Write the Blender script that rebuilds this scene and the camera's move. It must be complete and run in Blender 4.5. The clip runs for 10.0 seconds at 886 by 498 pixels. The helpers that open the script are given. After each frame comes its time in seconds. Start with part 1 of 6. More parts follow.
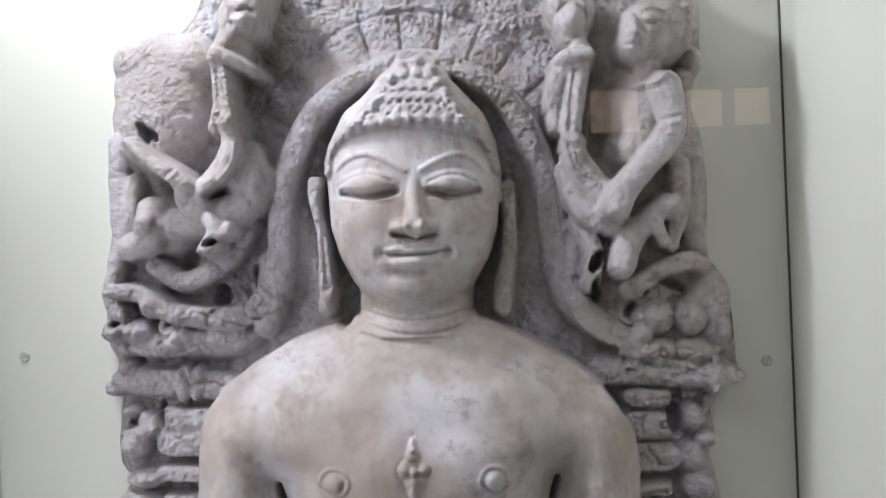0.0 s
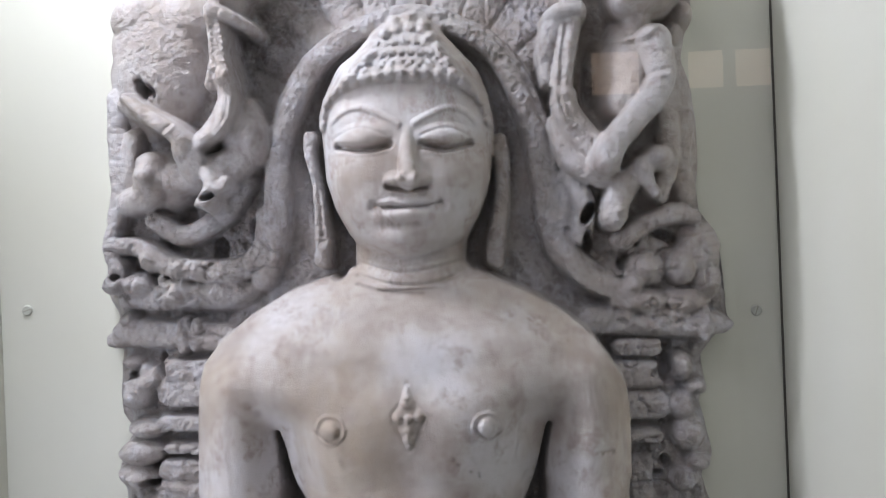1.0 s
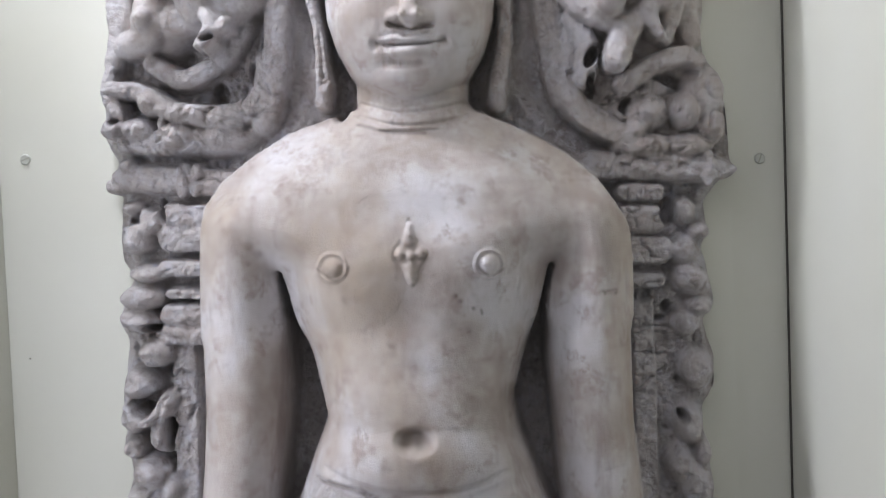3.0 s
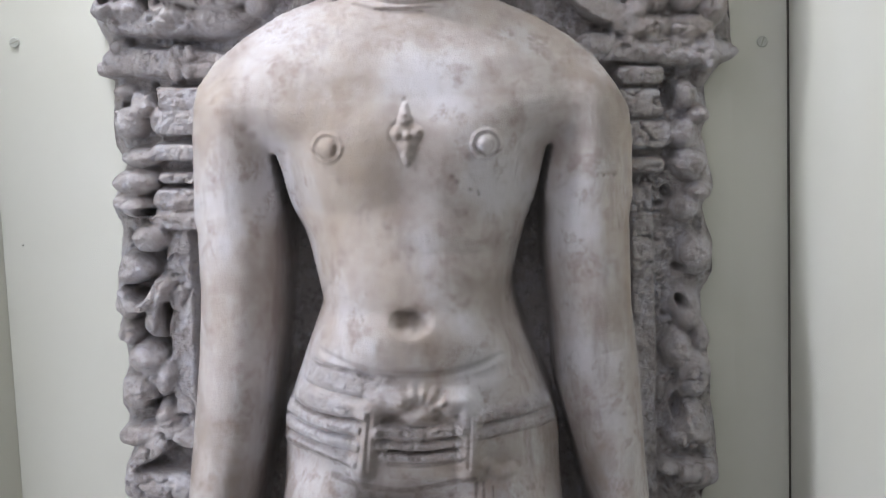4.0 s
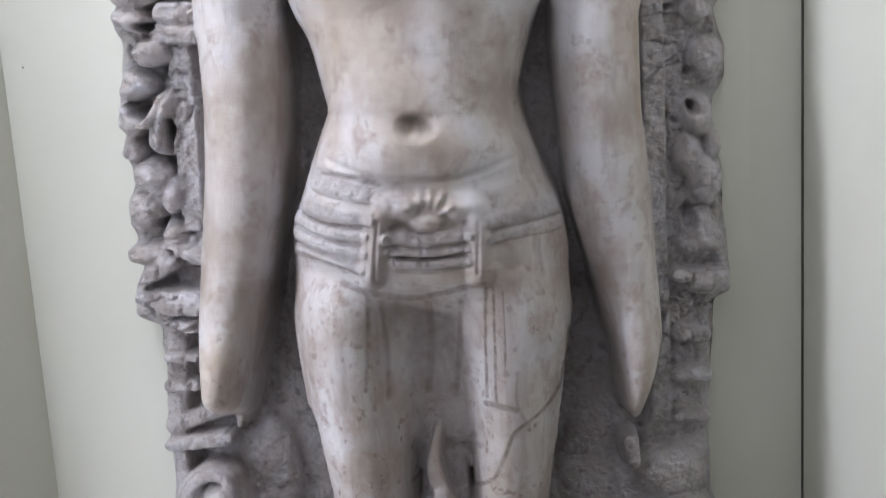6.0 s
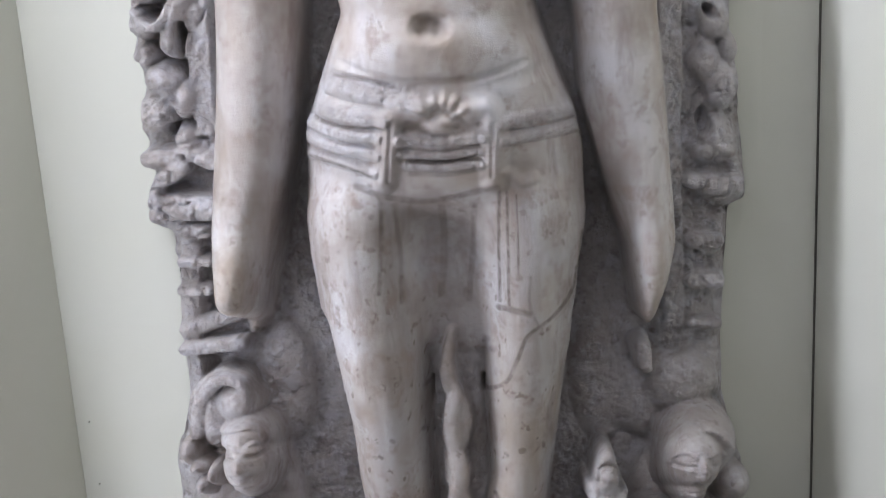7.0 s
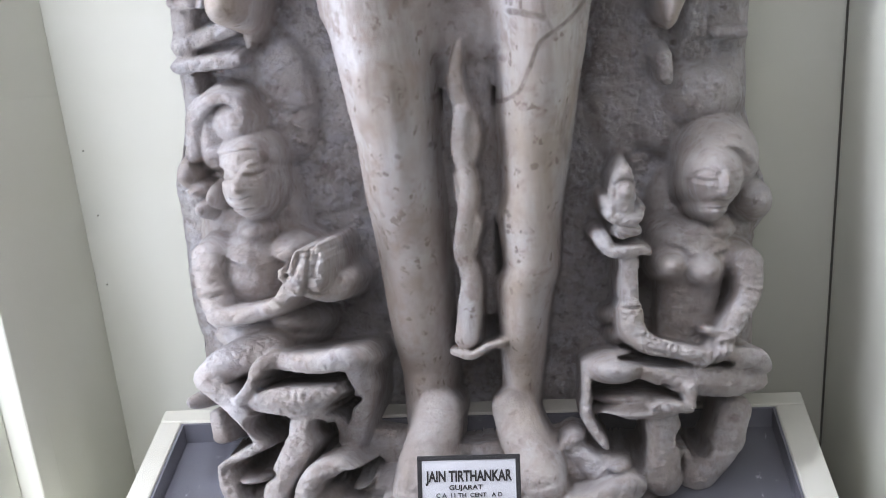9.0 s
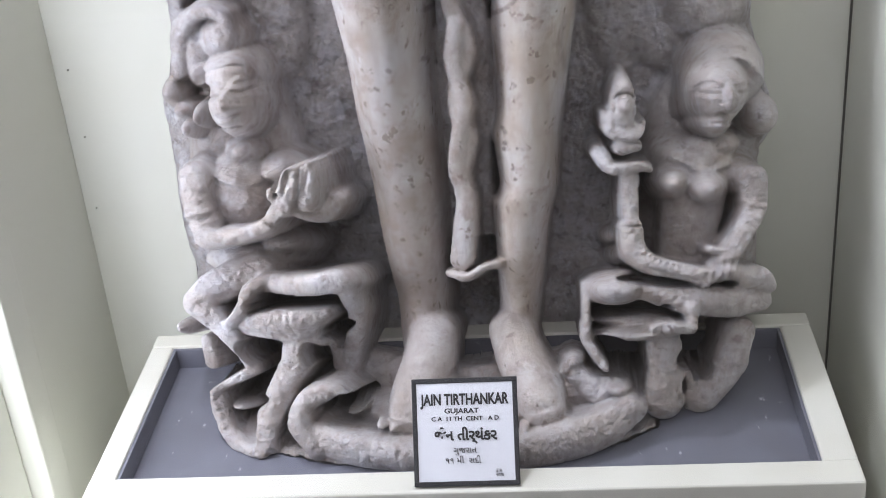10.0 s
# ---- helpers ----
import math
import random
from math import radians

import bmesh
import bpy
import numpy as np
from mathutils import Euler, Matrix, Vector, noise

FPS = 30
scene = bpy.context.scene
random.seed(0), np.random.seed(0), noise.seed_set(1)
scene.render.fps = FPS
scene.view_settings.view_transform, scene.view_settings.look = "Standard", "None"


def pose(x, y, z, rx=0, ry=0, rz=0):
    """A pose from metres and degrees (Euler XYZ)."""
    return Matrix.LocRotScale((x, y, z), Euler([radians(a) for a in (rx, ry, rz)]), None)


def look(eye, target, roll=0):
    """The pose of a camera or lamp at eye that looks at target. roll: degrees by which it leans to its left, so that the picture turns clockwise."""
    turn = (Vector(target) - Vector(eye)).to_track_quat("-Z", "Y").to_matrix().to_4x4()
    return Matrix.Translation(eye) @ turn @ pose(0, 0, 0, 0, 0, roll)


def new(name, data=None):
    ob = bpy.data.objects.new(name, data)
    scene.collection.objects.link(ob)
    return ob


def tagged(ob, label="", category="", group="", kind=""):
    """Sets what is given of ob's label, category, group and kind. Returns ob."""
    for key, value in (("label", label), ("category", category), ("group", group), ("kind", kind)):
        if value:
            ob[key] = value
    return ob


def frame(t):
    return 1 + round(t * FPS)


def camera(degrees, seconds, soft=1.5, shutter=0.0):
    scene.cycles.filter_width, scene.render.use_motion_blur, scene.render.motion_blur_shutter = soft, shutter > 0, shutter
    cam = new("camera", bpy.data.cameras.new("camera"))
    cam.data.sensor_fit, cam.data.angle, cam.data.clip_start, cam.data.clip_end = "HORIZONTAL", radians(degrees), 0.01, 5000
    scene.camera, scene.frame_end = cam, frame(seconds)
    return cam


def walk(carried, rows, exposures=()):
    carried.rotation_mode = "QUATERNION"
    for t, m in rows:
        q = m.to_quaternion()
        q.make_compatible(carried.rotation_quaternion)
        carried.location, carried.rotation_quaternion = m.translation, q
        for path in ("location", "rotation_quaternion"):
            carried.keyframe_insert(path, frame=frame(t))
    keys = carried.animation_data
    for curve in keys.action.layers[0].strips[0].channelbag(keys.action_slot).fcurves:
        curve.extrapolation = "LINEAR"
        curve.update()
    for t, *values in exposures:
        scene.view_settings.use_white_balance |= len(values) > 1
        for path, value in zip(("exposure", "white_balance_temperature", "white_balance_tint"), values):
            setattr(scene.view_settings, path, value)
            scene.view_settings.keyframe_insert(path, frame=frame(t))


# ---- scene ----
cam = camera(37.6, 10.0, soft=0.9)

PATH = [
    (0, (0.069, -1.296, 1.278), (0.0, 0.702, 1.325), -1.9),
    (0.5, (0.073, -1.303, 1.277), (0.001, 0.695, 1.307), -2.0),
    (1, (0.08, -1.317, 1.264), (0.002, 0.682, 1.259), -2.2),
    (1.5, (0.082, -1.321, 1.247), (-0.003, 0.676, 1.199), -2.4),
    (2, (0.082, -1.322, 1.242), (-0.006, 0.674, 1.159), -2.6),
    (3.5, (0.065, -1.305, 1.153), (-0.005, 0.687, 0.989), -2.0),
    (4, (0.07, -1.3, 1.144), (-0.006, 0.684, 0.906), -2.1),
    (4.5, (0.081, -1.296, 1.137), (-0.007, 0.685, 0.879), -2.5),
    (5, (0.084, -1.296, 1.122), (-0.008, 0.682, 0.844), -3.1),
    (5.5, (0.079, -1.293, 1.096), (-0.022, 0.672, 0.738), -3.3),
    (7, (0.069, -1.296, 1.059), (-0.056, 0.626, 0.523), -3.4),
    (7.5, (0.063, -1.294, 1.033), (-0.074, 0.61, 0.437), -3.4),
    (8, (0.073, -1.29, 1.006), (-0.08, 0.596, 0.357), -4.0),
    (8.5, (0.073, -1.273, 0.994), (-0.087, 0.577, 0.25), -4.3),
    (9, (0.067, -1.252, 0.974), (-0.092, 0.552, 0.127), -4.4),
    (9.5, (0.072, -1.237, 0.954), (-0.096, 0.534, 0.041), -4.8),
    (10, (0.077, -1.224, 0.948), (-0.1, 0.532, 0.006), -5.1),
]
EXPOSURES = [(0.0, -0.68, 6250, 17), (3.5, -0.42, 6250, 17), (5.5, -0.18, 6200, 17), (7.5, 0.10, 6150, 17), (10.0, 0.54, 6100, 17)]
walk(cam, [(t, look(eye, target, roll)) for t, eye, target, roll in PATH], EXPOSURES)

# ---- world and light ----
world = bpy.data.worlds.new("gallery_air")
scene.world = world
world.use_nodes = True
world.node_tree.nodes["Background"].inputs[0].default_value = (0.93, 0.96, 1.0, 1)
world.node_tree.nodes["Background"].inputs[1].default_value = 0.05


def area_lamp(name, eye, target, width, height, watts, colour):
    data = bpy.data.lights.new(name, "AREA")
    data.shape, data.size, data.size_y, data.energy, data.color = "RECTANGLE", width, height, watts, colour
    ob = new(name, data)
    ob.matrix_world = look(eye, target)
    return ob


area_lamp("case_light", (-0.39, -0.22, 1.90), (0.02, -0.06, 1.2), 0.11, 0.13, 8.8, (0.92, 0.96, 1.0))
area_lamp("case_tube", (-0.41, -0.32, 0.95), (0.2, -0.06, 0.9), 0.05, 1.9, 5.2, (0.92, 0.96, 1.0))
area_lamp("ceiling_light", (-0.75, -1.75, 2.75), (-0.05, 0.0, 0.5), 0.8, 0.8, 5, (0.95, 0.97, 1.0))
# unseen lamp added to brighten the white panel that the glass mirrors
area_lamp("added_panel_light", (0.2, -3.3, 3.3), (0.2, -4.5, 0.4), 1.6, 0.4, 30, (1.0, 0.98, 0.95))

# ---- materials ----


def material(name, rough=0.6):
    m = bpy.data.materials.new(name)
    m.use_nodes = True
    nt = m.node_tree
    b = nt.nodes["Principled BSDF"]
    b.inputs["Roughness"].default_value = rough
    return m, nt, b


def node(nt, kind, **values):
    n = nt.nodes.new(kind)
    for key, value in values.items():
        n.inputs[key.replace("_", " ")].default_value = value
    return n


def coords(nt, scale):
    tc = nt.nodes.new("ShaderNodeTexCoord")
    mp = node(nt, "ShaderNodeMapping")
    mp.inputs["Scale"].default_value = scale
    nt.links.new(tc.outputs["Object"], mp.inputs["Vector"])
    return mp.outputs["Vector"]


def noise_tex(nt, vec, scale, detail=6.0, rough=0.6):
    n = node(nt, "ShaderNodeTexNoise", Scale=scale, Detail=detail, Roughness=rough)
    nt.links.new(vec, n.inputs["Vector"])
    return n.outputs["Fac"]


def ramp(nt, fac, *stops):
    n = nt.nodes.new("ShaderNodeValToRGB")
    while len(n.color_ramp.elements) < len(stops):
        n.color_ramp.elements.new(0.5)
    for e, (p, c) in zip(n.color_ramp.elements, stops):
        e.position, e.color = p, (*c, 1) if len(c) == 3 else c
    nt.links.new(fac, n.inputs["Fac"])
    return n.outputs["Color"]


def grey(v):
    return (v, v, v)


def mix(nt, fac, a, b, blend="MIX"):
    n = nt.nodes.new("ShaderNodeMix")
    n.data_type, n.blend_type = "RGBA", blend
    for value, key in ((fac, 0), (a, 6), (b, 7)):
        if isinstance(value, (int, float)):
            n.inputs[key].default_value = value
        elif isinstance(value, tuple):
            n.inputs[key].default_value = (*value, 1)
        else:
            nt.links.new(value, n.inputs[key])
    return n.outputs[2]


def relief(nt, bsdf, height, distance, strength=1.0):
    n = node(nt, "ShaderNodeBump", Distance=distance, Strength=strength)
    nt.links.new(height, n.inputs["Height"])
    nt.links.new(n.outputs["Normal"], bsdf.inputs["Normal"])


def marble():
    m, nt, b = material("weathered_marble", 0.5)
    o = coords(nt, (1, 1, 1))
    tall = coords(nt, (1, 1, 0.22))
    at = nt.nodes.new("ShaderNodeAttribute")
    at.attribute_name = "polish"
    pol = at.outputs["Fac"]
    # fine soot in pores and scratches
    pores = ramp(nt, noise_tex(nt, coords(nt, (1, 1, 0.5)), 230, 6, 0.7), (0.56, grey(0)), (0.66, grey(0.45)))
    # rubbed figure: cream marble with honey patches, cool clouds, dark specks
    cream = ramp(nt, noise_tex(nt, o, 11, 6, 0.62), (0.36, (0.39, 0.335, 0.30)), (0.5, (0.55, 0.505, 0.48)), (0.61, (0.64, 0.625, 0.635)))
    cream = mix(nt, ramp(nt, noise_tex(nt, tall, 8, 6, 0.65), (0.50, grey(0)), (0.66, grey(0.6))), cream, (0.46, 0.37, 0.27))
    cream = mix(nt, ramp(nt, noise_tex(nt, tall, 21, 8, 0.72), (0.55, grey(0)), (0.68, grey(0.7))), cream, (0.29, 0.24, 0.22))
    # dark specks on the body and legs, oil and soot runs over the thighs
    sep = nt.nodes.new("ShaderNodeSeparateXYZ")
    nt.links.new(o, sep.inputs[0])
    band = ramp(nt, sep.outputs["Z"], (0.40, grey(0.15)), (0.58, grey(0.7)), (0.79, grey(1)), (0.83, grey(0.25)), (0.95, grey(0)))
    runs = ramp(nt, noise_tex(nt, coords(nt, (1, 0.5, 0.1)), 26, 5, 0.6), (0.46, grey(0)), (0.62, grey(0.5)))
    below = ramp(nt, sep.outputs["Z"], (0.30, grey(1)), (0.62, grey(0.9)), (1.0, grey(0)))
    spots = ramp(nt, noise_tex(nt, o, 80, 4), (0.61, grey(0)), (0.66, grey(0.8)))
    cream = mix(nt, mix(nt, 1.0, below, spots, "MULTIPLY"), cream, (0.20, 0.15, 0.12))
    cream = mix(nt, mix(nt, 1.0, band, runs, "MULTIPLY"), cream, (0.22, 0.18, 0.16))
    # carved ground: grey-brown with blue-white lime crust
    rough = ramp(nt, noise_tex(nt, o, 16, 8, 0.65), (0.34, (0.38, 0.34, 0.335)), (0.5, (0.60, 0.565, 0.555)), (0.7, (0.70, 0.675, 0.67)))
    crust = ramp(nt, noise_tex(nt, o, 42, 9, 0.75), (0.48, grey(0)), (0.58, grey(0.75)))
    rough = mix(nt, crust, rough, (0.74, 0.74, 0.80))
    rough = mix(nt, ramp(nt, noise_tex(nt, o, 95, 5), (0.53, grey(0)), (0.68, grey(0.7))), rough, (0.26, 0.23, 0.225))
    cream = mix(nt, ramp(nt, noise_tex(nt, o, 38, 9, 0.8), (0.51, grey(0)), (0.62, grey(0.7))), cream, (0.33, 0.26, 0.225))
    stone = mix(nt, mix(nt, pol, grey(0.7), grey(0.35)), mix(nt, pol, rough, cream), mix(nt, pores, mix(nt, pol, rough, cream), (0.2, 0.165, 0.15)))
    # oil and soot that ran on the stone, darkened grooves, shade painted on the face
    dark_strokes = nt.nodes.new("ShaderNodeAttribute")
    dark_strokes.attribute_name = "stain_shade"
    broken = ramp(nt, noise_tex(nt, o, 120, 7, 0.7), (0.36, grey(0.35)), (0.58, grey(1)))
    stone = mix(nt, mix(nt, 1.0, broken, dark_strokes.outputs["Color"], "MULTIPLY"), stone, (0.13, 0.10, 0.085))
    nt.links.new(stone, b.inputs["Base Color"])
    nt.links.new(mix(nt, pol, grey(0.8), grey(0.5)), b.inputs["Roughness"])
    grain = mix(nt, 0.45, noise_tex(nt, o, 150, 9, 0.75), noise_tex(nt, o, 420, 5))
    grain = mix(nt, mix(nt, pol, grey(0.0), grey(0.87)), grain, grey(0.5))
    relief(nt, b, grain, 0.012, 0.9)
    b.inputs["Specular IOR Level"].default_value = 0.3
    b.inputs["Subsurface Weight"].default_value = 0.15
    b.inputs["Subsurface Radius"].default_value = (0.010, 0.008, 0.0065)
    return m


def paint(name, base, dirt, rough=0.55, bump=0.0006, scale=5.0):
    m, nt, b = material(name, rough)
    o = coords(nt, (1, 1, 1))
    c = mix(nt, ramp(nt, noise_tex(nt, o, scale, 6, 0.6), (0.35, grey(0)), (0.75, grey(0.55))), base, dirt)
    c = mix(nt, ramp(nt, noise_tex(nt, o, 150, 2), (0.74, grey(0)), (0.8, grey(0.5))), c, dirt)
    nt.links.new(c, b.inputs["Base Color"])
    relief(nt, b, noise_tex(nt, o, 40, 6), bump, 0.6)
    return m


def chipped(name, base, dirt, chip):
    m, nt, b = material(name, 0.5)
    o = coords(nt, (1, 1, 1))
    c = mix(nt, ramp(nt, noise_tex(nt, o, 11, 7, 0.65), (0.35, grey(0)), (0.7, grey(0.8))), base, dirt)
    c = mix(nt, ramp(nt, noise_tex(nt, coords(nt, (1, 0.35, 1)), 95, 8, 0.75), (0.625, grey(0)), (0.66, grey(0.8))), c, chip)
    nt.links.new(c, b.inputs["Base Color"])
    relief(nt, b, noise_tex(nt, o, 60, 5), 0.001, 0.5)
    return m


MARBLE = marble()
WALL_PAINT = paint("pale_green_white_wall_paint", (0.75, 0.755, 0.675), (0.70, 0.695, 0.585))
# wall paint darkened to stand in for shade on side panel and battens
SIDE_SHADE_PAINT = paint("shade_darkened_side_paint", (0.66, 0.665, 0.58), (0.60, 0.595, 0.48))
RIM_PAINT = paint("cream_rim_paint", (0.74, 0.735, 0.66), (0.62, 0.60, 0.50), 0.5, 0.001, 14)
TRAY_PAINT = chipped("grey_blue_tray_paint", (0.19, 0.195, 0.235), (0.13, 0.13, 0.15), (0.55, 0.55, 0.58))
GALLERY_PAINT = paint("gallery_wall_paint", (0.34, 0.34, 0.31), (0.29, 0.28, 0.26))
FLOOR_STONE = paint("gallery_floor_stone", (0.30, 0.28, 0.25), (0.22, 0.2, 0.18), 0.4, 0.001, 3)
CARD = paint("white_card", (0.78, 0.79, 0.84), (0.70, 0.71, 0.76), 0.6, 0.0002, 30)
BLACK_EDGE = paint("black_edging", (0.022, 0.022, 0.026), (0.05, 0.05, 0.05), 0.5, 0.0004, 60)
INK = paint("black_ink", (0.018, 0.017, 0.018), (0.03, 0.03, 0.03), 0.6, 0.0001)
SCREW_PAINT = paint("painted_screw_head", (0.62, 0.64, 0.58), (0.40, 0.39, 0.34), 0.4, 0.0003, 300)
SLOT_PAINT = paint("painted_screw_slot", (0.40, 0.40, 0.35), (0.30, 0.29, 0.25), 0.5, 0.0003, 300)
JOINT_DARK = paint("dark_joint_filler", (0.10, 0.095, 0.08), (0.16, 0.15, 0.12), 0.8, 0.0005, 40)
GLASS, _nt, _b = material("case_glass", 0.0)
_b.inputs["Transmission Weight"].default_value, _b.inputs["IOR"].default_value = 1.0, 1.45
DAYLIGHT, _nt, _b = material("warm_daylight_beyond_panes", 0.5)
_b.inputs["Emission Color"].default_value, _b.inputs["Emission Strength"].default_value = (1.0, 0.72, 0.46, 1), 2.0
BOARD = paint("white_board", (0.80, 0.81, 0.80), (0.72, 0.73, 0.72))

# ---- building helpers ----


def part(name, bm, mat, parent=None, label="", smooth=False):
    me = bpy.data.meshes.new(name)
    bm.to_mesh(me)
    bm.free()
    me.materials.append(mat)
    if smooth:
        me.polygons.foreach_set("use_smooth", [True] * len(me.polygons))
    ob = new(name, me)
    if parent:
        ob.parent = parent
    return tagged(ob, label)


def box(x0, x1, y0, y1, z0, z1, bevel=0.0):
    bm = bmesh.new()
    bmesh.ops.create_cube(bm, size=1.0)
    for v in bm.verts:
        v.co = Vector(((x0 + x1) / 2 + v.co.x * (x1 - x0), (y0 + y1) / 2 + v.co.y * (y1 - y0), (z0 + z1) / 2 + v.co.z * (z1 - z0)))
    if bevel:
        bmesh.ops.bevel(bm, geom=bm.edges[:], offset=bevel, segments=3, profile=0.6, affect="EDGES")
    return bm


# ---- the show case and the gallery round it ----
BACK_Y, LEFT_X, RIGHT_X, FRONT_Y = 0.054, -0.447, 0.378, -0.42
wall = tagged(part("wall_north", box(LEFT_X - 0.03, RIGHT_X + 0.03, BACK_Y, BACK_Y + 0.03, -0.4, 2.2), WALL_PAINT), "pale greenish white painted back panel of the show case", "wall", kind="structure")
tagged(part("wall_west", box(LEFT_X - 0.03, LEFT_X, -0.165, BACK_Y - 0.001, -0.4, 2.2), SIDE_SHADE_PAINT), "side panel of the show case, its paint darkened for shade", "wall", kind="structure")
tagged(part("wall_east", box(RIGHT_X, RIGHT_X + 0.03, FRONT_Y, BACK_Y - 0.001, -0.4, 2.2), WALL_PAINT), "pale greenish white painted side panel of the show case", "wall", kind="structure")
tagged(part("trim", box(-0.50, -0.438, -0.215, -0.166, -0.4, 2.2, 0.004), SIDE_SHADE_PAINT), "rounded corner batten of the show case, its paint darkened for shade", "trim", kind="structure")
tagged(part("trim", box(LEFT_X - 0.09, LEFT_X - 0.012, -0.30, -0.216, -0.4, 2.2, 0.003), SIDE_SHADE_PAINT), "pale painted front batten of the show case", "trim", kind="structure")
tagged(part("trim", box(RIGHT_X - 0.0022, RIGHT_X - 0.0002, BACK_Y - 0.003, BACK_Y - 0.0006, -0.4, 2.2), JOINT_DARK), "dark joint line in the case corner", "trim", kind="structure")
tagged(part("ceiling", box(LEFT_X - 0.09, RIGHT_X + 0.05, FRONT_Y, BACK_Y + 0.03, 2.201, 2.23), WALL_PAINT), "painted top board of the show case", "ceiling", kind="structure")
tagged(part("floor", box(LEFT_X - 0.09, RIGHT_X + 0.05, FRONT_Y, BACK_Y + 0.03, -0.43, -0.401), WALL_PAINT), "painted bottom board of the show case", "floor", kind="structure")
tagged(part("ground", box(-3, 3, -4.5, 1.2, -0.66, -0.6), FLOOR_STONE), "dull stone gallery floor", "floor", kind="structure")
tagged(part("wall_south", box(-3, 3, -4.6, -4.5, -0.6, 3.4), GALLERY_PAINT), "plain off-white gallery wall", "wall", kind="structure")
tagged(part("wall_gallery_west", box(-3.1, -3, -4.6, 1.2, -0.6, 3.4), GALLERY_PAINT), "plain off-white gallery wall", "wall", kind="structure")
tagged(part("wall_gallery_east", box(3, 3.1, -4.6, 1.2, -0.6, 3.4), GALLERY_PAINT), "plain off-white gallery wall", "wall", kind="structure")
tagged(part("wall_gallery_north", box(-3, 3, 1.1, 1.2, -0.6, 3.4), GALLERY_PAINT), "plain off-white gallery wall", "wall", kind="structure")
tagged(part("ceiling_gallery", box(-3.1, 3.1, -4.6, 1.2, 3.4, 3.5), GALLERY_PAINT), "plain off-white gallery ceiling", "ceiling", kind="structure")

tagged(part("window_2", box(0.85, 0.98, -4.498, -4.49, 1.83, 1.97), DAYLIGHT), "small warm daylit pane across the gallery", "window", kind="structure")
tagged(part("window_3", box(1.03, 1.16, -4.498, -4.49, 1.83, 1.97), DAYLIGHT), "small warm daylit pane across the gallery", "window", kind="structure")
tagged(part("window_4", box(0.48, 0.66, -4.498, -4.49, 1.82, 1.98), DAYLIGHT), "small warm daylit pane across the gallery", "window", kind="structure")
tagged(part("wall_panel", box(-1.08, 0.99, -4.499, -4.46, -0.1, 1.13), BOARD), "white display panel across the gallery", "panel", kind="structure")


# plinth: a box with a sunk tray
def plinth():
    root = tagged(new("plinth"), "cream painted plinth with a sunk grey-blue tray", "plinth")
    x0, x1, y0, y1 = -0.362, 0.331, -0.320, -0.040
    a0, a1, b0, b1 = -0.338, 0.300, -0.288, -0.064
    top, low = 0.222, 0.196
    part("front_rail", box(x0, x1, y0, b0, -0.4, top, 0.003), RIM_PAINT, root)
    part("back_rail", box(x0, x1, b1, y1, -0.4, top, 0.003), RIM_PAINT, root)
    part("side_rail", box(x0, a0, b0 - 0.001, b1 + 0.001, -0.4, top - 0.0006, 0.003), RIM_PAINT, root)
    part("side_rail", box(a1, x1, b0 - 0.001, b1 + 0.001, -0.4, top - 0.0006, 0.003), RIM_PAINT, root)
    part("tray_floor", box(a0, a1, b0, b1, low - 0.02, low), TRAY_PAINT, root, "chipped grey-blue painted tray floor")
    t = 0.003
    part("tray_lining", box(a0, a1, b1 - t, b1 - 0.0002, low, top - 0.003), TRAY_PAINT, root)
    part("tray_lining", box(a0 + 0.0002, a0 + t, b0, b1 - t, low, top - 0.003), TRAY_PAINT, root)
    part("tray_lining", box(a1 - t, a1 - 0.0002, b0, b1 - t, low, top - 0.003), TRAY_PAINT, root)
    part("tray_lining", box(a0 + t, a1 - t, b0 + 0.0002, b0 + t, low, top - 0.003), TRAY_PAINT, root)
    return root


plinth()

# ---- the carved stele: one relief, modelled as a height over its leaning ground plane ----
STEP, X0, X1, Z0, Z1 = 0.0013, -0.338, 0.338, 0.07, 1.72
NX, NZ = int((X1 - X0) / STEP) + 1, int((Z1 - Z0) / STEP) + 1
ZZ = np.linspace(Z0, Z1, NZ)
X = np.repeat(np.linspace(X0, X1, NX)[None, :], NZ, 0)
Z = np.repeat(ZZ[:, None], NX, 1)
H = np.full((NZ, NX), -0.04)
POLISH = np.zeros((NZ, NX))
STAIN_SHADE = np.zeros((NZ, NX))


def lean(z):
    return 0.05 * (z - 1.18)


def rise(z):
    """The direction in which the carving stands out turns upwards towards the foot."""
    return np.radians(27 * np.clip((0.85 - z) / 0.55, 0, 1))


def glide(rows, z, column=1):
    """Smooth interpolation through rows that fall in their first number."""
    r = np.array(rows)[::-1]
    zs, v = r[:, 0], r[:, column]
    keep = np.concatenate(([True], np.diff(zs) > 1e-4))
    zs, v = zs[keep], v[keep]
    fine = np.linspace(zs[0], zs[-1], 400)
    y = np.interp(fine, zs, v)
    n = 7
    pad = np.concatenate((np.full(n, y[0]) * 2 - y[n:0:-1], y, np.full(n, y[-1]) * 2 - y[-2:-n - 2:-1]))
    k = np.hanning(2 * n + 3)[1:-1]
    return np.interp(z, fine, np.convolve(pad, k / k.sum(), "valid"))


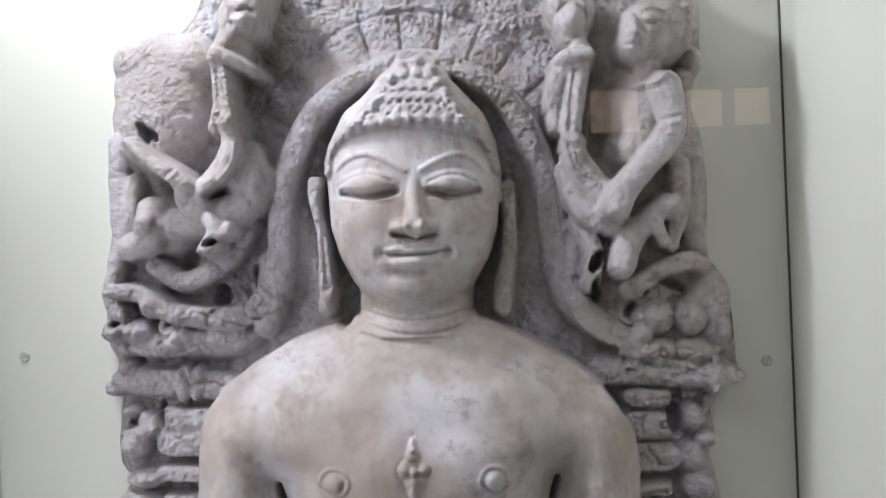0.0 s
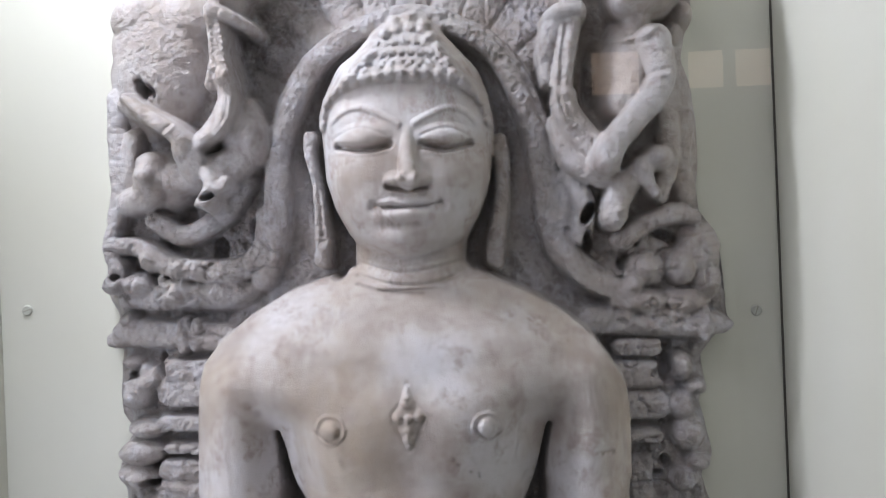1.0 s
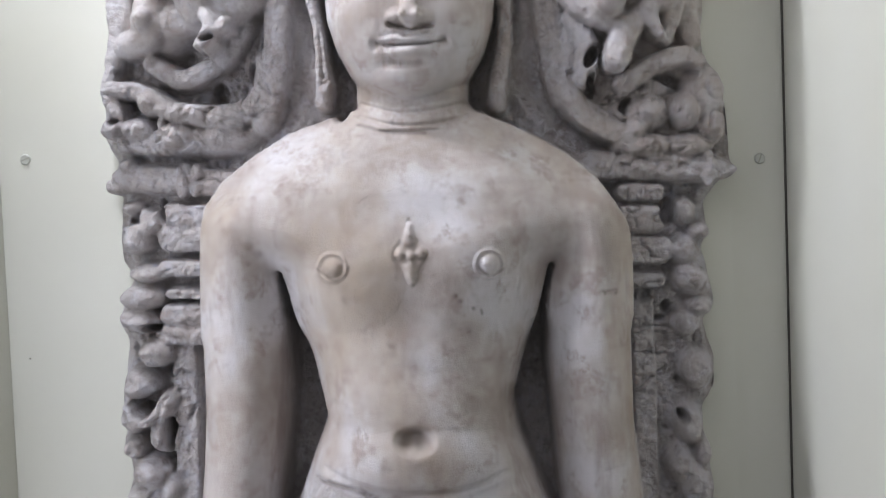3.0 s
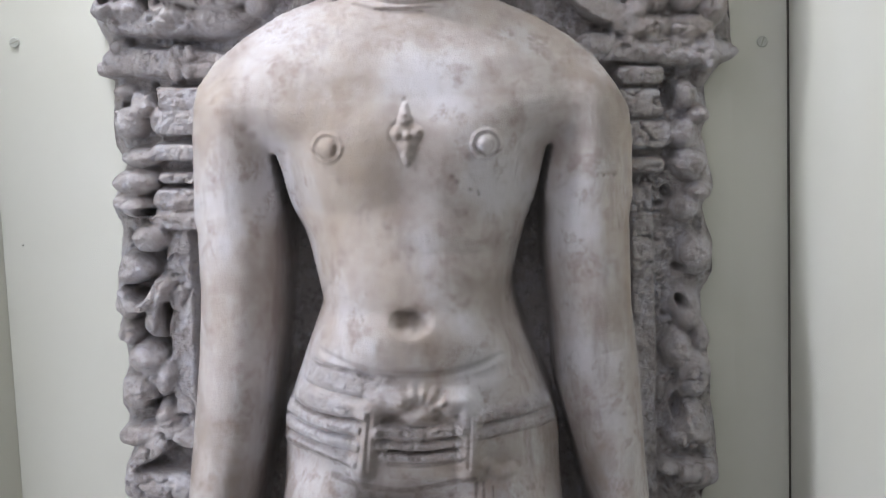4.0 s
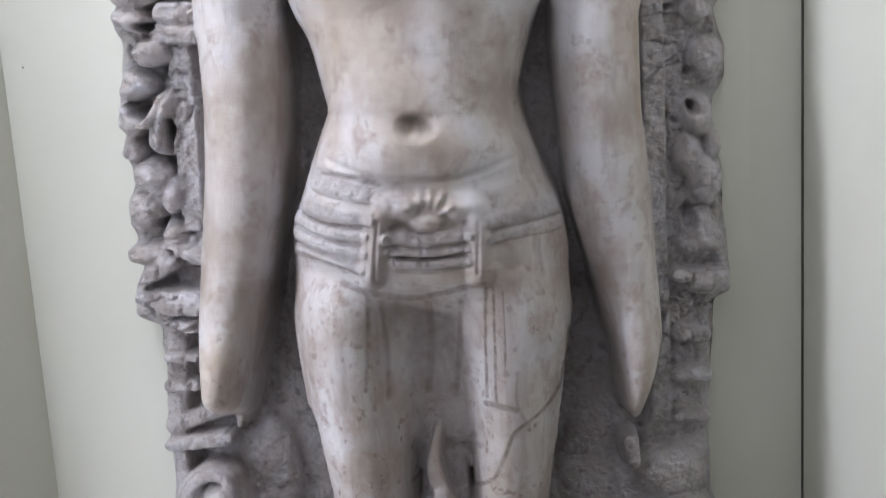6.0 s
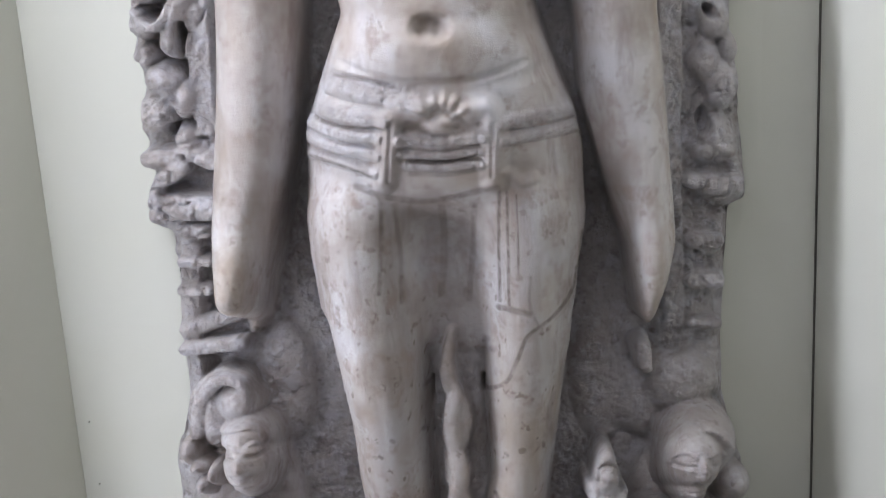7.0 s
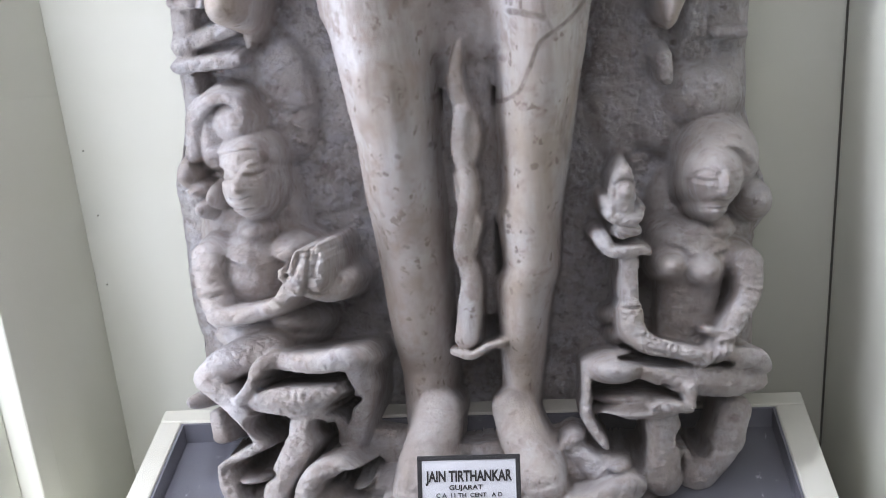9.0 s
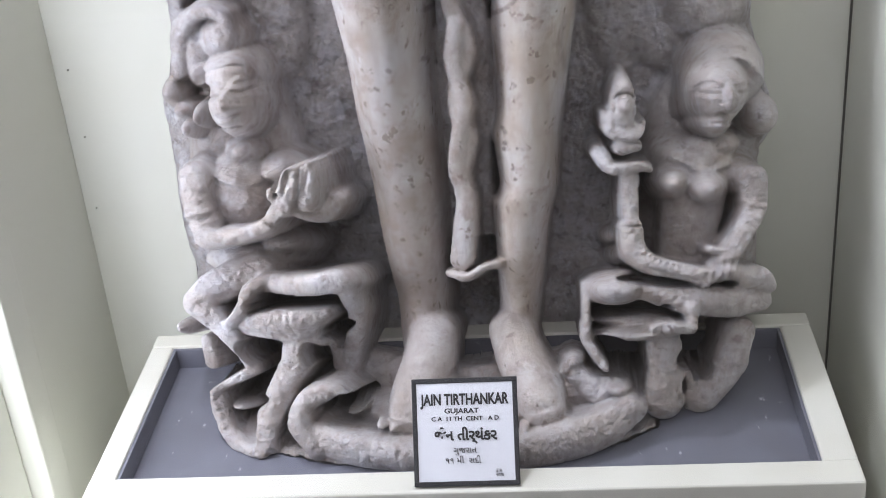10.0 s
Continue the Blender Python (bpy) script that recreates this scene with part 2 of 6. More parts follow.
def lattice(cell, seed):
    """Smooth value noise on the grid, about -1 to 1."""
    rng = np.random.RandomState(seed)
    u, v = (X - X0) / cell, (Z - Z0) / cell
    g = rng.rand(int(v.max()) + 3, int(max(u.max(), 0)) + 3) * 2 - 1
    i, j = np.floor(v).astype(int), np.floor(u).astype(int)
    fu, fv = u - j, v - i
    fu, fv = fu * fu * (3 - 2 * fu), fv * fv * (3 - 2 * fv)
    return (g[i, j] * (1 - fu) + g[i, j + 1] * fu) * (1 - fv) + (g[i + 1, j] * (1 - fu) + g[i + 1, j + 1] * fu) * fv


def win(x0, x1, z0, z1):
    i0, i1 = max(0, int((z0 - Z0) / STEP)), min(NZ, int((z1 - Z0) / STEP) + 2)
    j0, j1 = max(0, int((x0 - X0) / STEP)), min(NX, int((x1 - X0) / STEP) + 2)
    return slice(i0, max(i0, i1)), slice(j0, max(j0, j1))


def put(w, cand, zone, k):
    a = H[w]
    t = np.clip(0.5 + 0.5 * (cand - a) / max(k, 1e-5), 0, 1)
    H[w] = a * (1 - t) + cand * t + k * t * (1 - t)
    POLISH[w] = POLISH[w] * (1 - t) + zone * t


def start_relief(left, right):
    lo, hi = np.interp(ZZ, *np.array(left)[::-1].T), np.interp(ZZ, *np.array(right)[::-1].T)
    k = np.hanning(11)[1:-1]
    lo, hi = (np.convolve(np.pad(e, 4, mode="edge"), k / k.sum(), "valid") for e in (lo, hi))
    X[:] = np.clip(X, lo[:, None], hi[:, None])
    rim = np.minimum(X - lo[:, None], hi[:, None] - X)
    H[:] = -0.018 - 0.022 * (1 - np.clip(rim / 0.02, 0, 1)) ** 2
    POLISH[:] = 0.15
    H[:] += 0.007 * lattice(0.035, 11) + 0.004 * lattice(0.016, 12)


def ground(x0, x1, z0, z1, h):
    w = win(x0, x1, z0, z1)
    d = np.minimum(np.minimum(X[w] - x0, x1 - X[w]), np.minimum(Z[w] - z0, z1 - Z[w]))
    t = np.clip(d / 0.015, 0, 1)
    H[w] = H[w] * (1 - t) + (h + 0.003 * lattice(0.03, 14)[w]) * t


def block(x0, x1, z0, z1, h):
    w = win(x0, x1, z0, z1)
    d = np.minimum(np.minimum(X[w] - x0, x1 - X[w]), np.minimum(Z[w] - z0, z1 - Z[w]))
    put(w, np.where(d > 0, h - 0.004 * (1 - np.clip(d / 0.004, 0, 1)) ** 2, -9), 0.15, 0.001)


def spline(points, n=5):
    p = np.array(points)
    if len(p) < 3:
        return p
    q = np.vstack((2 * p[0] - p[1], p, 2 * p[-1] - p[-2]))
    o = []
    for i in range(1, len(q) - 2):
        for t in np.arange(n) / n:
            o.append(0.5 * (2 * q[i] + (q[i + 1] - q[i - 1]) * t + (2 * q[i - 1] - 5 * q[i] + 4 * q[i + 1] - q[i + 2]) * t ** 2 + (3 * q[i] - q[i - 1] - 3 * q[i + 1] + q[i + 2]) * t ** 3))
    return np.array(o + [p[-1]])


def tube(points, zone=0.0, k=0.004, flat=1.0):
    """A rounded roll: points of (x, z, height of its crest, radius)."""
    p = spline(points)
    for a, b in zip(p[:-1], p[1:]):
        r = max(a[3], b[3])
        w = win(min(a[0], b[0]) - r, max(a[0], b[0]) + r, min(a[1], b[1]) - r, max(a[1], b[1]) + r)
        dx, dz = b[0] - a[0], b[1] - a[1]
        t = np.clip(((X[w] - a[0]) * dx + (Z[w] - a[1]) * dz) / (dx * dx + dz * dz + 1e-12), 0, 1)
        d2 = (X[w] - a[0] - t * dx) ** 2 + (Z[w] - a[1] - t * dz) ** 2
        rr, top = a[3] + (b[3] - a[3]) * t, a[2] + (b[2] - a[2]) * t
        s = rr * rr - d2
        put(w, np.where(s > 0, top - flat * rr + flat * np.sqrt(np.maximum(s, 0)), -9), zone, k * 0.3)


def oval(x, z, rx, rz, turn):
    r = max(rx, rz)
    w = win(x - r, x + r, z - r, z + r)
    c, s = math.cos(radians(turn)), math.sin(radians(turn))
    u, v = ((X[w] - x) * c + (Z[w] - z) * s) / rx, (-(X[w] - x) * s + (Z[w] - z) * c) / rz
    return w, u * u + v * v


def dome(x, z, rx, rz, low, high, turn=0.0, zone=0.0, k=0.004):
    w, d = oval(x, z, rx, rz, turn)
    put(w, np.where(d < 1, low + high * np.sqrt(np.maximum(1 - d, 0)), -9), zone, k)


def bump(x, z, rx, rz, a, turn=0.0):
    w, d = oval(x, z, rx * 1.25, rz * 1.25, turn)
    H[w] += a * np.clip(1 - d, 0, 1) ** 1.5


def pit(x, z, rx, rz, h, turn=0.0):
    w, d = oval(x, z, rx, rz, turn)
    t = np.clip((1 - d) / 0.35, 0, 1)
    H[w] = np.where((t > 0) & (H[w] > h), H[w] * (1 - t) + h * t, H[w])
    POLISH[w] *= 1 - t


def ridge(points, width, a):
    """Raises (or cuts, below nought) a soft line on what is there."""
    p = spline(points)
    r = width * 1.6
    w = win(p[:, 0].min() - r, p[:, 0].max() + r, p[:, 1].min() - r, p[:, 1].max() + r)
    best = np.full(X[w].shape, 9.0)
    for q, b in zip(p[:-1], p[1:]):
        dx, dz = b[0] - q[0], b[1] - q[1]
        t = np.clip(((X[w] - q[0]) * dx + (Z[w] - q[1]) * dz) / (dx * dx + dz * dz + 1e-12), 0, 1)
        best = np.minimum(best, (X[w] - q[0] - t * dx) ** 2 + (Z[w] - q[1] - t * dz) ** 2)
    H[w] += a * np.clip(1 - best / (width * 1.3) ** 2, 0, 1) ** 1.5


def loft(left, right, depth, p=2.2, zone=1.0, k=0.008):
    """A rounded body between two edges that run down the relief; depth rows: z, height of its edges, swell."""
    z0, z1 = max(left[-1][0], right[-1][0]), min(left[0][0], right[0][0])
    w = win(X0, X1, z0, z1)
    z = ZZ[w[0]]
    lo, hi = glide(left, z)[:, None], glide(right, z)[:, None]
    base, swell = glide(depth, z, 1)[:, None], glide(depth, z, 2)[:, None]
    u = np.abs((X[w] - (lo + hi) / 2) / np.maximum((hi - lo) / 2, 1e-4))
    inside = (u < 1) & ((z >= z0) & (z <= z1))[:, None]
    put(w, np.where(inside, base + swell * np.maximum(1 - np.minimum(u, 1) ** p, 0) ** (1 / p), -9), zone, k * 0.5)


def strap(points, width, a):
    """Raises (or cuts) a flat band with crisp edges along a line."""
    p = spline(points)
    r = width * 1.2
    w = win(p[:, 0].min() - r, p[:, 0].max() + r, p[:, 1].min() - r, p[:, 1].max() + r)
    best = np.full(X[w].shape, 9.0)
    for q, b in zip(p[:-1], p[1:]):
        dx, dz = b[0] - q[0], b[1] - q[1]
        t = np.clip(((X[w] - q[0]) * dx + (Z[w] - q[1]) * dz) / (dx * dx + dz * dz + 1e-12), 0, 1)
        best = np.minimum(best, (X[w] - q[0] - t * dx) ** 2 + (Z[w] - q[1] - t * dz) ** 2)
    u = np.sqrt(best) / width
    H[w] += a * np.clip((1 - u) / 0.35, 0, 1) * (0.6 + 0.4 * np.sqrt(np.clip(1 - u * u, 0, 1)))


def stain_shade(points, width, a):
    """Marks oily or sooty stains, and painted shade, along a line."""
    for x, z in spline(points, 40):
        w, d = oval(x, z, width, width, 0)
        STAIN_SHADE[w] = np.maximum(STAIN_SHADE[w], a * np.clip(1.25 * (1 - d), 0, 1))


def beads(points, n, r, a):
    """Round knobs at even steps along a line."""
    p = spline(points)
    run = np.concatenate(([0], np.cumsum(np.hypot(*np.diff(p[:, :2], axis=0).T))))
    for s in np.linspace(0, run[-1], n):
        x, z = np.interp(s, run, p[:, 0]), np.interp(s, run, p[:, 1])
        w, d = oval(x, z, r, r, 0)
        H[w] += a * np.sqrt(np.clip(1 - d, 0, 1))


def rub(points, width, value):
    """Sets how far the stone is rubbed smooth along a line."""
    for x, z in spline(points):
        w, d = oval(x, z, width, width, 0)
        POLISH[w] = np.where(d < 1, np.minimum(POLISH[w], value), POLISH[w])


def erode(x0, x1, z0, z1, depth, cell):
    """Weathering that cuts branching clefts into carved work."""
    w = win(x0, x1, z0, z1)
    d = np.minimum(np.minimum(X[w] - x0, x1 - X[w]), np.minimum(Z[w] - z0, z1 - Z[w]))
    n = np.abs(lattice(cell, 41)[w] + 0.5 * lattice(cell * 0.45, 42)[w])
    m = np.abs(lattice(cell * 0.6, 43)[w] + 0.4 * lattice(cell * 0.3, 44)[w])
    cut = np.clip(1 - n / 0.22, 0, 1) ** 1.3 + 0.5 * np.clip(1 - m / 0.25, 0, 1)
    H[w] -= depth * np.clip(d / 0.012, 0, 1) * cut * (0.35 + 0.65 * (lattice(0.05, 45)[w] > 0))


def blur(a, sigma):
    n = max(1, int(3 * sigma))
    k = np.exp(-0.5 * (np.arange(-n, n + 1) / sigma) ** 2)
    k /= k.sum()
    for axis in (0, 1):
        pad = np.pad(a, [(n, n) if q == axis else (0, 0) for q in (0, 1)], mode="edge")
        a = sum(k[q] * (pad[q:q + a.shape[0]] if axis == 0 else pad[:, q:q + a.shape[1]]) for q in range(2 * n + 1))
    return a


def soften(x0, x1, z0, z1, size):
    """Runs the parts of the smooth body into one another, its outline kept."""
    w = win(x0, x1, z0, z1)
    d = np.minimum(np.minimum(X[w] - x0, x1 - X[w]), np.minimum(Z[w] - z0, z1 - Z[w]))
    body = (POLISH[w] > 0.6).astype(float)
    t = np.clip(d / 0.02, 0, 1) * body
    H[w] = H[w] * (1 - t) + blur(H[w] * body, size / STEP) / np.maximum(blur(body, size / STEP), 1e-3) * t


EDGE_L = ((1.72, -0.14), (1.603, -0.212), (1.561, -0.229), (1.543, -0.245), (1.538, -0.256), (1.5355, -0.268), (1.533, -0.289), (1.5305, -0.301), (1.528, -0.3), (1.517, -0.309), (1.494, -0.313), (1.479, -0.305), (1.465, -0.301), (1.445, -0.316), (1.43, -0.32), (1.401, -0.314), (1.385, -0.318), (1.321, -0.319), (1.292, -0.326), (1.252, -0.328), (1.229, -0.327), (1.205, -0.317), (1.183, -0.322), (1.18, -0.328), (1.171, -0.314), (1.119, -0.316), (1.099, -0.313), (1.087, -0.303), (1.061, -0.315), (1.038, -0.321), (1.02, -0.312), (0.997, -0.313), (0.974, -0.319), (0.938, -0.319), (0.927, -0.316), (0.912, -0.321), (0.897, -0.313), (0.879, -0.311), (0.85, -0.319), (0.835, -0.32), (0.821, -0.314), (0.809, -0.317), (0.792, -0.31), (0.769, -0.322), (0.74, -0.325), (0.7293, -0.302), (0.6871, -0.298), (0.6331, -0.297), (0.6086, -0.298), (0.5527, -0.299), (0.4969, -0.313), (0.4871, -0.32), (0.4401, -0.32), (0.352, -0.321), (0.278, -0.316), (0.241, -0.319), (0.216, -0.297), (0.194, -0.29), (0.168, -0.282), (0.137, -0.269), (0.114, -0.255), (0.099, -0.24), (0.069, -0.22))
EDGE_R = ((1.72, 0.2), (1.66, 0.24), (1.6, 0.262), (1.556, 0.293), (1.503, 0.294), (1.468, 0.283), (1.445, 0.277), (1.416, 0.287), (1.381, 0.291), (1.323, 0.292), (1.29, 0.293), (1.271, 0.309), (1.242, 0.315), (1.208, 0.316), (1.174, 0.319), (1.159, 0.3), (1.143, 0.288), (1.114, 0.293), (1.095, 0.285), (1.04, 0.296), (1.021, 0.284), (0.983, 0.295), (0.954, 0.294), (0.932, 0.282), (0.903, 0.282), (0.862, 0.288), (0.822, 0.289), (0.787, 0.293), (0.742, 0.295), (0.7395, 0.295), (0.732, 0.278), (0.686, 0.275), (0.639, 0.273), (0.6043, 0.271), (0.533, 0.27), (0.51, 0.276), (0.477, 0.281), (0.448, 0.293), (0.425, 0.293), (0.401, 0.276), (0.373, 0.279), (0.329, 0.276), (0.287, 0.279), (0.258, 0.28), (0.233, 0.262), (0.197, 0.26), (0.155, 0.244), (0.126, 0.216), (0.109, 0.178), (0.069, 0.158))
start_relief(EDGE_L, EDGE_R)
# the slab: plain ground round the figure, niche behind the head
pit(-0.002, 1.372, 0.1322, 0.1379, -0.03, 0)
ground(-0.205, 0.205, 0.30, 1.17, -0.03)
# halo: niche moulding and petal ring
tube(((-0.156, 1.238, 0, 0.0146), (-0.141, 1.292, 0.01, 0.0145), (-0.136, 1.365, 0.012, 0.0139), (-0.121, 1.415, 0.015, 0.0139), (-0.094, 1.457, 0.018, 0.0133), (-0.051, 1.485, 0.02, 0.0122), (0.004, 1.501, 0.022, 0.0111), (0.054, 1.485, 0.02, 0.0122), (0.092, 1.457, 0.018, 0.0133), (0.116, 1.415, 0.014, 0.0145), (0.13, 1.367, 0.01, 0.0156), (0.138, 1.31, 0.005, 0.0157), (0.15, 1.254, 0, 0.0158), (0.193, 1.219, 0, 0.0135)), 0, 0.003, 1)
dome(-0.003, 1.374, 0.184, 0.1868, -0.06, 0.072, 0, 0.7, 0.01)
pit(-0.002, 1.364, 0.121, 0.1339, -0.025, 0)
ridge(((-0.125, 1.435), (-0.159, 1.457)), 0.0022, -0.0045)
ridge(((-0.102, 1.466), (-0.13, 1.497)), 0.0022, -0.0045)
ridge(((-0.075, 1.488), (-0.095, 1.526)), 0.0022, -0.0045)
ridge(((-0.043, 1.503), (-0.055, 1.545)), 0.0022, -0.0045)
ridge(((-0.012, 1.509), (-0.015, 1.553)), 0.0022, -0.0045)
ridge(((0.023, 1.507), (0.03, 1.551)), 0.0022, -0.0045)
ridge(((0.054, 1.498), (0.069, 1.538)), 0.0022, -0.0045)
ridge(((0.081, 1.481), (0.104, 1.516)), 0.0022, -0.0045)
ridge(((0.107, 1.456), (0.136, 1.484)), 0.0022, -0.0045)
ridge(((0.124, 1.428), (0.158, 1.447)), 0.0022, -0.0045)
ridge(((-0.164, 1.445), (-0.145, 1.48), (-0.118, 1.509), (-0.087, 1.532), (-0.052, 1.547), (-0.015, 1.554), (0.023, 1.553), (0.06, 1.543), (0.094, 1.525), (0.123, 1.5), (0.147, 1.468), (0.165, 1.433)), 0.0028, -0.0045)
bump(-0.13, 1.466, 0.0179, 0.0201, 0.003, 54)
bump(-0.102, 1.495, 0.0179, 0.0201, 0.003, 40)
bump(-0.068, 1.517, 0.0179, 0.0201, 0.003, 26)
bump(-0.03, 1.529, 0.0179, 0.0201, 0.003, 12)
bump(0.007, 1.531, 0.0179, 0.0201, 0.003, -1)
bump(0.043, 1.525, 0.0179, 0.0201, 0.003, -14)
bump(0.079, 1.508, 0.0179, 0.0201, 0.003, -28)
bump(0.108, 1.485, 0.0179, 0.0201, 0.003, -41)
bump(0.132, 1.456, 0.0179, 0.0201, 0.003, -54)
tube(((-0.154, 1.239, 0.014, 0.0134), (-0.139, 1.292, 0.02, 0.0144), (-0.134, 1.364, 0.024, 0.0138), (-0.119, 1.414, 0.028, 0.0138), (-0.092, 1.455, 0.032, 0.0132), (-0.05, 1.483, 0.033, 0.0121), (0.004, 1.499, 0.033, 0.011), (0.054, 1.483, 0.033, 0.0121), (0.092, 1.455, 0.03, 0.0132), (0.115, 1.414, 0.026, 0.0143), (0.129, 1.366, 0.022, 0.0155), (0.137, 1.31, 0.018, 0.0155), (0.149, 1.254, 0.014, 0.0156), (0.192, 1.219, 0.01, 0.0134)), 0.35, 0.002, 1)
ridge(((-0.147, 1.292), (-0.142, 1.365), (-0.127, 1.418), (-0.099, 1.462), (-0.051, 1.492), (0.004, 1.508), (0.057, 1.492), (0.096, 1.463), (0.122, 1.417), (0.137, 1.366), (0.145, 1.31)), 0.0017, -0.003)
# weathered attendant, broken upper body
dome(-0.26, 1.462, 0.0522, 0.0825, -0.02, 0.05, 0, 0.6, 0.004)
dome(-0.277, 1.509, 0.0331, 0.0304, -0.02, 0.045, 0, 0.6, 0.004)
dome(-0.231, 1.508, 0.0332, 0.0332, -0.02, 0.04, 0, 0.6, 0.004)
tube(((-0.283, 1.417, 0.045, 0.0087), (-0.258, 1.403, 0.055, 0.0097), (-0.23, 1.386, 0.06, 0.0107), (-0.218, 1.363, 0.066, 0.0139), (-0.212, 1.346, 0.06, 0.0118)), 0.6, 0.004, 1)
tube(((-0.18, 1.486, 0.055, 0.007), (-0.182, 1.452, 0.055, 0.0075), (-0.178, 1.432, 0.058, 0.0097), (-0.179, 1.41, 0.06, 0.0107), (-0.193, 1.389, 0.058, 0.0097), (-0.213, 1.375, 0.05, 0.0076)), 0.6, 0.004, 1)
tube(((-0.165, 1.542, 0.055, 0.0162), (-0.172, 1.523, 0.055, 0.0129), (-0.18, 1.503, 0.058, 0.0129), (-0.165, 1.495, 0.058, 0.0086), (-0.154, 1.486, 0.05, 0.0065)), 0.6, 0.004, 1)
dome(-0.168, 1.549, 0.0193, 0.0214, 0, 0.062, 0, 0.6, 0.004)
tube(((-0.157, 1.581, 0.05, 0.0216), (-0.163, 1.547, 0.05, 0.0184)), 0.6, 0.004, 1)
tube(((-0.187, 1.496, 0.06, 0.0107), (-0.188, 1.458, 0.056, 0.0075), (-0.192, 1.433, 0.055, 0.0097)), 0.6, 0.004, 1)
tube(((-0.164, 1.407, 0.03, 0.0154), (-0.158, 1.376, 0.035, 0.0186), (-0.177, 1.356, 0.04, 0.0185), (-0.207, 1.346, 0.045, 0.0185), (-0.241, 1.342, 0.04, 0.0164)), 0.6, 0.004, 1)
dome(-0.171, 1.385, 0.0244, 0.0282, 0, 0.045, 0, 0.6, 0.004)
tube(((-0.261, 1.355, 0.045, 0.0163), (-0.264, 1.329, 0.045, 0.0163), (-0.286, 1.319, 0.03, 0.0137)), 0.6, 0.004, 1)
dome(-0.264, 1.341, 0.0183, 0.0226, 0, 0.055, 0, 0.6, 0.004)
tube(((-0.192, 1.343, 0.05, 0.0108), (-0.193, 1.326, 0.055, 0.0119), (-0.204, 1.314, 0.06, 0.0097)), 0.6, 0.004, 1)
dome(-0.186, 1.333, 0.0075, 0.0075, 0.03, 0.03, 0, 0.6, 0.004)
tube(((-0.301, 1.428, 0.015, 0.01), (-0.301, 1.382, 0.015, 0.0111), (-0.297, 1.331, 0.018, 0.0122), (-0.304, 1.303, 0.02, 0.0089)), 0.6, 0.004, 1)
tube(((-0.283, 1.387, 0.02, 0.0089), (-0.289, 1.353, 0.02, 0.0089), (-0.291, 1.325, 0.015, 0.0089)), 0.6, 0.004, 1)
dome(-0.247, 1.341, 0.0302, 0.033, -0.02, 0.05, 0, 0.6, 0.004)
pit(-0.27, 1.434, 0.0045, 0.0124, -0.015, 20)
pit(-0.236, 1.301, 0.0068, 0.0158, -0.03, -30)
pit(-0.202, 1.269, 0.009, 0.0135, -0.04, 0)
pit(-0.252, 1.273, 0.0338, 0.009, -0.03, 20)
pit(-0.164, 1.284, 0.0056, 0.018, -0.03, 10)
pit(-0.183, 1.316, 0.0051, 0.009, -0.01, 10)
bump(-0.179, 1.491, 0.0038, 0.0038, 0.005, 0)
bump(-0.196, 1.476, 0.0027, 0.0032, 0.003, 0)
bump(-0.178, 1.485, 0.0038, 0.0038, 0.005, 0)
bump(-0.195, 1.471, 0.0027, 0.0032, 0.003, 0)
bump(-0.178, 1.478, 0.0038, 0.0038, 0.005, 0)
bump(-0.195, 1.466, 0.0027, 0.0032, 0.003, 0)
bump(-0.178, 1.472, 0.0038, 0.0038, 0.005, 0)
bump(-0.195, 1.461, 0.0027, 0.0032, 0.003, 0)
bump(-0.177, 1.466, 0.0038, 0.0038, 0.005, 0)
bump(-0.195, 1.456, 0.0027, 0.0032, 0.003, 0)
bump(-0.177, 1.46, 0.0038, 0.0038, 0.005, 0)
bump(-0.194, 1.451, 0.0027, 0.0032, 0.003, 0)
bump(-0.177, 1.454, 0.0038, 0.0038, 0.005, 0)
bump(-0.194, 1.446, 0.0027, 0.0032, 0.003, 0)
bump(-0.176, 1.448, 0.0038, 0.0038, 0.005, 0)
bump(-0.194, 1.441, 0.0027, 0.0032, 0.003, 0)
bump(-0.176, 1.442, 0.0038, 0.0038, 0.005, 0)
bump(-0.194, 1.436, 0.0027, 0.0032, 0.003, 0)
bump(-0.177, 1.429, 0.0032, 0.0032, 0.004, 0)
bump(-0.178, 1.424, 0.0032, 0.0032, 0.004, 0)
bump(-0.18, 1.419, 0.0032, 0.0032, 0.004, 0)
bump(-0.182, 1.414, 0.0032, 0.0032, 0.004, 0)
bump(-0.184, 1.409, 0.0032, 0.0032, 0.004, 0)
bump(-0.185, 1.404, 0.0032, 0.0032, 0.004, 0)
bump(-0.187, 1.399, 0.0032, 0.0032, 0.004, 0)
bump(-0.189, 1.394, 0.0032, 0.0032, 0.004, 0)
bump(0.161, 1.478, 0.0027, 0.0027, -0.004, 0)
bump(0.16, 1.471, 0.0027, 0.0027, -0.004, 0)
bump(0.159, 1.465, 0.0027, 0.0027, -0.004, 0)
bump(0.158, 1.458, 0.0027, 0.0027, -0.004, 0)
bump(0.157, 1.452, 0.0027, 0.0027, -0.004, 0)
bump(0.156, 1.445, 0.0027, 0.0027, -0.004, 0)
bump(0.155, 1.439, 0.0027, 0.0027, -0.004, 0)
bump(0.154, 1.432, 0.0027, 0.0027, -0.004, 0)
bump(0.153, 1.426, 0.0027, 0.0027, -0.004, 0)
bump(0.158, 1.399, 0.0032, 0.0032, 0.004, 0)
bump(0.162, 1.394, 0.0032, 0.0032, 0.004, 0)
bump(0.165, 1.389, 0.0032, 0.0032, 0.004, 0)
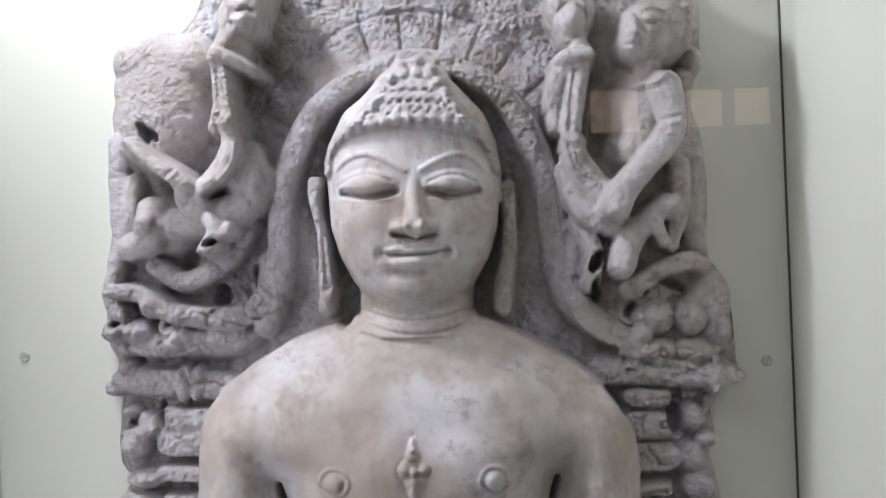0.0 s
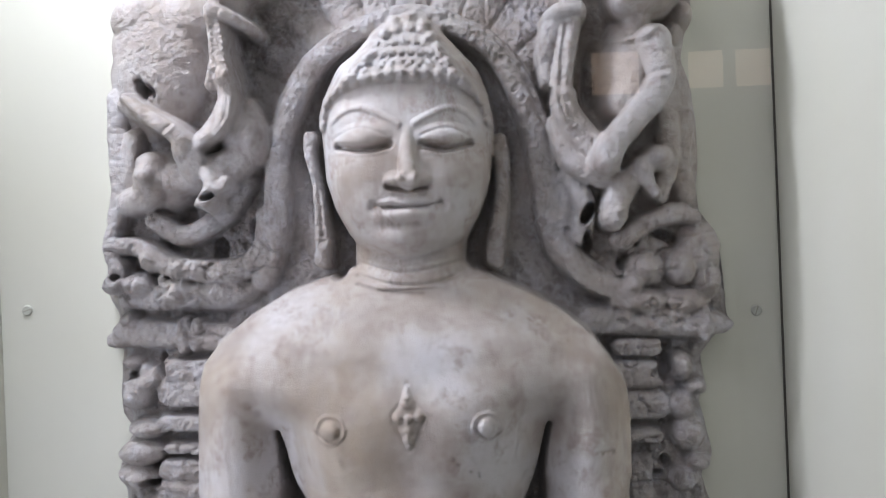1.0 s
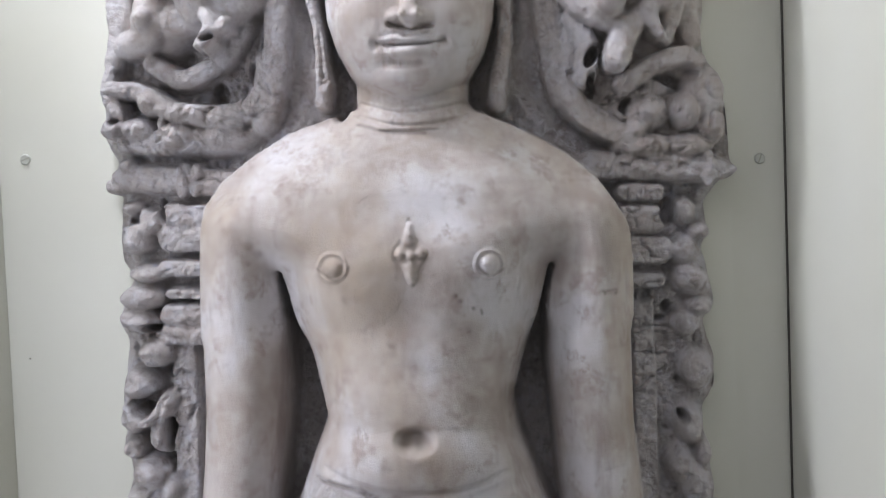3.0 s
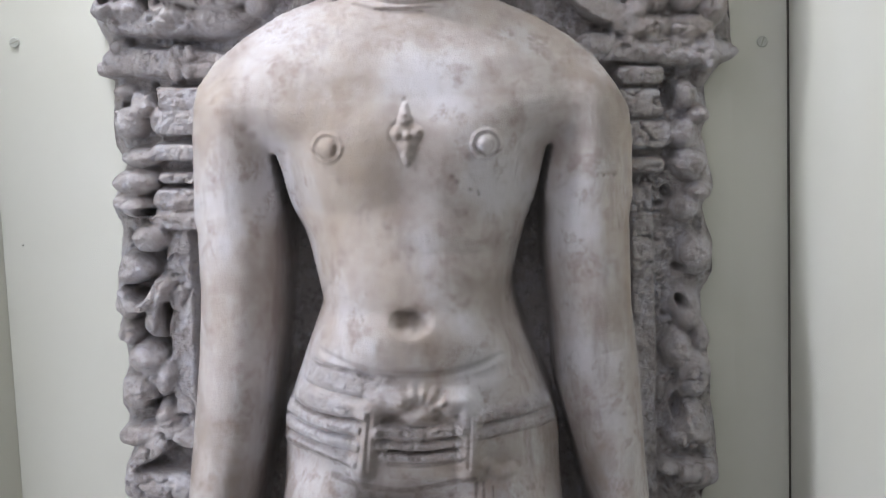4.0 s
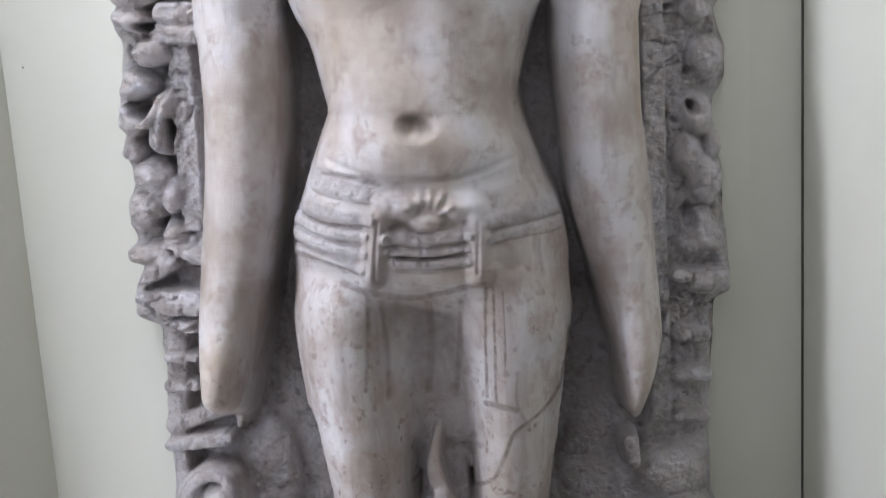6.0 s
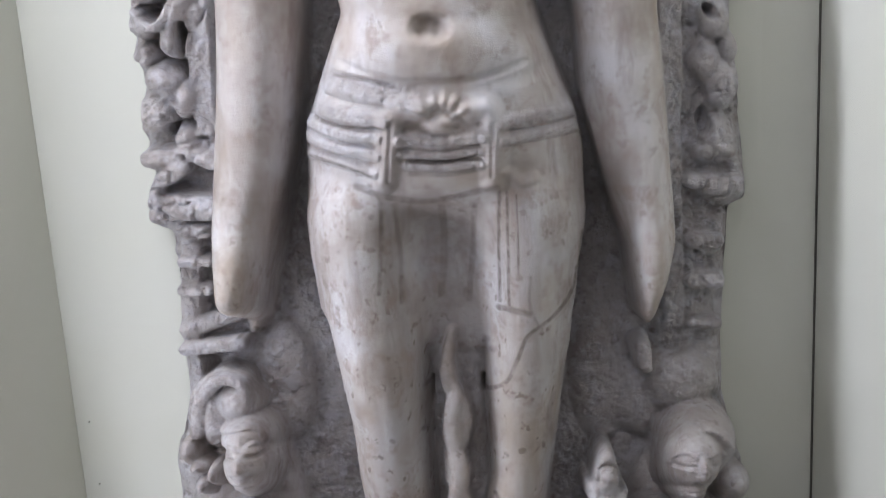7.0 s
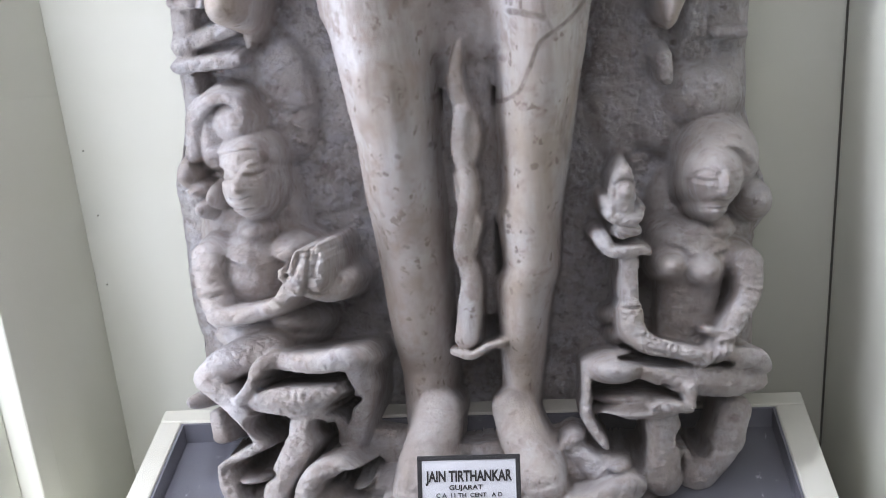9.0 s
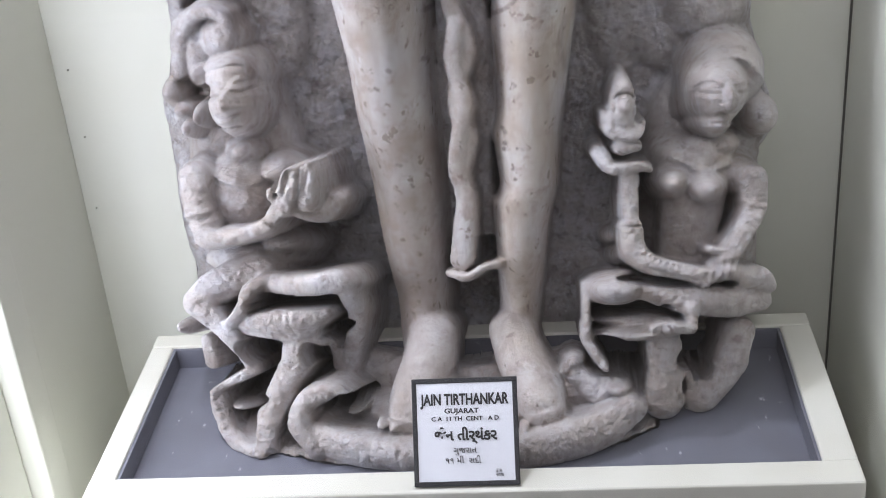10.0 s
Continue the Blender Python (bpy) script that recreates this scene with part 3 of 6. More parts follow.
bump(0.169, 1.384, 0.0032, 0.0032, 0.004, 0)
bump(0.172, 1.379, 0.0032, 0.0032, 0.004, 0)
bump(0.176, 1.374, 0.0032, 0.0032, 0.004, 0)
bump(0.179, 1.369, 0.0032, 0.0032, 0.004, 0)
bump(0.183, 1.364, 0.0032, 0.0032, 0.004, 0)
# scrolling foliage and sea-monster head below
tube(((-0.304, 1.3, 0.02, 0.0066), (-0.309, 1.275, 0.025, 0.0077), (-0.299, 1.252, 0.03, 0.0088), (-0.307, 1.236, 0.03, 0.0099)), 0.35, 0.004, 1)
tube(((-0.301, 1.275, 0.03, 0.0099), (-0.279, 1.274, 0.03, 0.0099), (-0.255, 1.259, 0.035, 0.011), (-0.229, 1.25, 0.03, 0.011), (-0.18, 1.248, 0.02, 0.0122), (-0.156, 1.27, 0.015, 0.01), (-0.153, 1.303, 0.01, 0.0089)), 0.35, 0.004, 1)
dome(-0.265, 1.262, 0.0141, 0.0152, 0, 0.045, 0, 0.35, 0.004)
dome(-0.239, 1.25, 0.0131, 0.012, 0, 0.04, 0, 0.35, 0.004)
dome(-0.28, 1.235, 0.0197, 0.0142, 0, 0.035, 0, 0.35, 0.004)
dome(-0.243, 1.228, 0.0196, 0.0153, 0, 0.04, 0, 0.35, 0.004)
dome(-0.302, 1.238, 0.0142, 0.012, 0, 0.04, 0, 0.35, 0.004)
tube(((-0.254, 1.243, 0.03, 0.0044), (-0.258, 1.223, 0.03, 0.0044)), 0.35, 0.004, 1)
tube(((-0.293, 1.224, 0.02, 0.0122), (-0.253, 1.222, 0.025, 0.0132), (-0.223, 1.225, 0.02, 0.0111)), 0.35, 0.004, 1)
dome(-0.215, 1.226, 0.0612, 0.0222, -0.03, 0.045, 0, 0.35, 0.004)
pit(-0.302, 1.244, 0.0045, 0.0034, 0, 0)
pit(-0.206, 1.302, 0.0056, 0.0101, -0.01, 20)
tube(((-0.264, 1.301, 0.02, 0.01), (-0.236, 1.284, 0.02, 0.0111), (-0.208, 1.294, 0.02, 0.0111), (-0.186, 1.31, 0.015, 0.01), (-0.169, 1.338, 0.012, 0.01)), 0.35, 0.004, 1)
# cross bars with end knobs
tube(((-0.299, 1.187, 0.012, 0.0145), (-0.234, 1.182, 0.012, 0.0145), (-0.183, 1.176, 0.012, 0.0145)), 0.35, 0.002, 1)
tube(((-0.312, 1.18, 0.004, 0.009), (-0.307, 1.18, 0.006, 0.009)), 0.35, 0.004, 1)
tube(((-0.237, 1.197, 0.016, 0.0056), (-0.238, 1.169, 0.016, 0.0056)), 0.35, 0.004, 1)
tube(((-0.224, 1.197, 0.016, 0.0039), (-0.225, 1.169, 0.016, 0.0039)), 0.35, 0.004, 1)
dome(-0.296, 1.201, 0.0111, 0.0078, -0.01, 0.025, 0, 0.35, 0.004)
tube(((0.174, 1.184, 0.012, 0.0145), (0.24, 1.179, 0.012, 0.0145), (0.289, 1.175, 0.012, 0.0134)), 0.35, 0.002, 1)
tube(((0.302, 1.175, 0.006, 0.0112), (0.309, 1.174, 0.004, 0.0101)), 0.35, 0.004, 1)
tube(((0.289, 1.189, 0.014, 0.005), (0.287, 1.162, 0.014, 0.005)), 0.35, 0.004, 1)
# flying attendant with garland
dome(0.223, 1.382, 0.0726, 0.1843, -0.03, 0.04, 0, 0.62, 0.004)
dome(0.268, 1.536, 0.0216, 0.0298, -0.01, 0.06, 0, 0.62, 0.004)
dome(0.278, 1.515, 0.0098, 0.0131, -0.02, 0.06, 0, 0.62, 0.004)
dome(0.278, 1.488, 0.0131, 0.0164, -0.02, 0.055, 0, 0.62, 0.004)
dome(0.268, 1.471, 0.0132, 0.0132, -0.02, 0.045, 0, 0.62, 0.004)
dome(0.229, 1.48, 0.0183, 0.0183, 0, 0.055, 0, 0.62, 0.004)
dome(0.227, 1.432, 0.0387, 0.0602, -0.01, 0.068, 0, 0.62, 0.01)
dome(0.214, 1.4, 0.0269, 0.0269, 0, 0.055, 0, 0.62, 0.01)
ridge(((0.189, 1.468), (0.205, 1.458), (0.224, 1.459), (0.246, 1.472)), 0.0021, 0.004)
ridge(((0.191, 1.471), (0.205, 1.462), (0.223, 1.463), (0.242, 1.476)), 0.0016, -0.003)
tube(((0.244, 1.456, 0.07, 0.0181), (0.249, 1.425, 0.075, 0.0148), (0.244, 1.406, 0.078, 0.0138), (0.223, 1.382, 0.082, 0.0132), (0.201, 1.359, 0.086, 0.0142), (0.191, 1.341, 0.085, 0.0158)), 0.62, 0.003, 1)
ridge(((0.235, 1.422), (0.253, 1.426)), 0.0021, -0.003)
ridge(((0.236, 1.417), (0.253, 1.42)), 0.0021, 0.003)
dome(0.244, 1.342, 0.0181, 0.0149, 0, 0.07, 0, 0.62, 0.004)
tube(((0.23, 1.335, 0.06, 0.0107), (0.232, 1.322, 0.055, 0.0086), (0.239, 1.307, 0.055, 0.0054)), 0.62, 0.004, 1)
dome(0.24, 1.307, 0.0054, 0.0054, 0.03, 0.032, 0, 0.62, 0.004)
tube(((0.141, 1.452, 0.045, 0.012), (0.149, 1.478, 0.055, 0.0129), (0.169, 1.49, 0.06, 0.0118)), 0.62, 0.004, 1)
tube(((0.138, 1.448, 0.04, 0.0087), (0.14, 1.424, 0.04, 0.0087)), 0.62, 0.004, 1)
dome(0.165, 1.497, 0.015, 0.0161, 0, 0.062, 0, 0.62, 0.004)
tube(((0.16, 1.534, 0.05, 0.0195), (0.159, 1.515, 0.05, 0.0151)), 0.62, 0.004, 1)
dome(0.165, 1.541, 0.0194, 0.0242, 0, 0.055, 0, 0.62, 0.004)
dome(0.145, 1.543, 0.012, 0.0217, 0, 0.045, 0, 0.62, 0.004)
tube(((0.164, 1.477, 0.06, 0.0107), (0.158, 1.447, 0.06, 0.0107), (0.153, 1.414, 0.062, 0.0107), (0.157, 1.392, 0.06, 0.014), (0.172, 1.368, 0.056, 0.0151), (0.19, 1.35, 0.06, 0.015)), 0.62, 0.002, 1)
ridge(((0.159, 1.477), (0.153, 1.444), (0.151, 1.417)), 0.0021, -0.005)
ridge(((0.152, 1.403), (0.16, 1.379), (0.182, 1.359)), 0.0043, -0.004)
tube(((0.152, 1.381, 0.04, 0.0142), (0.161, 1.347, 0.045, 0.0141), (0.182, 1.332, 0.05, 0.0141), (0.201, 1.324, 0.045, 0.013)), 0.62, 0.004, 1)
dome(0.156, 1.408, 0.0139, 0.0107, 0.02, 0.045, 0, 0.62, 0.004)
tube(((0.157, 1.329, 0.025, 0.0099), (0.172, 1.303, 0.03, 0.011), (0.168, 1.27, 0.03, 0.011)), 0.62, 0.004, 1)
tube(((0.22, 1.325, 0.05, 0.0119), (0.205, 1.307, 0.056, 0.014), (0.198, 1.285, 0.058, 0.0129)), 0.62, 0.004, 1)
dome(0.201, 1.29, 0.015, 0.014, 0, 0.06, 0, 0.62, 0.004)
tube(((0.275, 1.383, 0.02, 0.0122), (0.268, 1.344, 0.022, 0.0133), (0.275, 1.305, 0.02, 0.0111)), 0.62, 0.004, 1)
tube(((0.257, 1.383, 0.035, 0.011), (0.257, 1.344, 0.04, 0.0098), (0.248, 1.306, 0.03, 0.0088)), 0.62, 0.004, 1)
pit(0.184, 1.428, 0.0093, 0.0341, -0.015, -6)
pit(0.175, 1.291, 0.0056, 0.0124, -0.03, -30)
pit(0.174, 1.262, 0.0045, 0.0124, -0.03, 0)
pit(0.212, 1.24, 0.009, 0.009, -0.03, 0)
pit(0.22, 1.268, 0.0056, 0.0113, -0.03, 20)
pit(0.251, 1.267, 0.0225, 0.0056, -0.025, -28)
tube(((0.208, 1.263, 0.03, 0.011), (0.234, 1.279, 0.03, 0.0099), (0.261, 1.288, 0.03, 0.0099), (0.282, 1.283, 0.02, 0.0078)), 0.62, 0.004, 1)
dome(0.286, 1.249, 0.0249, 0.0332, -0.02, 0.04, 0, 0.62, 0.004)
dome(0.267, 1.234, 0.0165, 0.0198, -0.01, 0.04, 0, 0.62, 0.004)
dome(0.293, 1.221, 0.0166, 0.0222, -0.02, 0.04, 0, 0.62, 0.004)
dome(0.232, 1.234, 0.0221, 0.0199, -0.02, 0.045, 0, 0.62, 0.004)
dome(0.226, 1.201, 0.0332, 0.0144, -0.02, 0.04, 0, 0.62, 0.004)
dome(0.27, 1.2, 0.0277, 0.0144, -0.02, 0.04, 0, 0.62, 0.004)
tube(((0.149, 1.26, 0.02, 0.0111), (0.169, 1.229, 0.022, 0.0111), (0.202, 1.214, 0.02, 0.0111), (0.219, 1.219, 0.02, 0.01)), 0.62, 0.004, 1)
tube(((0.156, 1.315, 0.02, 0.0089), (0.15, 1.282, 0.015, 0.0089)), 0.62, 0.004, 1)
# garland, hands and heads in the upper corners
tube(((-0.1749, 1.5459, 0.062, 0.0143), (-0.1762, 1.5256, 0.066, 0.0109), (-0.1861, 1.5081, 0.07, 0.0082)), 0.6, 0.004, 1.0)
dome(-0.162, 1.5349, 0.0154, 0.0164, 0.02, 0.055, 0, 0.6, 0.004)
ridge(((-0.172, 1.5342), (-0.1618, 1.5267), (-0.1517, 1.5342), (-0.1574, 1.5484), (-0.1648, 1.5459)), 0.0019, -0.006)
tube(((-0.1892, 1.5042, 0.074, 0.0076), (-0.1754, 1.4996, 0.072, 0.0071), (-0.1618, 1.4916, 0.064, 0.006), (-0.1523, 1.4892, 0.056, 0.0044)), 0.6, 0.003, 1.0)
tube(((-0.1915, 1.4977, 0.074, 0.0043), (-0.1892, 1.4895, 0.07, 0.0038)), 0.6, 0.003, 1.0)
tube(((-0.1852, 1.4908, 0.068, 0.0065), (-0.1819, 1.4647, 0.068, 0.0071), (-0.178, 1.4423, 0.07, 0.0071), (-0.1746, 1.415, 0.068, 0.0076), (-0.1842, 1.391, 0.066, 0.0076), (-0.2085, 1.3714, 0.062, 0.0071)), 0.7, 0.003, 1.0)
beads(((-0.1901, 1.4858), (-0.1887, 1.4656), (-0.189, 1.4475)), 8, 0.0027, 0.006)
beads(((-0.1785, 1.4877), (-0.1749, 1.4662), (-0.1712, 1.4426)), 9, 0.0027, 0.006)
beads(((-0.1796, 1.4377), (-0.1795, 1.4377)), 1, 0.0087, 0.008)
beads(((-0.17, 1.4373), (-0.1699, 1.4373)), 1, 0.0072, 0.008)
beads(((-0.1699, 1.4153), (-0.1736, 1.3962), (-0.1868, 1.3795)), 12, 0.0022, 0.005)
tube(((-0.2801, 1.4231, 0.055, 0.0055), (-0.258, 1.4048, 0.064, 0.0076), (-0.2337, 1.3881, 0.07, 0.0092), (-0.222, 1.3781, 0.074, 0.0097), (-0.222, 1.3648, 0.07, 0.0097)), 0.6, 0.004, 1.0)
ridge(((-0.237, 1.3809), (-0.2271, 1.3878), (-0.2243, 1.3934)), 0.0022, 0.004)
ridge(((-0.2402, 1.3848), (-0.2308, 1.3925)), 0.0016, -0.004)
pit(-0.261, 1.4318, 0.0034, 0.0079, -0.01, 30)
dome(-0.2621, 1.3425, 0.0132, 0.0165, 0.0, 0.065, 0, 0.6, 0.004)
ridge(((-0.2683, 1.3408), (-0.2628, 1.3331), (-0.2555, 1.3364), (-0.2542, 1.3463)), 0.0016, -0.006)
tube(((-0.2011, 1.3455, 0.06, 0.0065), (-0.1946, 1.3314, 0.066, 0.0076), (-0.2015, 1.3164, 0.068, 0.007)), 0.6, 0.003, 1.0)
tube(((-0.1964, 1.326, 0.066, 0.0065), (-0.1825, 1.3311, 0.064, 0.0054), (-0.181, 1.3366, 0.06, 0.0044)), 0.6, 0.003, 1.0)
pit(-0.1978, 1.3208, 0.0065, 0.0027, 0.02, 20)
dome(-0.1602, 1.3811, 0.0166, 0.0233, 0.0, 0.05, 0, 0.6, 0.004)
dome(0.246, 1.5189, 0.0338, 0.0382, 0, 0.07, 0, 0.6, 0.004)
dome(0.2288, 1.5116, 0.0269, 0.0333, 0.01, 0.08, 8, 0.6, 0.008)
dome(0.2174, 1.4997, 0.0193, 0.0204, 0.02, 0.07, 0, 0.6, 0.008)
beads(((0.265, 1.5572), (0.2702, 1.5362), (0.2736, 1.5177), (0.2707, 1.4998)), 6, 0.0072, 0.008)
bump(0.2115, 1.5143, 0.0054, 0.0162, 0.018, 8)
bump(0.2104, 1.5024, 0.0074, 0.0048, 0.01, 0)
bump(0.2283, 1.5154, 0.0117, 0.0069, -0.005, 0)
bump(0.2289, 1.5172, 0.0096, 0.0048, 0.008, 0)
ridge(((0.2206, 1.5158), (0.2285, 1.5125), (0.2386, 1.5151)), 0.0013, -0.005)
ridge(((0.2193, 1.5253), (0.2307, 1.5301), (0.2453, 1.5275)), 0.0019, 0.004)
ridge(((0.2049, 1.5017), (0.217, 1.4975)), 0.0016, -0.004)
bump(0.2081, 1.4968, 0.0075, 0.0027, 0.006, 0)
bump(0.2089, 1.4921, 0.007, 0.0027, 0.006, 0)
ridge(((0.2031, 1.4968), (0.2098, 1.4931), (0.2181, 1.494)), 0.0011, -0.005)
bump(0.2094, 1.4865, 0.0097, 0.0049, 0.005, 0)
dome(0.1571, 1.5253, 0.0163, 0.0185, 0.02, 0.055, 0, 0.6, 0.004)
bump(0.1574, 1.5232, 0.0075, 0.0097, 0.006, 0)
ridge(((0.1465, 1.5153), (0.1463, 1.5353), (0.1578, 1.5453), (0.1704, 1.5343), (0.1701, 1.5159)), 0.0022, -0.006)
tube(((0.1416, 1.4842, 0.05, 0.0077), (0.1518, 1.4899, 0.066, 0.0076), (0.1704, 1.4907, 0.07, 0.007)), 0.6, 0.004, 1.0)
ridge(((0.1537, 1.4946), (0.1718, 1.4953)), 0.0014, -0.004)
beads(((0.1632, 1.4765), (0.158, 1.4558), (0.1549, 1.4337)), 12, 0.0019, -0.005)
beads(((0.1528, 1.4003), (0.1587, 1.3817), (0.1776, 1.3626)), 11, 0.0022, 0.004)
strap(((0.2035, 1.486), (0.2102, 1.4623), (0.2294, 1.4604), (0.2433, 1.4691)), 0.004, 0.003)
beads(((0.2003, 1.4853), (0.2075, 1.4585), (0.2298, 1.4565), (0.2462, 1.4676)), 16, 0.002, 0.003)
# pilasters beside the arms: stacked mouldings, then a plain shaft
tube(((-0.257, 1.149, 0.02, 0.0112), (-0.208, 1.147, 0.022, 0.0111)), 0.3, 0.001, 0.7)
tube(((-0.252, 1.126, 0.02, 0.0145), (-0.209, 1.124, 0.022, 0.0145)), 0.3, 0.001, 0.7)
tube(((-0.257, 1.096, 0.02, 0.0089), (-0.21, 1.094, 0.022, 0.0089)), 0.3, 0.001, 0.7)
tube(((-0.253, 1.07, 0.02, 0.0061), (-0.211, 1.069, 0.022, 0.0061)), 0.3, 0.001, 0.7)
tube(((-0.255, 1.049, 0.02, 0.0112), (-0.212, 1.048, 0.022, 0.0111)), 0.3, 0.001, 0.7)
tube(((-0.262, 1.029, 0.02, 0.01), (-0.213, 1.027, 0.022, 0.01)), 0.3, 0.001, 0.7)
block(-0.258, -0.232, 0.803, 1.018, 0.004)
tube(((0.205, 1.155, 0.012, 0.009), (0.238, 1.154, 0.01, 0.009)), 0.3, 0.001, 0.7)
tube(((0.204, 1.128, 0.012, 0.0146), (0.232, 1.127, 0.01, 0.0146)), 0.3, 0.001, 0.7)
tube(((0.203, 1.098, 0.012, 0.0146), (0.238, 1.096, 0.01, 0.0146)), 0.3, 0.001, 0.7)
tube(((0.202, 1.067, 0.012, 0.0079), (0.235, 1.066, 0.01, 0.0079)), 0.3, 0.001, 0.7)
block(0.207, 0.231, 0.848, 1.046, 0.0)
# worn rearing beasts and riders up the slab's edges
dome(-0.285, 1.126, 0.0188, 0.0166, -0.005, 0.035, 25, 0.3, 0.003)
dome(-0.292, 1.157, 0.0134, 0.0078, -0.02, 0.035, 0, 0.3, 0.003)
dome(-0.273, 1.142, 0.0111, 0.0167, -0.01, 0.035, 40, 0.3, 0.003)
dome(-0.276, 1.091, 0.0222, 0.0111, -0.007, 0.035, 0, 0.3, 0.003)
dome(-0.283, 1.067, 0.0243, 0.0143, -0.001, 0.035, 0, 0.3, 0.003)
dome(-0.286, 1.044, 0.022, 0.0132, 0.001, 0.035, -15, 0.3, 0.003)
dome(-0.271, 1.011, 0.0176, 0.0154, 0.005, 0.035, 0, 0.3, 0.003)
dome(-0.291, 0.976, 0.0166, 0.0122, -0.005, 0.035, 10, 0.3, 0.003)
dome(-0.285, 0.984, 0.0188, 0.0111, -0.005, 0.035, -30, 0.3, 0.003)
dome(-0.297, 0.945, 0.0133, 0.0166, -0.005, 0.035, 20, 0.3, 0.003)
dome(-0.261, 0.956, 0.0088, 0.0221, -0.001, 0.035, -25, 0.3, 0.003)
dome(-0.267, 0.927, 0.0144, 0.0199, -0.003, 0.035, 10, 0.3, 0.003)
dome(-0.297, 0.916, 0.0122, 0.0122, -0.007, 0.035, 0, 0.3, 0.003)
dome(-0.281, 0.891, 0.0199, 0.0166, -0.003, 0.035, 0, 0.3, 0.003)
dome(-0.262, 0.869, 0.0111, 0.02, -0.009, 0.035, -10, 0.3, 0.003)
dome(-0.288, 0.858, 0.0167, 0.0222, -0.009, 0.035, 0, 0.3, 0.003)
dome(-0.264, 0.8288, 0.0133, 0.0167, -0.009, 0.035, 20, 0.3, 0.003)
dome(-0.286, 0.8127, 0.0255, 0.0122, -0.009, 0.035, 0, 0.3, 0.003)
tube(((-0.301, 0.959, 0.03, 0.0044), (-0.287, 0.943, 0.034, 0.005), (-0.274, 0.948, 0.034, 0.0044), (-0.261, 0.969, 0.03, 0.0044)), 0.3, 0.004, 1)
tube(((-0.296, 1.137, 0.02, 0.0045), (-0.274, 1.137, 0.03, 0.0055), (-0.256, 1.153, 0.02, 0.0045)), 0.3, 0.004, 1)
pit(-0.287, 0.954, 0.0079, 0.004, -0.035, -30)
pit(-0.26, 0.93, 0.0045, 0.0193, -0.035, 0)
pit(-0.272, 1.037, 0.0091, 0.004, -0.035, -10)
pit(-0.278, 0.839, 0.0062, 0.0079, -0.035, 0)
pit(-0.261, 1.153, 0.0045, 0.0136, -0.035, 15)
pit(-0.296, 1.143, 0.0045, 0.0045, -0.035, 0)
pit(-0.299, 1.012, 0.0034, 0.0079, -0.035, 0)
dome(0.264, 1.134, 0.0123, 0.0145, -0.015, 0.035, 0, 0.3, 0.004)
dome(0.277, 1.114, 0.0123, 0.01, -0.015, 0.035, 0, 0.3, 0.004)
dome(0.263, 1.095, 0.0168, 0.0168, -0.019, 0.035, 0, 0.3, 0.004)
dome(0.268, 1.067, 0.019, 0.019, -0.017, 0.035, 0, 0.3, 0.004)
dome(0.276, 1.039, 0.0146, 0.0112, -0.019, 0.035, 0, 0.3, 0.004)
dome(0.262, 1.022, 0.0168, 0.0146, -0.023, 0.035, 0, 0.3, 0.004)
dome(0.271, 0.977, 0.019, 0.0224, -0.017, 0.035, 0, 0.3, 0.004)
dome(0.262, 0.92, 0.0157, 0.0225, -0.023, 0.035, 10, 0.3, 0.004)
dome(0.269, 0.857, 0.018, 0.0281, -0.023, 0.035, 0, 0.3, 0.004)
dome(0.253, 0.88, 0.0169, 0.0225, -0.025, 0.035, 0, 0.3, 0.004)
dome(0.262, 0.8062, 0.0202, 0.0225, -0.023, 0.035, 0, 0.3, 0.004)
dome(0.276, 0.89, 0.0101, 0.0169, -0.027, 0.035, 0, 0.3, 0.004)
pit(0.251, 1.156, 0.0068, 0.0068, -0.035, 0)
pit(0.248, 1.135, 0.0079, 0.017, -0.035, 0)
pit(0.245, 1.037, 0.0057, 0.0079, -0.035, 20)
pit(0.237, 1.026, 0.0057, 0.0034, -0.035, 0)
pit(0.275, 1.005, 0.0068, 0.0113, -0.035, 15)
pit(0.255, 0.963, 0.0051, 0.0045, -0.035, 0)
pit(0.256, 0.929, 0.0045, 0.0068, -0.035, 20)
pit(0.251, 0.82, 0.0062, 0.0147, -0.035, 0)
dome(-0.275, 0.879, 0.0144, 0.0199, -0.01, 0.03, 0, 0.3, 0.004)
dome(-0.295, 0.858, 0.0143, 0.022, -0.005, 0.03, 0, 0.3, 0.004)
dome(-0.297, 0.8107, 0.0187, 0.0121, -0.01, 0.035, 0, 0.3, 0.004)
tube(((-0.305, 0.8144, 0.02, 0.0066), (-0.266, 0.8163, 0.024, 0.0077), (-0.239, 0.8052, 0.022, 0.0077)), 0.3, 0.004, 1)
tube(((-0.298, 0.768, 0.028, 0.0099), (-0.287, 0.7915, 0.03, 0.0099), (-0.269, 0.8028, 0.03, 0.0088)), 0.3, 0.004, 1)
pit(-0.278, 0.779, 0.0157, 0.0056, -0.02, 0)
tube(((-0.289, 0.7628, 0.03, 0.0143), (-0.247, 0.7598, 0.028, 0.0143)), 0.3, 0.001, 0.8)
tube(((-0.274, 0.7381, 0.03, 0.0077), (-0.249, 0.7363, 0.028, 0.0077)), 0.3, 0.001, 0.8)
tube(((-0.277, 0.7053, 0.03, 0.0055), (-0.251, 0.7035, 0.028, 0.0055)), 0.3, 0.001, 0.8)
tube(((-0.279, 0.6755, 0.03, 0.0066), (-0.254, 0.6737, 0.028, 0.0066)), 0.3, 0.001, 0.8)
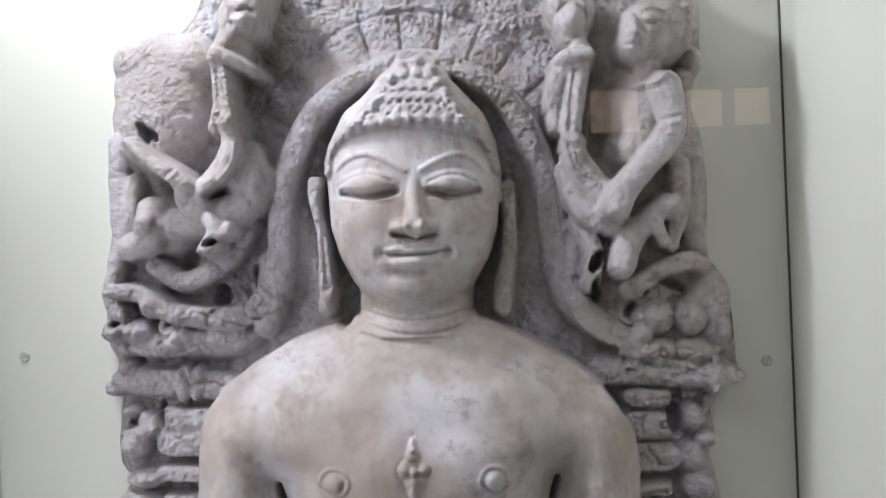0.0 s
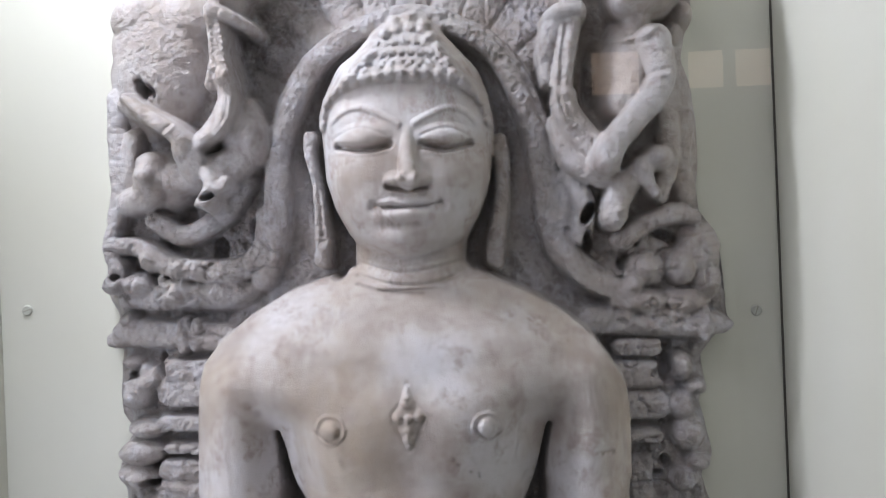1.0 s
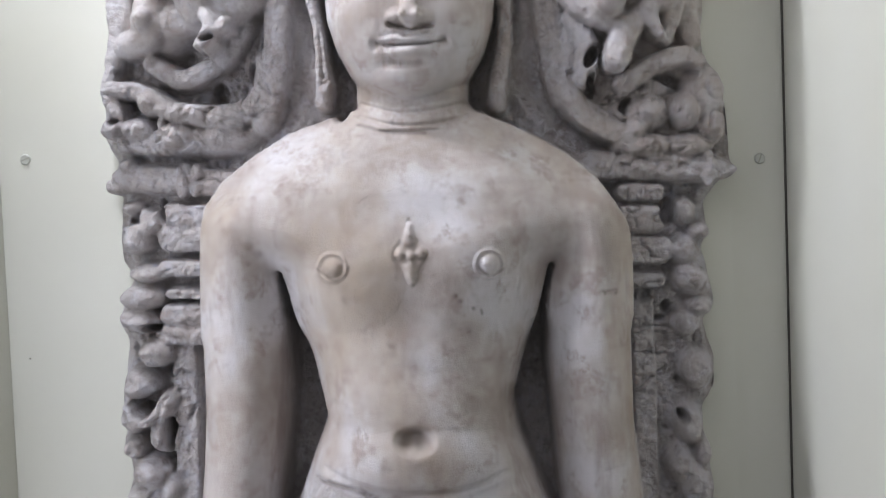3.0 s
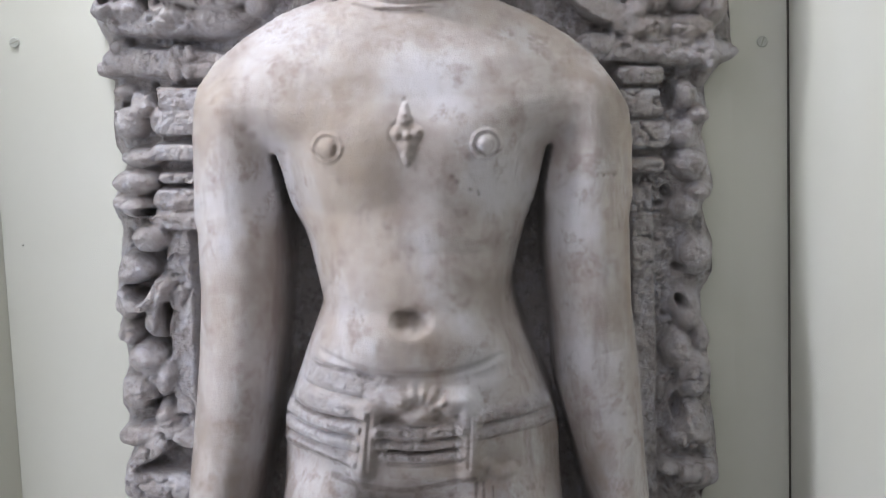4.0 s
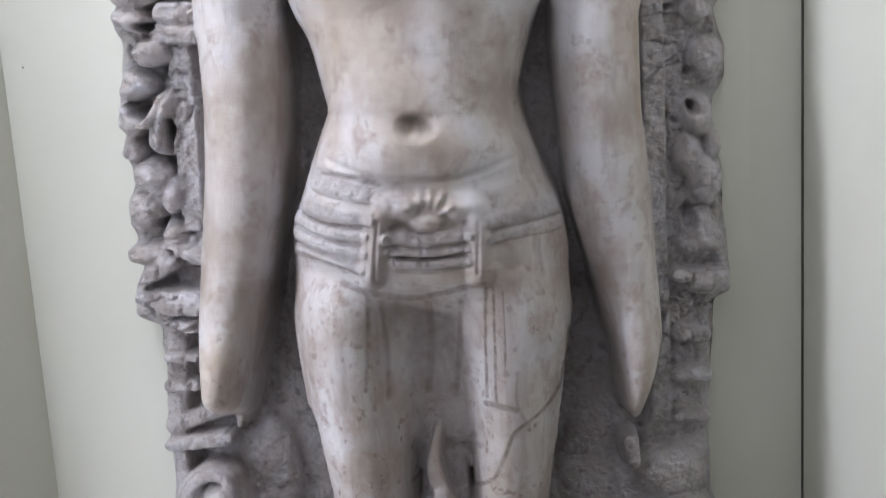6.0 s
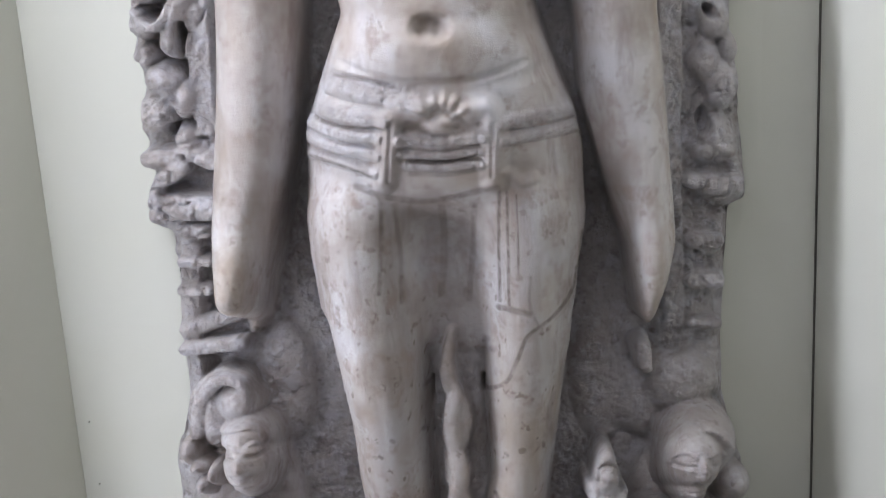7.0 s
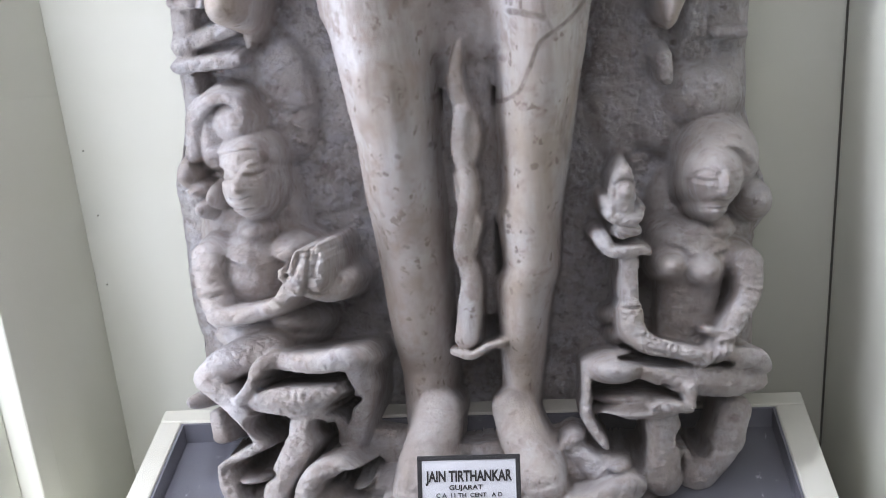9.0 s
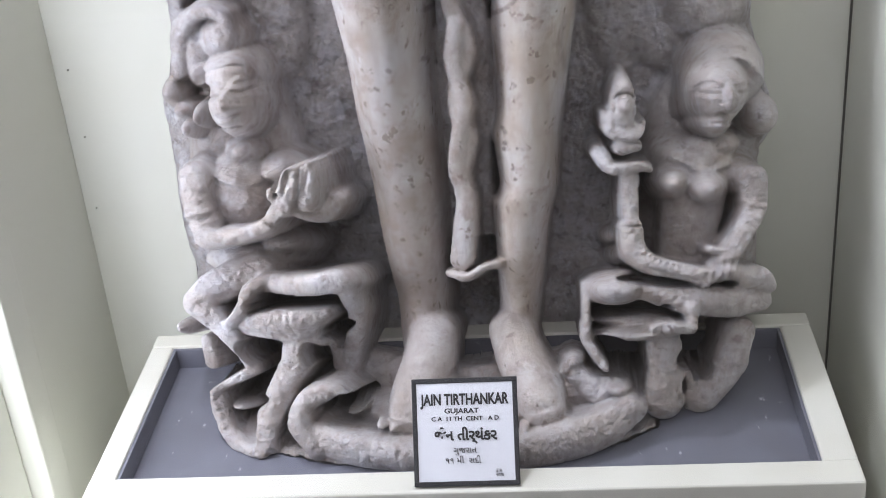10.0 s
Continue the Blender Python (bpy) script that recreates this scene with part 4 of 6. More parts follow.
tube(((-0.271, 0.7287, 0.012, 0.0122), (-0.273, 0.7075, 0.012, 0.0122)), 0.3, 0.003, 1)
tube(((-0.274, 0.6954, 0.012, 0.0122), (-0.275, 0.6782, 0.012, 0.0122)), 0.3, 0.003, 1)
tube(((-0.276, 0.6641, 0.012, 0.0122), (-0.279, 0.6267, 0.012, 0.0122)), 0.3, 0.003, 1)
dome(0.262, 0.7942, 0.0251, 0.0167, -0.02, 0.03, 0, 0.3, 0.004)
dome(0.266, 0.754, 0.0211, 0.0144, -0.015, 0.03, 0, 0.3, 0.004)
tube(((0.237, 0.7633, 0.01, 0.0078), (0.281, 0.7591, 0.012, 0.0089)), 0.3, 0.002, 1)
tube(((0.238, 0.7022, 0.006, 0.0078), (0.263, 0.7002, 0.006, 0.0078)), 0.3, 0.001, 0.8)
tube(((0.237, 0.661, 0.006, 0.0089), (0.262, 0.66, 0.006, 0.0089)), 0.3, 0.001, 0.8)
tube(((0.236, 0.6168, 0.006, 0.0067), (0.261, 0.6158, 0.006, 0.0067)), 0.3, 0.001, 0.8)
block(0.208, 0.229, 0.611, 0.853, -0.004)
tube(((-0.283, 0.6118, 0.03, 0.0077), (-0.225, 0.6159, 0.03, 0.0088)), 0.3, 0.001, 1)
tube(((-0.282, 0.6312, 0.015, 0.01), (-0.231, 0.6469, 0.012, 0.01)), 0.3, 0.004, 1)
tube(((-0.277, 0.5994, 0.012, 0.0078), (-0.277, 0.5377, 0.012, 0.0111)), 0.3, 0.004, 1)
tube(((-0.275, 0.5131, 0.02, 0.01), (-0.274, 0.5583, 0.03, 0.0099), (-0.247, 0.5839, 0.035, 0.0087), (-0.228, 0.5758, 0.03, 0.0077)), 0.3, 0.004, 1)
# hollows and rough ground behind the legs
dome(-0.19, 0.5687, 0.0337, 0.0674, -0.03, 0.03, 0, 0.3, 0.004)
dome(0.142, 0.5558, 0.034, 0.0679, -0.035, 0.025, 0, 0.3, 0.004)
dome(0.221, 0.5546, 0.0441, 0.0386, -0.03, 0.055, 0, 0.3, 0.004)
dome(0.188, 0.5371, 0.0337, 0.045, -0.03, 0.03, 0, 0.3, 0.004)
tube(((0.182, 0.5991, 0.05, 0.0097), (0.184, 0.5779, 0.055, 0.0075)), 0.3, 0.004, 1)
erode(-0.31, -0.175, 0.66, 1.165, 0.010, 0.022)
erode(0.185, 0.32, 0.66, 1.165, 0.009, 0.024)
erode(-0.32, -0.12, 1.17, 1.285, 0.008, 0.022)
erode(0.13, 0.33, 1.17, 1.285, 0.008, 0.022)
# the figure: shoulders, trunk, arms
loft(((1.251, -0.045), (1.241, -0.079), (1.226, -0.123), (1.205, -0.16), (1.182, -0.19), (1.159, -0.207), (1.123, -0.216), (1.091, -0.219)),
     ((1.248, 0.051), (1.232, 0.081), (1.216, 0.116), (1.194, 0.151), (1.172, 0.175), (1.148, 0.191), (1.111, 0.202), (1.079, 0.208)),
     ((1.25, 0.02, 0.025), (1.225, 0.02, 0.05), (1.2, 0.015, 0.075), (1.17, 0.01, 0.1), (1.13, 0.005, 0.115), (1.11, -0.03, 0.14), (1.08, -0.1, 0.15)), 2.4, 1, 0.008)
loft(((1.14, -0.153), (1.118, -0.14), (1.091, -0.134), (1.053, -0.125), (1.012, -0.111), (0.973, -0.101), (0.95, -0.096), (0.916, -0.11), (0.872, -0.127), (0.8448, -0.136), (0.8061, -0.138), (0.804, -0.138), (0.7654, -0.143), (0.7183, -0.143), (0.688, -0.14)),
     ((1.127, 0.142), (1.109, 0.13), (1.054, 0.116), (0.995, 0.097), (0.962, 0.087), (0.93, 0.093), (0.892, 0.107), (0.853, 0.122), (0.8333, 0.126), (0.8176, 0.129), (0.7936, 0.13), (0.7528, 0.13), (0.7058, 0.125), (0.6765, 0.12)),
     ((1.2, -0.02, 0.06), (1.16, 0, 0.105), (1.12, 0, 0.128), (1.06, 0, 0.13), (1, 0, 0.128), (0.95, 0.01, 0.128), (0.9, 0.01, 0.136), (0.86, 0.01, 0.134), (0.82, 0.008, 0.132), (0.78, 0, 0.128), (0.74, -0.05, 0.12), (0.7, -0.12, 0.11)), 2.5, 1, 0.012)
loft(((1.192, -0.181), (1.169, -0.199), (1.145, -0.212), (1.105, -0.216), (1.034, -0.218), (0.962, -0.217), (0.896, -0.221), (0.8396, -0.227), (0.763, -0.233), (0.7464, -0.234), (0.7164, -0.233), (0.6687, -0.23), (0.6325, -0.223), (0.6138, -0.217)),
     ((1.187, -0.131), (1.15, -0.135), (1.115, -0.14), (1.08, -0.136), (1.036, -0.132), (0.992, -0.131), (0.943, -0.135), (0.882, -0.142), (0.8024, -0.154), (0.7993, -0.156), (0.7485, -0.168), (0.7081, -0.179), (0.6729, -0.189), (0.6345, -0.198), (0.6252, -0.207)),
     ((1.2, -0.05, 0.06), (1.15, 0, 0.1), (1.05, 0, 0.1), (0.95, 0, 0.1), (0.85, 0.005, 0.1), (0.75, 0.02, 0.1), (0.7, 0.03, 0.105), (0.675, 0.03, 0.11), (0.662, 0.02, 0.1), (0.64, -0.05, 0.06)), 2.3, 1, 0.006)
loft(((1.176, 0.131), (1.138, 0.13), (1.106, 0.131), (1.053, 0.121), (0.993, 0.119), (0.939, 0.123), (0.861, 0.128), (0.82, 0.137), (0.7806, 0.147), (0.7609, 0.151), (0.7081, 0.165), (0.6604, 0.172), (0.6366, 0.175), (0.6252, 0.182)),
     ((1.176, 0.172), (1.152, 0.189), (1.127, 0.203), (1.098, 0.207), (1.017, 0.205), (0.936, 0.205), (0.858, 0.211), (0.8158, 0.213), (0.7785, 0.214), (0.7578, 0.216), (0.7123, 0.217), (0.6708, 0.208), (0.6366, 0.195), (0.6231, 0.186)),
     ((1.2, -0.05, 0.06), (1.15, 0, 0.095), (1.05, 0, 0.09), (0.95, 0, 0.09), (0.85, 0, 0.09), (0.75, 0.005, 0.09), (0.7, 0.01, 0.09), (0.66, 0.01, 0.085), (0.63, 0, 0.08), (0.62, -0.05, 0.06)), 2.3, 1, 0.006)
soften(-0.225, 0.225, 1.02, 1.25, 0.011)
# legs
loft(((0.851, -0.107), (0.8228, -0.123), (0.7946, -0.136), (0.7549, -0.143), (0.7539, -0.143), (0.7194, -0.141), (0.6598, -0.132), (0.5991, -0.122), (0.5299, -0.112), (0.4691, -0.108), (0.4533, -0.106), (0.4081, -0.101), (0.3322, -0.095), (0.2675, -0.087), (0.2145, -0.087), (0.1885, -0.087)),
     ((0.8469, -0.02), (0.7831, -0.024), (0.7257, -0.028), (0.7246, -0.028), (0.6378, -0.029), (0.5708, -0.029), (0.5142, -0.03), (0.4649, -0.028), (0.4376, -0.028), (0.405, -0.028), (0.3291, -0.029), (0.2645, -0.031), (0.2125, -0.034), (0.1865, -0.034)),
     ((0.87, -0.1, 0.1), (0.83, -0.03, 0.115), (0.78, 0, 0.133), (0.72, 0, 0.135), (0.6, 0.01, 0.125), (0.5, 0.015, 0.11), (0.4, 0.02, 0.095), (0.3, 0.025, 0.085), (0.27, 0.02, 0.08)), 2.3, 1, 0.01)
loft(((0.8458, 0.005), (0.7831, 0.014), (0.7246, 0.022), (0.7236, 0.022), (0.6661, 0.024), (0.6054, 0.024), (0.5436, 0.023), (0.468, 0.023), (0.4449, 0.017), (0.3839, 0.023), (0.3713, 0.014), (0.2885, 0.015), (0.2305, 0.014), (0.1845, 0.003)),
     ((0.8406, 0.102), (0.8113, 0.117), (0.7821, 0.127), (0.7476, 0.131), (0.7298, 0.128), (0.6901, 0.121), (0.6137, 0.111), (0.5415, 0.099), (0.4785, 0.09), (0.447, 0.085), (0.3818, 0.081), (0.3565, 0.072), (0.2735, 0.061), (0.2225, 0.055), (0.1825, 0.055)),
     ((0.87, -0.1, 0.1), (0.83, -0.03, 0.115), (0.78, 0, 0.13), (0.72, 0, 0.13), (0.6, 0.01, 0.11), (0.5, 0.01, 0.095), (0.4, 0.02, 0.09), (0.3, 0.025, 0.085), (0.27, 0.02, 0.08)), 2.3, 1, 0.01)
soften(-0.15, 0.16, 0.64, 0.87, 0.009)
loft(((0.7964, -0.077), (0.7253, -0.06), (0.7165, -0.042), (0.6266, -0.038), (0.5772, -0.036)),
     ((0.7898, 0.07), (0.7198, 0.043), (0.7132, 0.036), (0.6244, 0.034), (0.575, 0.034)),
     ((0.84, 0.03, 0.07), (0.78, 0.055, 0.042), (0.74, 0.05, 0.034), (0.68, 0.045, 0.027), (0.62, 0.04, 0.02), (0.56, 0.02, 0.01)), 4, 0.8, 0.012)
loft(((0.6378, -0.024), (0.5457, -0.029), (0.4439, -0.031), (0.4355, -0.028), (0.3291, -0.03)),
     ((0.6357, 0.018), (0.5436, 0.023), (0.4428, 0.023), (0.4334, 0.017), (0.327, 0.017)),
     ((0.68, 0, 0.02), (0.6, 0.035, 0.02), (0.45, 0.03, 0.02), (0.38, 0.02, 0.015)), 3, 0.4, 0.008)
soften(-0.12, 0.12, 0.6, 0.8, 0.010)
# cloth between the legs and its trailing end
tube(((-0.005, 0.6298, 0.085, 0.0042), (-0.01, 0.6004, 0.095, 0.0073), (-0.009, 0.5761, 0.1, 0.0088), (0, 0.5508, 0.1, 0.0093), (0.002, 0.5255, 0.1, 0.0093), (-0.009, 0.4946, 0.1, 0.0093), (-0.009, 0.4658, 0.1, 0.0093), (-0.001, 0.4393, 0.1, 0.0093), (-0.009, 0.4093, 0.1, 0.0093), (-0.01, 0.3827, 0.1, 0.0093)), 0.92, 0.002, 0.7)
tube(((-0.005, 0.5593, 0.105, 0.0091), (-0.01, 0.5205, 0.105, 0.0091), (-0.002, 0.4795, 0.105, 0.0091), (-0.009, 0.4439, 0.105, 0.0091), (-0.014, 0.4071, 0.105, 0.0091), (-0.007, 0.3814, 0.105, 0.0101), (-0.01, 0.3441, 0.11, 0.0121), (-0.014, 0.3073, 0.115, 0.013)), 0.92, 0.002, 0.7)
tube(((-0.026, 0.2929, 0.12, 0.0055), (-0.01, 0.2883, 0.125, 0.006), (0.006, 0.2973, 0.125, 0.0055), (0.02, 0.301, 0.12, 0.006)), 0.92, 0.003, 1)
pit(-0.01, 0.2385, 0.017, 0.0329, 0, 0)
# neck and head
loft(((1.278, -0.06), (1.253, -0.059), (1.234, -0.059), (1.224, -0.071)),
     ((1.274, 0.054), (1.25, 0.053), (1.231, 0.055), (1.22, 0.064)),
     ((1.29, 0, 0.06), (1.22, 0.015, 0.062), (1.2, 0, 0.06)), 2.2, 1, 0.004)
ridge(((-0.052, 1.251), (-0.026, 1.243), (-0.002, 1.24), (0.025, 1.243), (0.05, 1.249)), 0.0021, -0.004)
ridge(((-0.053, 1.238), (-0.026, 1.23), (-0.002, 1.227), (0.025, 1.229), (0.05, 1.236)), 0.0021, -0.004)
loft(((1.497, -0.011), (1.491, -0.022), (1.474, -0.039), (1.459, -0.052), (1.445, -0.07), (1.42, -0.082), (1.393, -0.088), (1.366, -0.086), (1.333, -0.084), (1.303, -0.075), (1.275, -0.061), (1.26, -0.045), (1.253, -0.026), (1.25, -0.013)),
     ((1.496, 0.016), (1.489, 0.027), (1.471, 0.043), (1.455, 0.057), (1.439, 0.071), (1.414, 0.08), (1.387, 0.084), (1.36, 0.083), (1.327, 0.079), (1.298, 0.07), (1.271, 0.053), (1.258, 0.036), (1.251, 0.02), (1.249, 0.006)),
     ((1.49, 0.02, 0.02), (1.475, 0.02, 0.04), (1.45, 0.02, 0.06), (1.42, 0.02, 0.072), (1.38, 0.025, 0.075), (1.33, 0.025, 0.077), (1.29, 0.025, 0.074), (1.27, 0.02, 0.068), (1.255, 0.01, 0.06)), 2.3, 1, 0.003)
soften(-0.1, 0.11, 1.26, 1.5, 0.002)
# face
strap(((-0.0718, 1.3869), (-0.061, 1.395), (-0.044, 1.3985), (-0.0239, 1.3911), (-0.0061, 1.3808)), 0.0032, 0.003)
strap(((0.0098, 1.3812), (0.0251, 1.3895), (0.0437, 1.3958), (0.0583, 1.3912), (0.0681, 1.3813)), 0.0032, 0.003)
bump(-0.0429, 1.3677, 0.0296, 0.0159, -0.007, 0)
bump(0.0391, 1.3646, 0.0284, 0.0158, -0.007, 0)
bump(-0.0424, 1.3692, 0.0266, 0.0128, 0.015, 2)
bump(0.039, 1.3668, 0.0255, 0.0127, 0.015, -2)
ridge(((-0.0691, 1.3708), (-0.0551, 1.3763), (-0.0384, 1.3782), (-0.0189, 1.371)), 0.0014, -0.003)
ridge(((0.0158, 1.3692), (0.0301, 1.374), (0.0442, 1.375), (0.0597, 1.3678)), 0.0014, -0.003)
ridge(((-0.0656, 1.3629), (-0.0472, 1.3592), (-0.0322, 1.3591), (-0.0151, 1.362)), 0.0035, -0.013)
ridge(((0.0165, 1.3604), (0.0321, 1.3567), (0.0452, 1.3571), (0.061, 1.3611)), 0.0034, -0.012)
ridge(((-0.0649, 1.3566), (-0.0422, 1.3528), (-0.0179, 1.3558)), 0.0021, 0.002)
ridge(((0.0188, 1.3541), (0.037, 1.3505), (0.0592, 1.3547)), 0.0021, 0.002)
tube(((0.0023, 1.3861, 0.094, 0.0042), (0.0022, 1.3707, 0.101, 0.0052), (0.0022, 1.3517, 0.111, 0.0068), (0.0029, 1.3355, 0.121, 0.0088), (0.0029, 1.3276, 0.125, 0.0097)), 1.0, 0.012, 1.0)
bump(-0.0106, 1.328, 0.0089, 0.0068, 0.011, 0)
bump(0.014, 1.3272, 0.0089, 0.0068, 0.011, 0)
ridge(((-0.0171, 1.3214), (0.0021, 1.3187), (0.0205, 1.3202)), 0.0031, -0.011)
bump(-0.0006, 1.313, 0.0136, 0.0073, -0.003, 0)
strap(((-0.0263, 1.305), (-0.014, 1.3077), (-0.0041, 1.3058), (0.007, 1.3075), (0.0241, 1.3044)), 0.0032, 0.0035)
bump(-0.0023, 1.2948, 0.0209, 0.0068, 0.007, 0)
ridge(((-0.0295, 1.3046), (-0.0168, 1.3021), (-0.002, 1.302), (0.0147, 1.302), (0.033, 1.3062)), 0.0017, -0.006)
bump(-0.0028, 1.2848, 0.0241, 0.0052, -0.004, 0)
bump(-0.0053, 1.2702, 0.0285, 0.0148, 0.008, 0)
bump(-0.0318, 1.3037, 0.0053, 0.0063, -0.004, 0)
bump(0.034, 1.3036, 0.0053, 0.0063, -0.004, 0)
bump(-0.0574, 1.3208, 0.0293, 0.0319, 0.004, 0)
bump(0.0543, 1.3196, 0.0265, 0.0318, 0.004, 0)
# snail-shell curls in rows, hairline first
strap(((-0.0862, 1.3865), (-0.0821, 1.4056), (-0.0674, 1.4195), (-0.044, 1.4268), (-0.0193, 1.4305), (0.0048, 1.4307), (0.0286, 1.429), (0.0523, 1.4239), (0.0696, 1.4123), (0.0789, 1.3969), (0.0828, 1.3833)), 0.0088, 0.005)
rub(((-0.0857, 1.3861), (-0.0812, 1.4048), (-0.0667, 1.4188), (-0.0435, 1.4261), (-0.019, 1.43), (0.0051, 1.43), (0.0288, 1.4285), (0.0524, 1.4232), (0.0696, 1.4117), (0.0789, 1.3963), (0.0828, 1.3828)), 0.0088, 0.7)
beads(((-0.0857, 1.3861), (-0.0812, 1.4048), (-0.0667, 1.4188), (-0.0435, 1.4261), (-0.019, 1.43), (0.0051, 1.43), (0.0288, 1.4285), (0.0524, 1.4232), (0.0696, 1.4117), (0.0789, 1.3963), (0.0828, 1.3828)), 19, 0.0069, 0.01)
beads(((-0.0562, 1.4278), (-0.0376, 1.4371), (-0.0162, 1.4412), (0.0047, 1.4415), (0.0254, 1.4399), (0.046, 1.4342), (0.0609, 1.4207)), 15, 0.0062, 0.008)
rub(((-0.055, 1.4263), (-0.0365, 1.4355), (-0.0156, 1.4401), (0.0051, 1.4404), (0.0258, 1.4385), (0.0461, 1.4334), (0.061, 1.4195)), 0.0064, 0.65)
beads(((-0.0471, 1.4382), (-0.0312, 1.4477), (-0.0132, 1.4522), (0.0047, 1.4523), (0.0222, 1.4508), (0.0396, 1.4453), (0.0523, 1.4308)), 13, 0.0062, 0.008)
rub(((-0.0457, 1.4364), (-0.0304, 1.4463), (-0.0125, 1.4508), (0.0051, 1.4512), (0.0225, 1.4497), (0.0398, 1.4442), (0.0524, 1.4295)), 0.0064, 0.65)
beads(((-0.0368, 1.4471), (-0.025, 1.4587), (-0.0103, 1.4636), (0.0043, 1.4641), (0.0187, 1.4628), (0.033, 1.4567), (0.0436, 1.4416)), 10, 0.0062, 0.008)
rub(((-0.0361, 1.446), (-0.0242, 1.4572), (-0.0098, 1.4624), (0.0047, 1.4629), (0.0191, 1.4613), (0.0332, 1.4559), (0.0438, 1.4403)), 0.0064, 0.65)
beads(((-0.029, 1.4638), (-0.019, 1.474), (-0.0077, 1.4798), (0.0037, 1.4804), (0.015, 1.4792), (0.0263, 1.4726), (0.0347, 1.4572)), 7, 0.0063, 0.008)
rub(((-0.0278, 1.4582), (-0.0184, 1.4691), (-0.0072, 1.4748), (0.0041, 1.4755), (0.0154, 1.474), (0.0266, 1.4674), (0.035, 1.4516)), 0.0065, 0.65)
beads(((-0.019, 1.4733), (-0.0132, 1.4869), (-0.005, 1.4926), (0.0032, 1.4934), (0.0112, 1.4923), (0.0193, 1.4857), (0.0257, 1.4688)), 5, 0.0063, 0.008)
rub(((-0.0185, 1.4688), (-0.0122, 1.481), (-0.0049, 1.4885), (0.0035, 1.4887), (0.0112, 1.4882), (0.02, 1.4791), (0.0259, 1.464)), 0.0065, 0.65)
# long ears
tube(((-0.1, 1.377, 0.03, 0.0088), (-0.101, 1.362, 0.034, 0.0066), (-0.094, 1.329, 0.036, 0.006), (-0.091, 1.295, 0.038, 0.0076), (-0.089, 1.268, 0.04, 0.0093), (-0.09, 1.254, 0.038, 0.0098)), 0.5, 0.002, 1)
ridge(((-0.093, 1.364), (-0.091, 1.323), (-0.089, 1.279)), 0.0022, -0.004)
tube(((0.09, 1.367, 0.024, 0.0088), (0.091, 1.334, 0.024, 0.0077), (0.088, 1.295, 0.028, 0.0088), (0.082, 1.268, 0.03, 0.0099), (0.081, 1.248, 0.03, 0.0099)), 0.5, 0.002, 1)
pit(-0.073, 1.256, 0.0111, 0.0222, -0.02, 0)
pit(0.061, 1.257, 0.0066, 0.0177, -0.02, 0)
# chest: emblem, nipples, modelling
bump(-0.065, 1.096, 0.0613, 0.0485, 0.008, 0)
bump(0.062, 1.093, 0.0613, 0.0485, 0.008, 0)
bump(-0.007, 0.979, 0.0753, 0.0552, 0.008, 0)
bump(-0.005, 0.921, 0.0853, 0.0241, 0.008, 0)
bump(-0.005, 0.941, 0.0171, 0.012, -0.013, 0)
bump(-0.005, 0.948, 0.0151, 0.005, -0.004, 0)
bump(-0.006, 0.936, 0.006, 0.0045, 0.003, 0)
ridge(((-0.09, 0.911), (-0.057, 0.901), (-0.027, 0.895), (0.004, 0.893), (0.034, 0.895), (0.075, 0.904)), 0.004, -0.003)
ridge(((-0.099, 0.946), (-0.09, 0.959), (-0.082, 0.971)), 0.0031, -0.003)
ridge(((0.093, 0.939), (0.084, 0.962), (0.082, 0.976)), 0.0036, -0.004)
# chest emblem and nipples
beads(((-0.0046, 1.1229), (-0.0045, 1.1229)), 1, 0.0061, 0.007)
beads(((-0.0047, 1.1289), (-0.0046, 1.1289)), 1, 0.0046, 0.006)
beads(((-0.0046, 1.134), (-0.0045, 1.134)), 1, 0.0031, 0.005)
beads(((-0.0125, 1.1097), (-0.0124, 1.1097)), 1, 0.0051, 0.007)
beads(((0.0058, 1.1101), (0.0059, 1.1101)), 1, 0.0051, 0.007)
beads(((-0.0039, 1.1074), (-0.0038, 1.1074)), 1, 0.0041, 0.007)
beads(((-0.0047, 1.0974), (-0.0046, 1.0974)), 1, 0.0061, 0.006)
beads(((-0.004, 1.0893), (-0.0039, 1.0893)), 1, 0.0046, 0.006)
beads(((-0.0032, 1.0827), (-0.0031, 1.0827)), 1, 0.0025, 0.005)
ridge(((-0.005, 1.1396), (-0.0113, 1.1217), (-0.0184, 1.11), (-0.0119, 1.0956), (-0.0039, 1.0772), (0.0054, 1.096), (0.0119, 1.1098), (0.0019, 1.1222), (-0.005, 1.1396)), 0.0011, -0.002)
beads(((-0.0763, 1.0985), (-0.0762, 1.0985)), 1, 0.0087, 0.008)
ridge(((-0.0628, 1.0983), (-0.0655, 1.091), (-0.0726, 1.0864), (-0.081, 1.0865), (-0.088, 1.0911), (-0.0902, 1.0987), (-0.0871, 1.1062), (-0.08, 1.1107), (-0.0716, 1.1105), (-0.0652, 1.1058), (-0.0628, 1.0983)), 0.0015, 0.0012)
beads(((-0.0626, 1.0984), (-0.0655, 1.091), (-0.0726, 1.0864), (-0.081, 1.0865), (-0.0878, 1.0912), (-0.0902, 1.0987), (-0.0869, 1.1062), (-0.0797, 1.1108), (-0.0713, 1.1106), (-0.0649, 1.1058), (-0.0626, 1.0984)), 27, 0.0016, 0.0018)
beads(((0.0676, 1.0971), (0.0677, 1.0971)), 1, 0.0086, 0.008)
